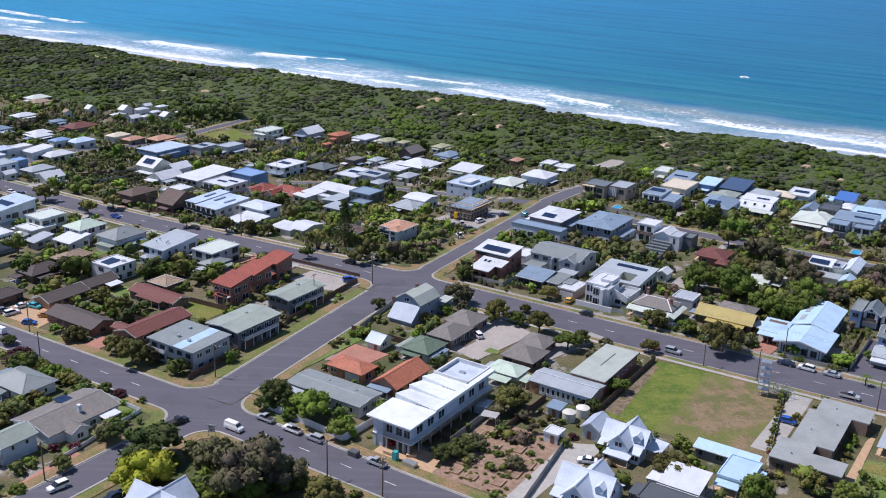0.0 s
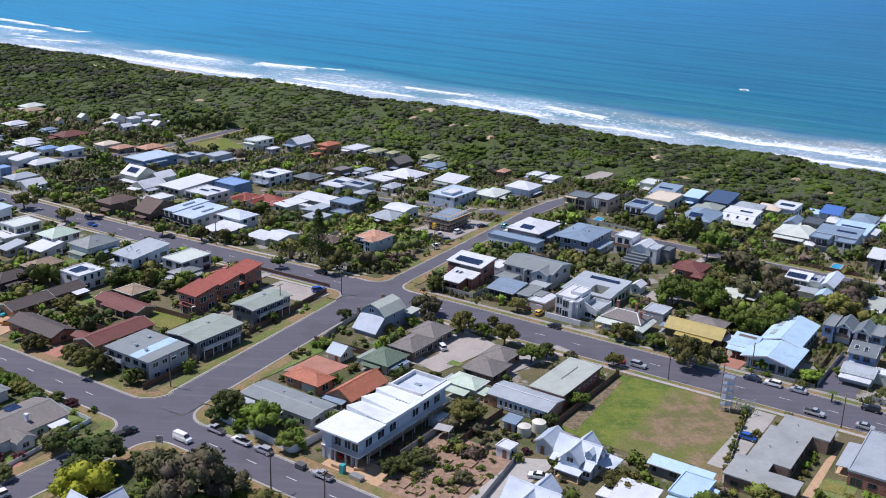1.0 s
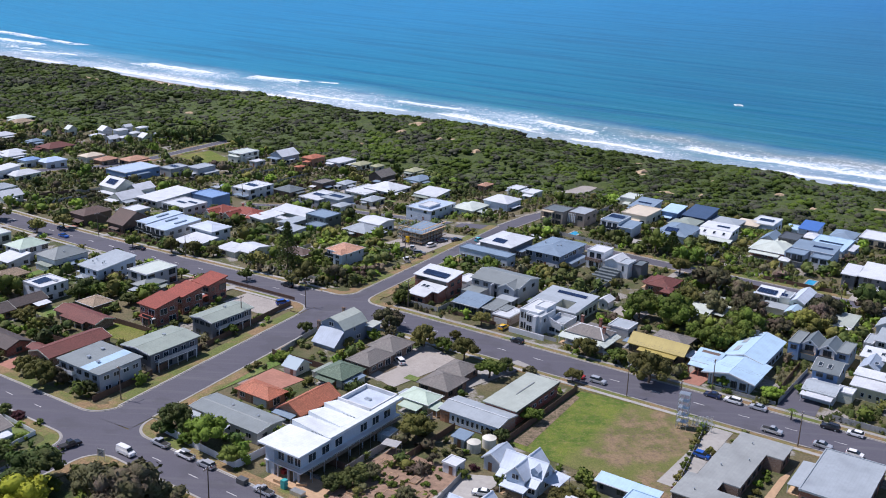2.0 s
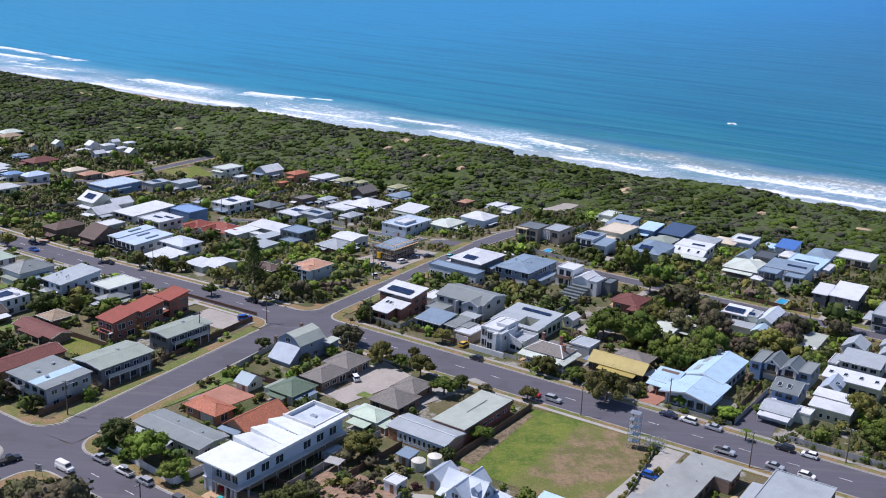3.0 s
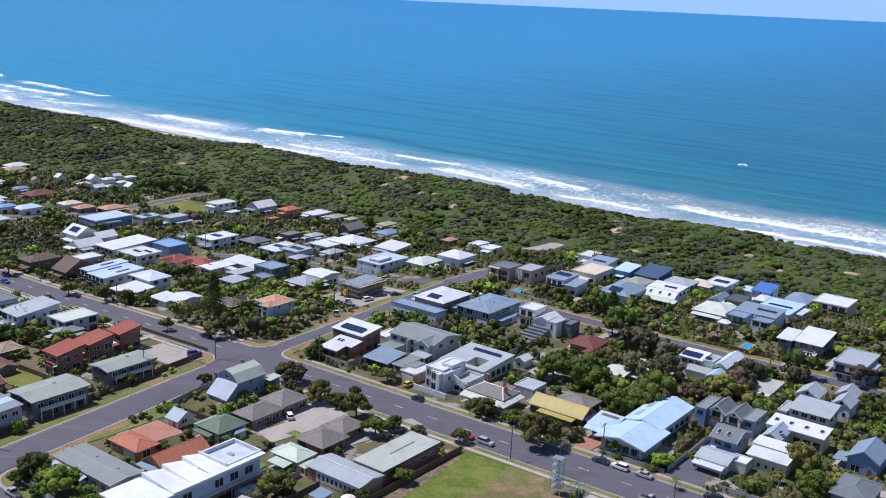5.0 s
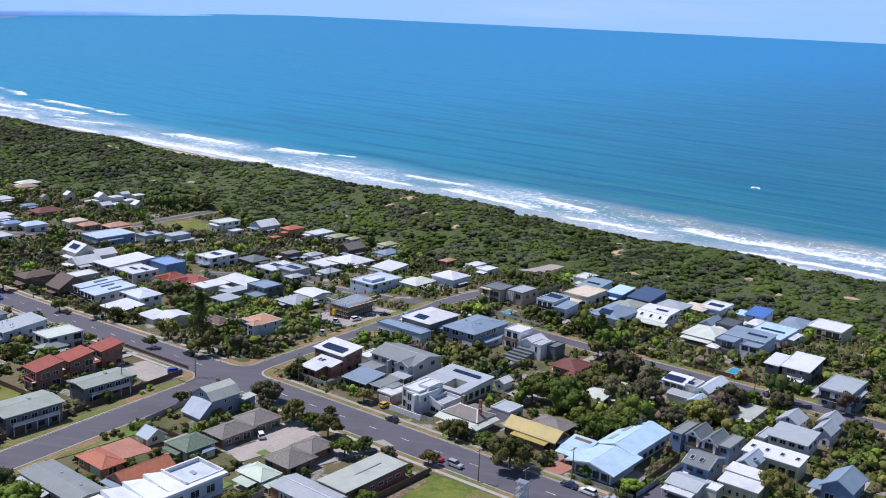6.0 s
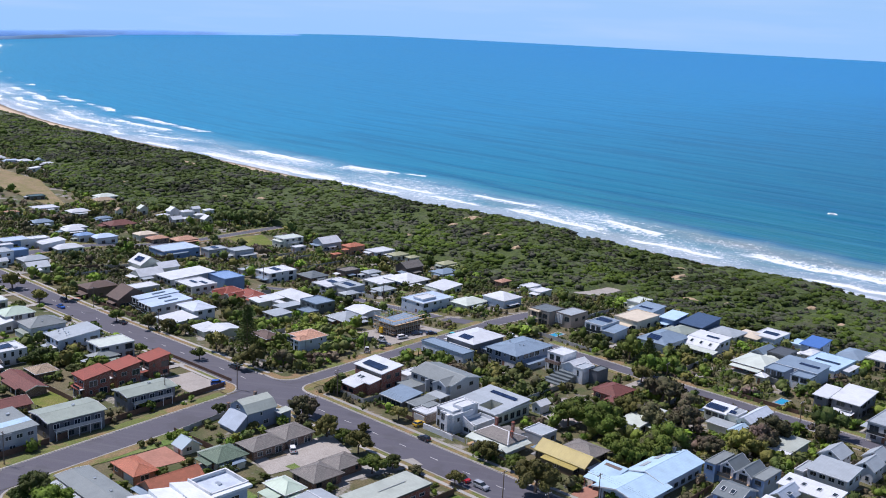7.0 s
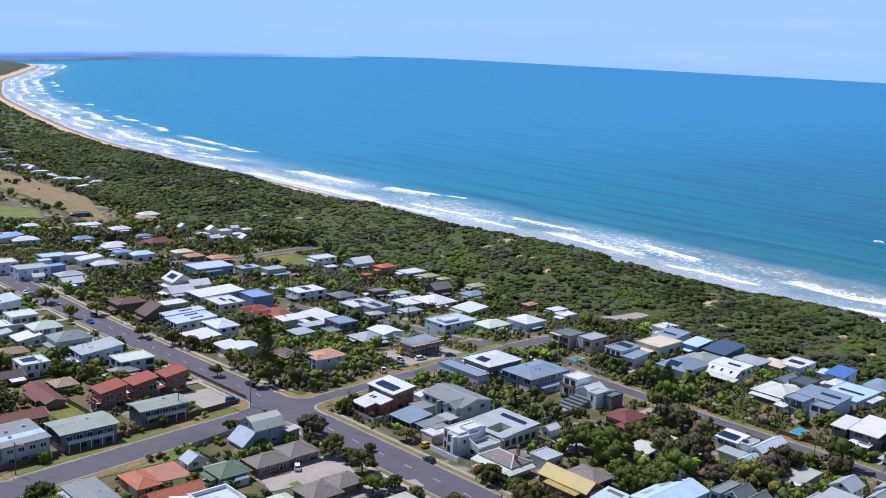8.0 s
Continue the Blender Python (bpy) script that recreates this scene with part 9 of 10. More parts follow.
car(-197.3, 256.3, 180, "wagon", "black")
car(-130.8, 293.8, 90, "sedan", "silver")

# ---- poles ----
for u, v, lamp in ((-169.6, 165, True), (-234, 155.8, False), (-213, 144.2, False), (-183.4, 221, False), (-68, 248.6, False), (-53, 247.6, False), (-115, 144, False), (-101, 145, False),
                   (-162.6, 108.5, False), (-153, 265.6, False), (-51, 266.5, False), (-23, 249, False), (-178.6, 244.6, True), (-250.5, 258.6, False), (-300, 257.5, False), (-88, 359.5, False),
                   (-40, 360.5, False), (-330, 366, False), (-252, 378, False), (-5, 266.5, True), (-182.3, 303.5, False)):
    pole(u, v, 9.4, True, lamp, 90 if lamp else 0)


def wire(u0, v0, u1, v1, h=9.0, sag=0.9):
    cu = bpy.data.curves.new("power_line", "CURVE")
    cu.dimensions, cu.bevel_depth, cu.bevel_resolution = "3D", 0.012, 0
    sp = cu.splines.new("POLY")
    sp.points.add(12)
    for i, p in enumerate(sp.points):
        t = i / 12
        x, y = xy(u0 + (u1 - u0) * t, v0 + (v1 - v0) * t)
        z = (gz(u0, v0) * (1 - t) + gz(u1, v1) * t) + h - sag * 4 * t * (1 - t)
        p.co = (x, y, z, 1)
    cu.materials.append(MATS["trim_dark"])
    tagged(new("power_line", cu), "thin dark power line slung between poles", "power line", "power lines")


for a, b in (((-68, 248.6), (-23, 249)), ((-51, 266.5), (-5, 266.5)), ((-153, 265.6), (-51, 266.5)), ((-250.5, 258.6), (-178.6, 244.6)), ((-178.6, 244.6), (-153, 265.6)), ((-300, 257.5), (-250.5, 258.6)),
             ((-115, 144), (-101, 145)), ((-88, 359.5), (-40, 360.5)), ((-330, 366), (-252, 378))):
    for off in (-0.9, 0.0, 0.9):
        wire(a[0], a[1] + off, b[0], b[1] + off)

# ---- fences ----
fence(-174.2, 160, -175.6, 180)
fence(-176.0, 182, -180.4, 214)
fence(-180.6, 216, -183.6, 243)
fence(-148, 160.2, -122, 158.2, 2.0, "fence_white")
fence(-122, 158.2, -121.5, 169, 2.0, "fence_white")
fence(-166.6, 112.5, -170.4, 141.0, 1.1, "fence_white")
fence(-170.4, 141.0, -192, 142, 1.1, "fence_white")
fence(-160, 210, -134.5, 212, 1.8)
fence(-158.5, 212, -163.4, 240, 1.8, "fence_grey")
fence(-80.1, 206.4, -80.1, 243.5, 1.8)
fence(-38.5, 208, -45, 246, 1.0, "fence_grey")
fence(-158.5, 268.2, -143.5, 268.4, 1.6, "fence_grey")
fence(-143, 268.4, -142.5, 282, 1.7, "fence_grey")
fence(-140, 270, -122.5, 270.4, 1.2)
fence(-116, 270.2, -101, 270.4, 1.2, "fence_grey")
fence(-98, 270.4, -84, 271, 1.1, "fence_white")
fence(-75.8, 160, -79.8, 187, 1.6, "fence_grey")
fence(-203.5, 292, -193, 318, 1.8, "fence_grey")
fence(-208, 268, -186, 268.4, 1.2, "fence_grey")
fence(-120, 172, -101, 173, 1.8, "fence_brown")
fence(-101.5, 172, -101.5, 206, 1.8, "fence_grey")
fence(-52, 268.4, -34.5, 269, 1.0, "fence_grey")
fence(-34, 270, -33.5, 296, 1.6, "fence_grey")
fence(-20, 269.4, 10, 270, 1.6, "fence_grey")
fence(-228, 246.5, -186, 247.5, 1.2, "fence_brown")
fence(-230, 178, -193, 181, 1.7)
fence(-232, 198, -192, 200, 1.7)
fence(-268, 186, -232, 186, 1.7, "fence_grey")
fence(-286, 263.5, -262, 264, 1.4)
fence(-310, 263, -290, 263.5, 1.4)
fence(-152, 351, -120, 358, 1.7, "fence_grey")
fence(-160, 374, -128, 372, 1.5, "fence_grey")
fence(-82, 359.0, -40, 360.2, 1.5)
fence(-70, 372.6, -46, 373.0, 1.5)
fence(-290, 386, -262, 381, 1.8, "fence_grey")
FN = random.Random(12)
for u0 in range(-400, 30, 19):
    for v0, v1 in ((274, 300), (304, 330), (180, 205), (216, 240), (336, 352), (376, 402), (406, 430)):
        if FN.random() < 0.55:
            um = u0 + FN.uniform(-5, 5)
            if not any(abs(um - a) < c + 0.3 and abs((v0 + v1) / 2 - b) < q + (v1 - v0) / 2 for a, b, c, q in KEEP):
                fence(um, v0, um + FN.uniform(-1, 1), v1, 1.7, FN.choice(("fence_brown", "fence_grey", "fence_grey")), 9.0)


# ---- smaller things ----
PLANT_G = random.Random(8)
def tank(u, v, r, h):
    ob = new("water_tank")
    ob.matrix_world = at(u, v)
    V, F = tube_v(r, r, -0.2, h, 20)
    part("shell", mesh_of("shell", V, F, "tank"), ob)
    V, F = tube_v(r * 1.02, r * 0.15, h, h + 0.45, 20)
    part("lid", mesh_of("lid", V, F, "tank"), ob)
    keep(u, v, r, r)
    return tagged(ob, "round cream-coloured rainwater tank", "water tank", "water tanks")


tank(-84.4, 198.6, 1.7, 2.3)
tank(-82.6, 202.6, 1.7, 2.3)


def scaffold_tower(u, v, w, d, h, levels):
    ob = new("scaffold_tower")
    ob.matrix_world = at(u, v, 0, 8)
    rod = boxes("upright", [(-0.05, -0.05, 0, 0.05, 0.05, h)], "galvanised")
    for x in np.linspace(-w / 2, w / 2, 3):
        for y in (-d / 2, d / 2):
            part("upright", rod, ob, pose(float(x), y, 0))
    for k in range(levels):
        z = 0.9 + k * (h - 1.0) / (levels - 1)
        part("ledger", boxes("ledger", [(-w / 2, -d / 2 - 0.04, z, w / 2, -d / 2 + 0.04, z + 0.08), (-w / 2, d / 2 - 0.04, z, w / 2, d / 2 + 0.04, z + 0.08),
                                        (-w / 2 - 0.04, -d / 2, z, -w / 2 + 0.04, d / 2, z + 0.08), (w / 2 - 0.04, -d / 2, z, w / 2 + 0.04, d / 2, z + 0.08)], "galvanised"), ob)
        if k % 2:
            part("plank", boxes("plank", [(-w / 2, -d / 2 + 0.08, z + 0.09, w / 2, d / 2 - 0.08, z + 0.14)], "galvanised"), ob)
    L = math.hypot(w, h / 2)
    for s in (-1, 1):
        part("brace", boxes("brace", [(-L / 2, -0.03, -0.03, L / 2, 0.03, 0.03)], "galvanised"), ob, pose(0, s * (d / 2 + 0.06), h * 0.3, 0, -math.degrees(math.atan2(h / 2, w)), 0))
    keep(u, v, w / 2, d / 2)
    return tagged(ob, "tall galvanised scaffold tower on the bare lot", "scaffold")


scaffold_tower(-49.5, 240.8, 2.6, 2.2, 9.5, 10)


def site_fence(u, v, turn):
    """A leaning temporary fence panel: tube frame, uprights and a foot."""
    ob = new("crowd_barrier")
    ob.matrix_world = at(u, v, 0.12, turn)
    part("frame", boxes("frame", [(-1.1, -0.03, 0.1, -1.04, 0.03, 2.1), (1.04, -0.03, 0.1, 1.1, 0.03, 2.1), (-1.04, -0.03, 0.1, 1.04, 0.03, 0.16), (-1.04, -0.03, 2.04, 1.04, 0.03, 2.1)], "galvanised"), ob)
    part("mesh", boxes("mesh", [(-0.9 + 0.3 * i, -0.015, 0.16, -0.86 + 0.3 * i, 0.015, 2.04) for i in range(7)] + [(-1.04, 0.016, 0.5 + 0.5 * i, 1.04, 0.03, 0.54 + 0.5 * i) for i in range(3)], "galvanised"), ob)
    part("foot", boxes("foot", [(-1.2, -0.5, -0.1, -0.9, 0.5, 0.09), (0.9, -0.5, -0.1, 1.2, 0.5, 0.09)], "concrete"), ob)
    tagged(ob, "galvanised temporary mesh barrier leaning on the bare lot", "barrier", "temporary barriers")


for i in range(5):
    site_fence(-48.2 + 0.95 * i, 243.6 + 0.75 * i, 62 + 9 * (i % 2))


def leaning_frame(u, v, turn):
    ob = new("steel_frame")
    ob.matrix_world = at(u, v, 0, turn)
    part("frame", boxes("frame", [(-2.5 + 0.62 * i, -0.03, 0, -2.44 + 0.62 * i, 0.03, 2.6) for i in range(9)] + [(-2.5, -0.04, z, 2.55, 0.04, z + 0.08) for z in (0.2, 1.3, 2.5)], "galvanised"), ob)
    for x in (-2.0, 0, 2.0):
        part("prop", boxes("prop", [(-0.04, 0, -0.04, 0.04, 2.8, 0.04)], "galvanised"), ob, pose(x, -1.6, 0.05, 55, 0, 0))
    return tagged(ob, "propped galvanised steel frame on dry grass", "steel frame")


leaning_frame(-44.4, 243.2, -8)


def pool(u, v, w, d):
    ob = new("swimming_pool")
    ob.matrix_world = at(u, v)
    part("coping", boxes("coping", [(-w / 2 - 0.5, -d / 2 - 0.5, -0.5, w / 2 + 0.5, -d / 2, 0.25), (-w / 2 - 0.5, d / 2, -0.5, w / 2 + 0.5, d / 2 + 0.5, 0.25),
                                    (-w / 2 - 0.5, -d / 2, -0.5, -w / 2, d / 2, 0.25), (w / 2, -d / 2, -0.5, w / 2 + 0.5, d / 2, 0.25)], "concrete"), ob)
    part("water", boxes("water", [(-w / 2, -d / 2, -0.5, w / 2, d / 2, 0.15)], "pool_water"), ob)
    keep(u, v, w / 2 + 2, d / 2 + 3)
    return tagged(ob, "blue backyard swimming pool with a pale edge", "swimming pool", "pools")


pool(-151.0, 379.0, 3.2, 7)
pool(-55.0, 380.0, 3.0, 6)


def planter(u, v, w, d, turn):
    ob = new("garden_bed")
    ob.matrix_world = at(u, v, 0.05, turn)
    part("box", boxes("box", [(-w / 2, -d / 2, -0.1, w / 2, -d / 2 + 0.1, 0.45), (-w / 2, d / 2 - 0.1, -0.1, w / 2, d / 2, 0.45), (-w / 2, -d / 2, -0.1, -w / 2 + 0.1, d / 2, 0.45), (w / 2 - 0.1, -d / 2, -0.1, w / 2, d / 2, 0.45)], "timber_new"), ob)
    part("soil", boxes("soil", [(-w / 2 + 0.1, -d / 2 + 0.1, -0.1, w / 2 - 0.1, d / 2 - 0.1, 0.36)], "earth"), ob)
    return tagged(ob, "raised timber vegetable bed of brown soil", "garden bed", "vegetable beds")


for u, v, w, d in ((-88, 170, 2.6, 4), (-85, 171, 2.2, 4), (-92, 176, 2, 4), (-95, 168, 2, 5), (-87, 179, 2, 3.5), (-91, 183, 2, 3), (-97, 180, 1.8, 4), (-84, 164, 2.4, 3), (-82, 174, 2.2, 3.6), (-94, 163, 2.2, 3.2), (-90, 162.5, 2.6, 2.4), (-82.4, 169, 1.8, 3.4), (-94.6, 185, 2.4, 2.2)):
    planter(u, v, w, d, 4)


def stack(name, u, v, dims, mat, label, turn=0):
    ob = new(name)
    ob.matrix_world = at(u, v, 0.08, turn)
    w, d, h = dims
    rows = max(2, int(h / 0.25))
    part("pile", boxes("pile", [(-w / 2 + 0.06 * (i % 2), -d / 2, i * h / rows, w / 2 - 0.05 * (i % 3), d / 2 - 0.05 * (i % 2), (i + 0.92) * h / rows) for i in range(rows)], mat), ob)
    return tagged(ob, label, name.replace("_", " "))


stack("timber_stack", -110, 160, (3.0, 1.2, 0.8), "timber_new", "stack of new timber on the building site")
stack("timber_stack", -105.5, 162, (2.4, 1.0, 0.7), "timber_new", "stack of new timber on the building site", 30)
stack("brick_pallet", -112, 163.5, (1.2, 1.2, 1.0), "tarp_red", "red wrapped pallet of bricks")
stack("portable_toilet", -107.6, 158.8, (1.2, 1.2, 2.2), "tarp_teal", "teal portable toilet on the building site")
stack("rubble_skip", -103.5, 158.6, (3.2, 1.7, 1.1), "galvanised", "metal waste skip full of offcuts")
stack("trailer", -116.2, 154.8, (2.4, 1.6, 1.3), "trim_dark", "dark box trailer with ladders on top")
stack("garden_shed", -118.5, 170.5, (2.4, 2.4, 2.1), "tarp_red", "small red-doored garden shed")

def greenhouse(u, v, w, d, turn):
    ob = new("greenhouse")
    ob.matrix_world = at(u, v, 0.05, turn)
    part("frame", boxes("frame", [(x - 0.05, y - 0.05, 0, x + 0.05, y + 0.05, 2.1) for x in np.linspace(-w / 2, w / 2, 4).tolist() for y in (-d / 2, d / 2)]
                        + [(-w / 2, y - 0.05, 2.1, w / 2, y + 0.05, 2.2) for y in (-d / 2, 0, d / 2)] + [(x - 0.05, -d / 2, 2.1, x + 0.05, d / 2, 2.2) for x in (-w / 2, 0, w / 2)], "galvanised"), ob)
    part("pane", boxes("pane", [(-w / 2 + 0.06, -d / 2 + 0.06, 0.1, w / 2 - 0.06, d / 2 - 0.06, 2.08)], "roof_glassroof"), ob, None, "dusty translucent panes")
    keep(u, v, w / 2, d / 2)
    return tagged(ob, "small grey-framed greenhouse beside the vegetable plot", "greenhouse")


greenhouse(-103.6, 190.5, 3.2, 4.6, 6)

# rows of vegetables between the beds
for i in range(120):
    tree(PLANT_G.uniform(-99.5, -79.5), PLANT_G.uniform(160, 186.5), PLANT_G.uniform(0.35, 0.8), PLANT_G.choice(("green", "lime", "olive", "green", "dark")), 0.8, PLANT_G)
arbour = new("garden_shed")
arbour.matrix_world = at(-99.2, 186, 0.05, 12)
part("frame", boxes("frame", [(x, y, 0, x + 0.1, y + 0.1, 2.3) for x in (-2, 1.9) for y in (-1.6, 0, 1.5)] + [(-2, -1.6, 2.3, 2, 1.6, 2.38)], "fence_grey"), arbour)
tagged(arbour, "weathered grey garden shelter beside the vegetable plot", "shed")

# the street corner's bus sign
sign = new("street_sign")
sign.matrix_world = at(-147.9, 142.4, 0.1, 20)
part("post", boxes("post", [(-0.9, -0.05, 0, -0.8, 0.05, 3.2), (0.8, -0.05, 0, 0.9, 0.05, 3.2)], "galvanised"), sign)
part("board", boxes("board", [(-0.8, -0.04, 1.2, 0.8, 0.04, 3.0)], "trim_white"), sign)
part("bars", boxes("bars", [(-0.6, -0.06, 2.5 - 0.35 * i, 0.6 - 0.2 * (i % 2), -0.041, 2.65 - 0.35 * i) for i in range(4)], "trim_dark"), sign)
tagged(sign, "white notice board on two posts at the corner", "sign")

# a lone wave breaking on a reef off the beach
bu, bw = (-256, 903), np.linspace(-1, 1, 60)
rows = []
for k, (o, h) in enumerate(((-5, -0.3), (-2.5, 0.5), (-0.6, 1.3), (0.6, 1.2), (1.6, -0.3))):
    fade = np.sqrt(np.maximum(0, 1 - bw**2)) * (0.6 + 0.5 * vnoise(bw * 7 + k, bw * 0, 5))
    x, y = xy(bu[0] + bw * 5, bu[1] + 0.4 * o * fade + 1.5 * np.sin(bw * 4))
    rows.append(np.stack([x, y, SEA + far_rise(bu[0] + bw * 5, np.full(60, bu[1])) + h * fade], -1))
tagged(new("breaking_wave", sheet("breaking_wave", np.array(rows), "foam")), "small white wave breaking over a reef offshore", "wave")

# ---- trees and shrubs ----
PLANT = random.Random(5)
pine(-212.1, 272.3, 18, 5.6, "tall dark conifer with tiered branches above the gardens")
pine(-109.5, 382, 9, 4.0, "dark broad conifer among the houses")
for u, v in ((-470, 441), (-465, 446), (-461, 452), (-458, 458), (-474, 436), (-455, 464)):
    tree(u, v, PLANT.uniform(5.0, 6.5), "dark", 1.15, PLANT)
for i in range(11):
    tree(-39.6 - 0.55 * i, 212 + 3.2 * i, PLANT.uniform(0.9, 1.5), PLANT.choice(("olive", "green", "dark")), 1.2, PLANT)
# small courtyard planting
for u, v in ((-24.4, 217), (-23.9, 220.5), (-24.6, 224), (-24.0, 227.5), (-24.8, 230.5), (-28.4, 212.8)):
    tree(u, v, PLANT.uniform(1.0, 1.5), PLANT.choice(("green", "olive", "dark")), 1.1, PLANT)
for u, v in ((-166.4, 316), (-168.6, 313), (-146, 374), (-28.5, 262.5)):
    palm(u, v, 3.0)
tree(-150.1, 127.1, 6.7, "dark", 1, PLANT)
tree(-142.2, 117.9, 6.8, "gold", 1, PLANT)
tree(-123.5, 129.2, 9.2, "russet", 1.1, PLANT)
tree(-137.6, 132.5, 5.2, "russet", 1, PLANT)
tree(-120.2, 135.7, 5.6, "russet", 1, PLANT)
tree(-123.5, 127.3, 4.9, "green", 0.9, PLANT)
tree(-109.9, 136.2, 4.6, "olive", 0.9, PLANT)
tree(-133.6, 122.0, 3.7, "green", 0.8, PLANT)
tree(-134.8, 161.0, 6.2, "lime", 1, PLANT)
tree(-146.3, 162.9, 4.7, "dark", 1.1, PLANT)
tree(-124.1, 159.3, 3.6, "green", 1, PLANT)
tree(-146.6, 159.1, 2.9, "dark", 1, PLANT)
tree(-163.8, 228.2, 2.4, "dark", 1.2, PLANT)
tree(-130.3, 196.9, 1.6, "green", 0.8, PLANT)
tree(-164.6, 127.0, 3.2, "dark", 1.1, PLANT)
for u, v, r, kind in ((-237.2, 183.6, 3.2, "olive"), (-240.0, 186.6, 2.6, "olive"), (-227.5, 182.4, 3.2, "olive"), (-219.5, 181.6, 2.6, "dark"), (-223.0, 176.2, 2.4, "green"), (-266.0, 192.0, 4.8, "dark"), (-262.6, 197.6, 4.0, "olive"),
                      (-243.4, 210.0, 4.4, "dark"), (-238.6, 212.6, 3.4, "green"), (-226.0, 221.2, 3.6, "green"), (-220.8, 160.9, 2.6, "olive"), (-217.4, 161.0, 2.2, "olive"), (-204.6, 141.6, 2.6, "dark"), (-200.0, 141.8, 2.5, "green"),
                      (-196.6, 141.8, 2.2, "olive"), (-210.2, 141.8, 2.7, "green"), (-170.8, 137.4, 1.7, "green"), (-169.4, 131.4, 2.4, "dark"), (-193.6, 190.6, 1.8, "green"), (-196.0, 181.0, 1.8, "green")):
    tree(u, v, r, kind, 0.95, PLANT)
tree(-213.0, 139.0, 4.2, "dark", 1.0, PLANT)
tree(-217.5, 141.0, 3.6, "plum", 1.0, PLANT)
tree(-198.5, 140.2, 2.4, "olive", 0.9, PLANT)
tree(-202.0, 141.0, 2.6, "green", 0.9, PLANT)
tree(-194.6, 141.4, 2.2, "dark", 0.9, PLANT)
tree(-207.0, 141.4, 2.4, "olive", 0.9, PLANT)
tree(-168.8, 121.0, 1.8, "plum", 0.9, PLANT)
tree(-171.8, 117.6, 1.7, "plum", 0.9, PLANT)
tree(-189.6, 128.0, 3.0, "green", 0.9, PLANT)
tree(-191.0, 117.0, 3.2, "olive", 0.9, PLANT)
tree(-185.5, 142.8, 2.1, "dark", 1, PLANT)
tree(-181.0, 143.7, 2.1, "plum", 0.9, PLANT)
tree(-163.2, 113.6, 2.6, "dark", 1, PLANT)
tree(-212.5, 138.7, 3.7, "green", 1, PLANT)
tree(-192.7, 121.7, 3.7, "dark", 1, PLANT)
tree(-192.7, 158.0, 5.0, "olive", 1.1, PLANT)
tree(-202.8, 160.7, 3.9, "olive", 1, PLANT)
tree(-190.6, 161.2, 3.5, "russet", 1, PLANT)
tree(-178.2, 161.6, 2.8, "dark", 1.2, PLANT)
tree(-218.6, 159.1, 3.3, "olive", 1, PLANT)
tree(-180.6, 213.4, 2.7, "green", 1, PLANT)
tree(-98.3, 194.6, 5.6, "olive", 0.9, PLANT)
tree(-96.9, 169.6, 3.3, "dark", 0.9, PLANT)
tree(-99.4, 164.7, 2.9, "dark", 0.9, PLANT)
tree(-137.4, 191.4, 2.5, "green", 0.8, PLANT)
tree(-128.9, 183.6, 2.1, "green", 0.8, PLANT)
tree(-146.5, 246.6, 4.8, "russet", 1.1, PLANT)
tree(-129.9, 242.1, 4.6, "olive", 1.1, PLANT)
tree(-123.7, 243.3, 3.5, "green", 0.9, PLANT)
tree(-115.2, 241.4, 4.5, "olive", 1.2, PLANT)
tree(-103.0, 235.4, 4.3, "green", 1, PLANT)
tree(-101.7, 241.9, 3.1, "dark", 1, PLANT)
tree(-83.4, 247.4, 2.8, "olive", 1.2, PLANT)
tree(-89.4, 266.5, 4.3, "olive", 1, PLANT)
tree(-100.1, 275.0, 2.2, "green", 1, PLANT)
tree(-67.0, 260.7, 6.4, "olive", 1.1, PLANT)
tree(-74.0, 265.4, 2.1, "green", 0.9, PLANT)
tree(-80.6, 219.5, 3.1, "green", 1, PLANT)
tree(-81.3, 205.8, 2.6, "dark", 1.1, PLANT)
tree(-70.6, 188.9, 2.4, "green", 1, PLANT)
tree(-54.4, 188.5, 4.7, "olive", 0.9, PLANT)
tree(-46.1, 206.5, 1.6, "green", 1, PLANT)
tree(-36.1, 189.5, 4.0, "green", 1.2, PLANT)
tree(-27.9, 201.5, 3.6, "olive", 1, PLANT)
tree(-20.2, 201.2, 3.3, "green", 1, PLANT)
tree(-38.1, 210.3, 1.9, "plum", 1, PLANT)
tree(-38.0, 229.5, 1.5, "olive", 1.6, PLANT)
tree(-36.7, 271.5, 3.6, "lime", 0.8, PLANT)
tree(-49.8, 271.8, 2.4, "green", 1.1, PLANT)
tree(-30.1, 279.9, 2.7, "green", 0.9, PLANT)
tree(-80.0, 267.4, 3.5, "green", 1, PLANT)
tree(-60.6, 270.4, 2.1, "green", 0.9, PLANT)
tree(-125.6, 266.9, 3.4, "olive", 1.1, PLANT)
tree(-156.3, 266.9, 3.6, "green", 1, PLANT)
tree(-79.4, 186.6, 1.9, "green", 1, PLANT)
tree(-79.3, 190.9, 1.4, "plum", 1, PLANT)
tree(-217.2, 262.4, 4.7, "olive", 1.2, PLANT)
tree(-193.7, 261.8, 5.4, "olive", 1.1, PLANT)
tree(-187.8, 270.5, 4.6, "russet", 1, PLANT)
tree(-194.6, 256.5, 3.7, "olive", 1, PLANT)
tree(-237.0, 296.4, 2.9, "green", 1, PLANT)
tree(-114.4, 376.6, 5.7, "green", 1.2, PLANT)
tree(-78.7, 307.3, 7.7, "green", 1, PLANT)
tree(-89.1, 304.9, 5.9, "green", 1, PLANT)
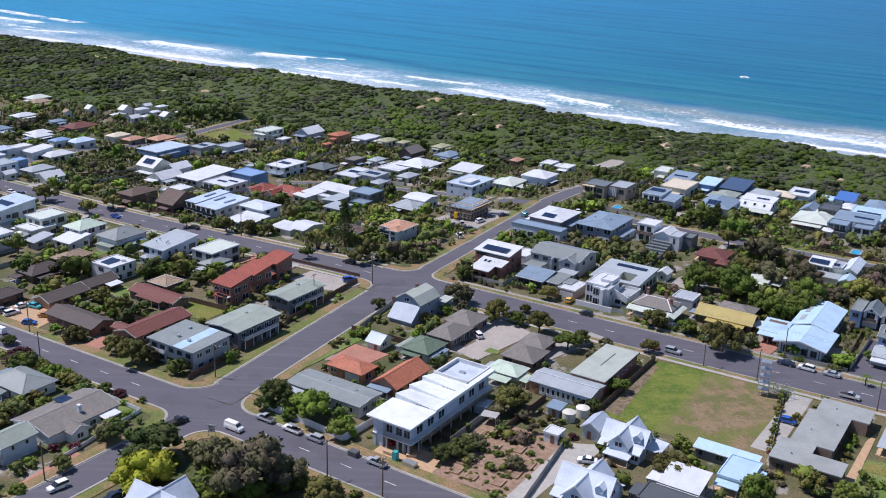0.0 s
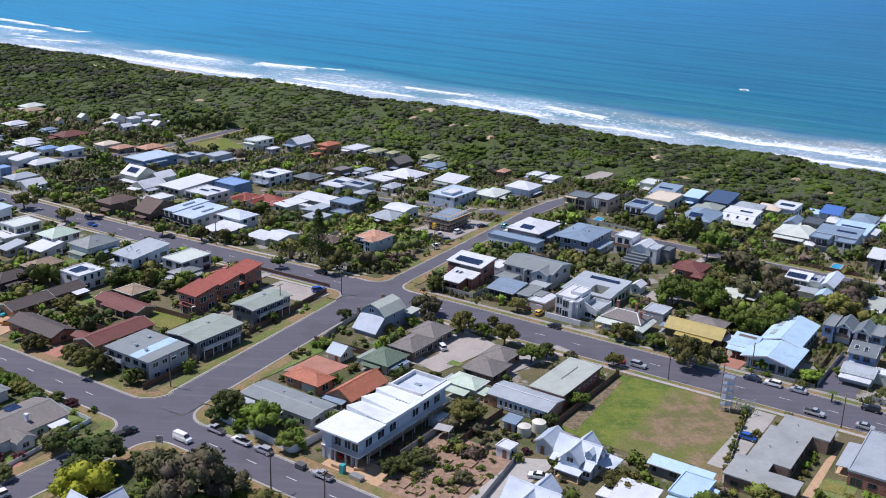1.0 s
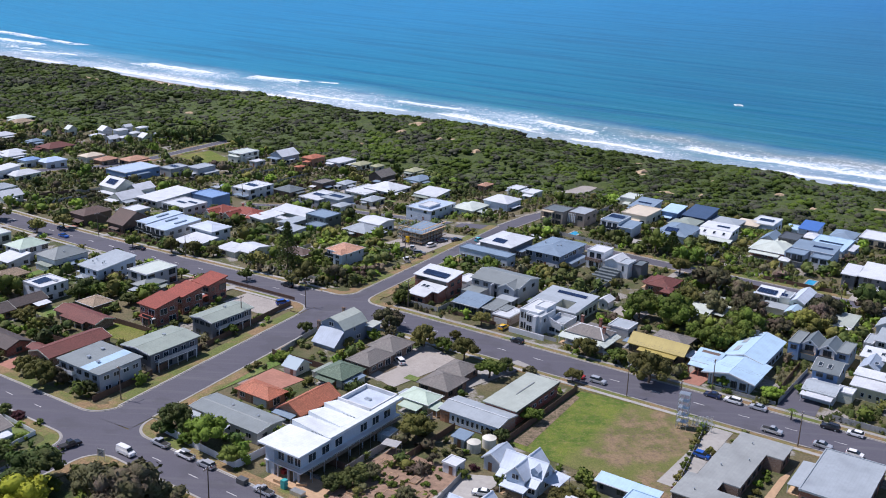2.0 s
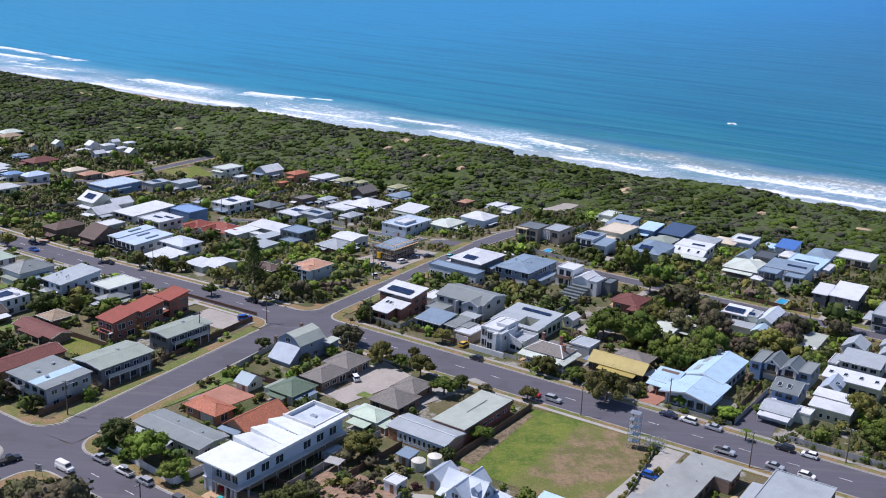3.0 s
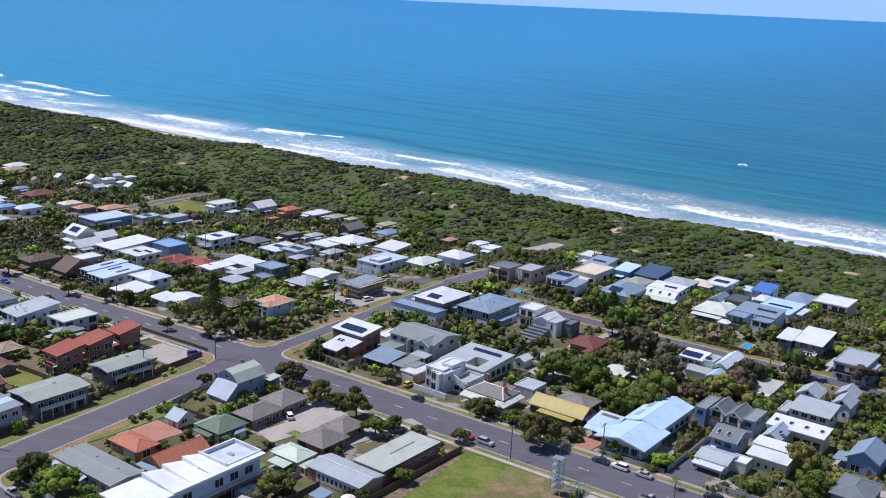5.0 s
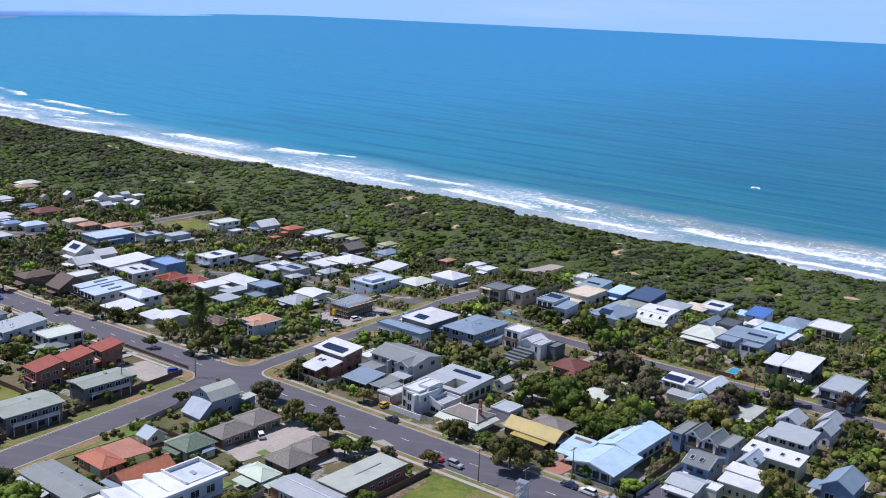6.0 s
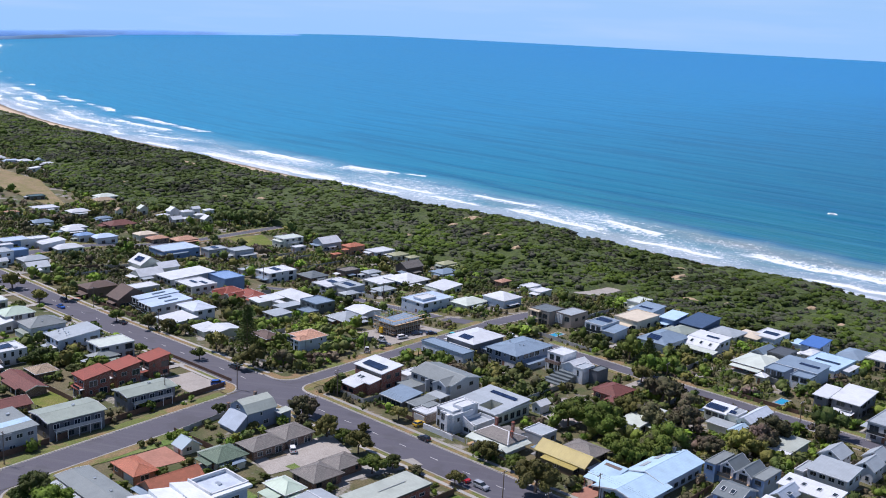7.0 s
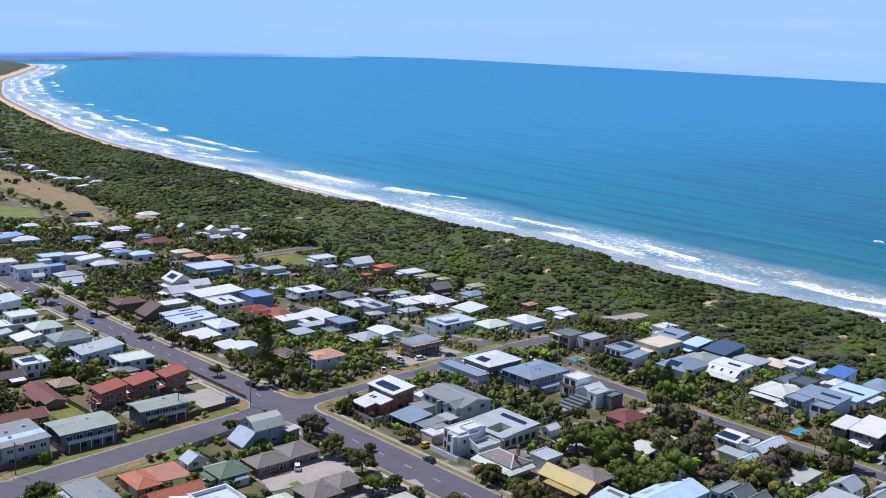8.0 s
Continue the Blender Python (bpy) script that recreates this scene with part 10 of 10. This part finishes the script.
tree(-72.4, 324.3, 6.0, "russet", 1, PLANT)
tree(-80.2, 344.2, 7.2, "russet", 1, PLANT)
tree(-96.4, 357.2, 4.5, "olive", 1, PLANT)
tree(-69.4, 341.3, 5.4, "russet", 1.1, PLANT)
tree(-55.6, 308.7, 6.7, "russet", 1, PLANT)
tree(-60.6, 295.0, 5.5, "green", 1.1, PLANT)
tree(-49.0, 318.7, 4.9, "russet", 1, PLANT)
tree(-40.2, 334.1, 5.8, "russet", 1.1, PLANT)
tree(-68.5, 299.0, 4.5, "green", 1, PLANT)
tree(-151.7, 312.7, 4.8, "green", 1, PLANT)
tree(-157.5, 348.0, 2.9, "green", 0.9, PLANT)
tree(-305.4, 225.8, 1.8, "dark", 1.2, PLANT)
tree(-312.5, 231.4, 2.8, "dark", 1.1, PLANT)
tree(-318.7, 242.8, 4.3, "olive", 1, PLANT)
tree(-317.4, 254.3, 4.8, "olive", 1, PLANT)
tree(-346.0, 243.5, 5.4, "olive", 1, PLANT)
tree(-275.4, 254.5, 3.7, "green", 1, PLANT)
tree(-259.1, 259.2, 4.5, "olive", 1, PLANT)
tree(-250.7, 262.6, 4.1, "olive", 1, PLANT)
tree(-244.0, 266.3, 3.2, "olive", 1, PLANT)
tree(-212.6, 252.3, 3.3, "green", 1, PLANT)
tree(-240.6, 204.6, 3.9, "green", 1, PLANT)
tree(-260.3, 192.5, 5.1, "green", 1.1, PLANT)
tree(-242.9, 221.5, 3.7, "russet", 1, PLANT)
tree(-224.6, 211.6, 3.1, "dark", 1, PLANT)
tree(-226.5, 179.2, 3.2, "olive", 1, PLANT)
tree(-240.2, 182.9, 2.6, "olive", 1, PLANT)
tree(-231.5, 239.7, 2.9, "green", 1, PLANT)
tree(-209.5, 230.1, 2.8, "green", 1, PLANT)
tree(-276.3, 183.7, 4.7, "green", 1, PLANT)
tree(-296.7, 196.0, 5.0, "green", 1.1, PLANT)
tree(-200.3, 173.4, 2.3, "olive", 1, PLANT)
tree(-7.8, 294.3, 4.6, "olive", 1.3, PLANT)
tree(-0.4, 281.2, 5.0, "green", 1.1, PLANT)
tree(-13.1, 278.6, 1.5, "lime", 1, PLANT)
tree(-13.8, 368.8, 5.0, "russet", 1, PLANT)
tree(-56.0, 308.1, 7.1, "green", 1.1, PLANT)
tree(-62.8, 300.1, 4.2, "green", 1, PLANT)
tree(-84.6, 327.9, 3.5, "russet", 1, PLANT)
tree(-29.8, 353.7, 4.6, "russet", 1.1, PLANT)
tree(-81.1, 325.1, 5.6, "olive", 1.1, PLANT)
tree(-77.9, 345.3, 6.6, "russet", 1, PLANT)
tree(-61.1, 326.0, 7.2, "russet", 1, PLANT)
tree(-55.0, 302.7, 5.7, "green", 1.1, PLANT)
tree(-78.8, 307.8, 5.4, "green", 1, PLANT)
tree(-92.5, 314.0, 4.9, "green", 1, PLANT)
tree(-41.8, 328.9, 5.9, "olive", 1, PLANT)
tree(-40.5, 342.8, 6.4, "russet", 1, PLANT)
tree(-31.4, 360.1, 6.5, "dark", 1.1, PLANT)
tree(-99.5, 367.1, 5.5, "green", 1, PLANT)
tree(-34.0, 394.6, 3.1, "gold", 1, PLANT)
tree(-126.0, 253.0, 2.1, "olive", 1, PLANT)
tree(-203.2, 140.3, 3.1, "green", 1, PLANT)
tree(-195.4, 129.6, 2.3, "olive", 1, PLANT)
tree(-193.3, 142.9, 1.8, "dark", 1, PLANT)
tree(-174.3, 144.7, 1.5, "green", 0.9, PLANT)
tree(-230.9, 147.1, 2.3, "dark", 1, PLANT)
tree(-163.7, 102.8, 2.0, "green", 0.9, PLANT)
tree(-155.5, 208.8, 2.4, "green", 0.9, PLANT)
tree(-157.7, 201.2, 1.7, "olive", 0.9, PLANT)
tree(-96.0, 173.6, 2.9, "russet", 0.85, PLANT)
tree(-98.4, 166.8, 2.8, "dark", 0.9, PLANT)
tree(-147.0, 228.2, 2.5, "olive", 0.9, PLANT)
tree(-145.0, 237.4, 2.5, "green", 1, PLANT)
tree(-90.0, 173.8, 1.6, "green", 0.8, PLANT)
tree(-92.0, 183.8, 1.4, "lime", 0.8, PLANT)
tree(-94.7, 174.0, 1.2, "green", 0.8, PLANT)
tree(-83.9, 178.5, 1.3, "green", 0.8, PLANT)
tree(-83.4, 167.3, 1.2, "olive", 0.8, PLANT)
tree(-88.4, 192.6, 1.4, "dark", 1, PLANT)


# what is taken, on a half-metre raster of the plan
U0, V0, NU, NV = -1100, 60, 2480, 1200
TAKEN = np.zeros((NU, NV), bool)
for a, b, w, q in KEEP:
    i0, i1 = int((a - w - U0) * 2), int((a + w - U0) * 2) + 1
    j0, j1 = int((b - q - V0) * 2), int((b + q - V0) * 2) + 1
    TAKEN[max(0, i0):max(0, i1), max(0, j0):max(0, j1)] = True


def taken(u, v):
    i = np.clip(((np.asarray(u) - U0) * 2).astype(int), 0, NU - 1)
    j = np.clip(((np.asarray(v) - V0) * 2).astype(int), 0, NV - 1)
    return TAKEN[i, j]


def clear(u, v, r):
    k = r * 0.6
    bad = taken(u, v)
    for a, b in ((k, 0), (-k, 0), (0, k), (0, -k)):
        bad = bad | taken(u + a, v + b)
    return ~bad


def scrub_from(u):
    """Where the town ends and the scrub begins."""
    return np.interp(u, [-1300, -1080, -940, -760, -640, -553, -495, -442, -381, -299, -255, -207, -175, -160, -84, 100], [470, 482, 488, 450, 412, 426, 444, 458, 468, 466, 448, 446, 448, 462, 470, 474])


# gardens: planting between the houses; the nearest stand singly, the rest is one growth
RG = np.random.default_rng(21)
PL = random.Random(21)
FAR_CROWNS = [crown_mesh(i + 70, "", 2, 24, 0.17, 1.0, (3, 5), 0.60) for i in range(8)]
LOW_CROWNS = [crown_mesh(i + 90, "", 2, 11, 0.20, 1.0, (3, 5), 0.60) for i in range(8)]
LEAVES = ("leaf_green", "leaf_dark", "leaf_olive", "leaf_russet", "leaf_lime")
N = 150000
gu, gv = RG.uniform(-1040, 90, N), RG.uniform(95, 505, N)
gx, gy = xy(gu, gv)
gd = np.hypot(gx - 60, gy)
gr = RG.choice([0.9, 1.3, 1.8, 2.4, 3.1, 3.9], N, p=[0.18, 0.22, 0.24, 0.18, 0.12, 0.06])
gr = np.where(gd > 300, RG.choice([1.3, 1.9, 2.6, 3.4, 4.3], N, p=[0.2, 0.27, 0.26, 0.17, 0.1]), gr)
gr = np.where(gd > 400, RG.choice([1.7, 2.3, 3.0, 3.8, 4.6, 5.4], N, p=[0.18, 0.24, 0.24, 0.18, 0.11, 0.05]), gr)
dens = fbm(gu * 0.04, gv * 0.04, 17, 3)
field = (gu < -585) & (gv > np.interp(gu, [-1000, -755, -640, -585], [330, 362, 374, 372])) & (gv < np.interp(gu, [-1000, -885, -790, -680, -585], [412, 416, 424, 414, 390]))
want = np.where(field, 0.66, np.where(gv < 262, 0.30, 0.38) - 0.12 * (gv > 268) - 0.10 * (gd > 400) + 0.16 * RG.random(N))
ok = clear(gu, gv, gr) & (dens > want) & (gv < scrub_from(gu) + 6)
gu, gv, gr, gd = gu[ok], gv[ok], gr[ok], gd[ok]
order = np.concatenate([np.flatnonzero(gd <= 300)[:1800], np.flatnonzero((gd > 300) & (gd <= 400))[:1700], np.flatnonzero(gd > 400)[:3000]])
gu, gv, gr, gd = gu[order], gv[order], gr[order], gd[order]
# hedges and shrubs close against the houses farther off
hu, hv = [], []
for host, L, u, v, w, d, e, roof, wall, far in HOMES:
    if v > 150:
        for k in range(9 if v > 266 else 6):
            q = PL.random()
            if q < 0.62:
                hu.append(u + PL.uniform(-0.6, 0.6) * w)
                hv.append(v - d / 2 - PL.uniform(0.8, 3.2))
            else:
                hu.append(u + (w / 2 + PL.uniform(0.8, 2.5)) * PL.choice((-1, 1)))
                hv.append(v + PL.uniform(-0.6, 0.5) * d)
hu, hv = np.array(hu), np.array(hv)
hr = RG.uniform(0.9, 2.1, len(hu))
ok = clear(hu, hv, hr * 0.6)
hx, hy = xy(hu[ok], hv[ok])
gu, gv, gr, gd = (np.concatenate([a, b]) for a, b in ((gu, hu[ok]), (gv, hv[ok]), (gr, hr[ok]), (gd, np.hypot(hx - 60, hy) + 60.0)))
patch_kind = fbm(gu * 0.06, gv * 0.06, 23, 2)
joined, joined_mat, singles = [], [], 0
for u, v, r, pk, gone in zip(gu, gv, gr, patch_kind, gd):
    x, y = xy(u, v)
    roll = PL.random()
    kind = 3 if pk > 0.66 and roll < 0.6 else 4 if roll > 0.97 else 0 if roll < 0.42 else 1 if roll < 0.80 else 2 if roll < 0.93 else 3
    tall = PL.uniform(0.75, 1.1)
    if singles < 300 and math.hypot(x - 60, y) < 290:
        tree(u, v, r, ("green", "dark", "olive", "russet", "lime")[kind], tall, PL)
        singles += 1
        continue
    a = PL.uniform(0, 6.28)
    t = PL.choice(LOW_CROWNS if gone > 300 else FAR_CROWNS)
    rot = np.array([[math.cos(a), -math.sin(a), 0], [math.sin(a), math.cos(a), 0], [0, 0, tall]])
    joined.append(((t[0] - np.array([0, 0, 0.35])) @ rot.T * r + np.array([x, y, gz(u, v)]), t[1]))
    joined_mat.append(np.full(len(t[1]), kind))
growth = smooth_mesh("garden_growth", *gather(joined), LEAVES[0])
for k in LEAVES[1:]:
    growth.materials.append(MATS[k])
growth.polygons.foreach_set("material_index", np.concatenate(joined_mat).astype(np.int32))
tagged(new("garden_growth", growth), "mixed green garden shrubs and small trees between the houses", "shrubbery", kind="stuff")


# low growth that closes the ground between the houses: hedges and rounded shrubs
RU = np.random.default_rng(44)


def undergrowth(u0, u1, step, size0, size1, cut):
    """Low bushes on a shaken grid wherever the ground is free: points, faces, kinds."""
    U, W = np.meshgrid(np.arange(u0, u1, step), np.arange(264, 482, step))
    u, v = (U + RU.uniform(-0.5, 0.5, U.shape) * step).ravel(), (W + RU.uniform(-0.5, 0.5, U.shape) * step).ravel()
    r = RU.uniform(size0, size1, len(u))
    ok = clear(u, v, r * 1.3) & (fbm(u * 0.055, v * 0.055, 83, 3) > cut + 0.10 * ((v < 340) & (u > -225))) & (v < scrub_from(u) + 4)
    ok &= ~((u < -585) & (v > 345) & (v < 420))
    u, v, r = u[ok], v[ok], r[ok]
    x, y = xy(u, v)
    z = land(u, v) + far_rise(u, v)
    tone = fbm(u * 0.07, v * 0.07, 29, 2)
    shapes = []
    for _ in range(14):
        rad = np.array([1.0, 1.0, RU.uniform(0.65, 0.95)])
        shapes.append(gather([lump(RU, np.zeros(3) + [0, 0, 0.25], rad * 0.88, 2, 6), loose(leaves(RU, np.array([0, 0, 0.25]), rad, 10, 0.24))]))
    out, mats = [], []
    for i in range(len(u)):
        V, F = shapes[i % 14]
        a = i * 2.4
        ca, sa = math.cos(a) * r[i], math.sin(a) * r[i]
        out.append((np.stack([x[i] + V[:, 0] * ca - V[:, 1] * sa, y[i] + V[:, 0] * sa + V[:, 1] * ca, z[i] + V[:, 2] * r[i]], -1), F))
        q = tone[i] + 0.3 * math.sin(i * 12.9)
        mats.append(np.full(len(F), 1 if q < 0.42 else 0 if q < 0.62 else 2 if q < 0.74 else 3))
    return out, mats


out_n, mats_n = undergrowth(-520, 40, 2.7, 0.8, 1.9, 0.37)
out_f, mats_f = undergrowth(-1000, -520, 4.4, 1.6, 3.2, 0.36)
low = smooth_mesh("garden_undergrowth", *gather(out_n + out_f), LEAVES[0])
for k in LEAVES[1:4]:
    low.materials.append(MATS[k])
low.polygons.foreach_set("material_index", np.concatenate(mats_n + mats_f).astype(np.int32))
tagged(new("garden_undergrowth", low), "dense low garden greenery between the houses", "shrubbery", kind="stuff")

# ---- coastal scrub on the dunes ----
cu_ = np.concatenate([np.linspace(-2600, -1150, 160)[:-1], np.linspace(-1150, -420, 130)[:-1], np.linspace(-420, 240, 165)])
cs_ = np.concatenate([np.linspace(395, 560, 60)[:-1], np.linspace(560, 610, 26)])
CUU, CSS = np.meshgrid(cu_, cs_)
CVV = CSS + shore(CUU) - 628
lumpy = fbm(CUU * 0.30, CVV * 0.30, 31, 3)
tall = fbm(CUU * 0.03, CVV * 0.03, 35, 3)
inside = ss(-3, 5, CSS - scrub_from(CUU) + 12 * (fbm(CUU * 0.05, CVV * 0.05, 41) - 0.5)) * ss(603, 592, CSS - 9 * ss(-1150, -1300, CUU) * ss(-1800, -1700, CUU) + 10 * (fbm(CUU * 0.06, CVV * 0.06, 43) - 0.5))
hole = ss(0.60, 0.66, fbm(CUU * 0.035, CVV * 0.05, 47, 3)) * 0.5
CZ = land(CUU, CVV) + far_rise(CUU, CVV) - 0.8 + inside * (1 - hole) * (1.0 + 3.4 * tall + 1.6 * (lumpy - 0.4)) * (0.45 + 0.55 * ss(606, 582, CSS)) * (1 - taken(CUU, CVV) * (CUU > -1050))
CX, CY = xy(CUU, CVV)


def scrub_floor():
    m, n, l, p = nodes_of("scrub_floor")
    vec = n.new("ShaderNodeTexCoord").outputs["Object"]
    a = ramp(n, l, noise_node(n, l, vec, 0.35, 6, 0.75), 0.35, 0.68)
    c = mixc(n, l, a, (0.026, 0.046, 0.009), (0.094, 0.130, 0.020))
    b = ramp(n, l, noise_node(n, l, vec, 0.03, 6, 0.7), 0.50, 0.66, 0, 0.7)
    c = mixc(n, l, b, c, (0.092, 0.082, 0.066))
    l.new(c, p.inputs["Base Color"])
    p.inputs["Roughness"].default_value = 0.9
    bump(n, l, p, noise_node(n, l, vec, 1.2, 5, 0.7), 1.0, 0.8)
    MATS["scrub_floor"] = m


scrub_floor()
tagged(new("dune_scrub", sheet("dune_scrub", np.stack([CX, CY, CZ], -1), "scrub_floor")), "dense low green coastal scrub over the dunes", "scrub", kind="stuff")

RS = np.random.default_rng(77)


def bushes(name, count, u0, u1, size0, size1, per, label):
    """Many small rounded bushes as loose leaf clumps, one mesh."""
    u = RS.uniform(u0, u1, count)
    s = RS.uniform(400, 604, count)
    v = s + shore(u) - 628
    ok = (s > scrub_from(u) - 2 + 8 * (fbm(u * 0.05, v * 0.05, 41) - 0.5)) & (fbm(u * 0.035, v * 0.05, 47, 3) < 0.70 + 0.05 * RS.random(count)) & (s < 586 + 14 * fbm(u * 0.025, v * 0.01, 53, 3) + 5 * RS.random(count) + 9 * ss(-600, -800, u))
    ok &= ~((np.abs(u + 197) < 6) & (s < 498))
    ok &= ~((u > -1050) & (taken(u, v) | taken(u + 1.5, v) | taken(u - 1.5, v) | taken(u, v + 1.5) | taken(u, v - 1.5)))
    u, v, s = u[ok], v[ok], s[ok]
    k = len(u)
    x, y = xy(u, v)
    z = land(u, v) + far_rise(u, v) + (0.2 + 3.0 * fbm(u * 0.03, v * 0.03, 35, 3)) * (0.45 + 0.55 * ss(606, 582, s))
    r = size0 + (size1 - size0) * RS.random(k) ** 1.8
    r *= 0.65 + 0.7 * fbm(u * 0.02, v * 0.02, 61, 3)
    kinds = []
    for _ in range(16):
        lobes = []
        for q in range(per):
            a = RS.random() * 6.28
            d = 0.62 * RS.random() if q else 0.0
            w = 0.80 if q == 0 else RS.uniform(0.40, 0.60)
            c = np.array([d * math.cos(a), d * math.sin(a), 0.05 + 0.25 * RS.random()])
            rad = np.array([w, w, w * RS.uniform(0.70, 0.95)])
            lobes.append(lump(RS, c, rad * 0.9, 3, 6) if q == 0 else lump(RS, c, rad * 0.9, 2, 5))
            lobes.append(loose(leaves(RS, c, rad, 7 if q == 0 else 5, 0.24)))
        kinds.append(gather(lobes))
    out = []
    for i in range(k):
        V, F = kinds[i % 16]
        a = i * 2.4
        ca, sa = math.cos(a) * r[i], math.sin(a) * r[i]
        P = np.empty_like(V)
        P[:, 0], P[:, 1], P[:, 2] = x[i] + V[:, 0] * ca - V[:, 1] * sa, y[i] + V[:, 0] * sa + V[:, 1] * ca, z[i] + V[:, 2] * r[i] * 0.58
        out.append((P, F))
    tagged(new(name, smooth_mesh(name, *gather(out), "leaf_scrub")), label, "scrub", kind="stuff")


bushes("coastal_bushes", 16500, -480, 200, 1.25, 4.0, 1, "rounded green and grey bushes of the coastal scrub")
bushes("coastal_bushes", 9500, -1150, -480, 2.0, 5.0, 1, "rounded green and grey bushes of the coastal scrub")
bushes("coastal_bushes", 4000, -2400, -1150, 2.4, 5.0, 1, "dark scrub along the distant shore")
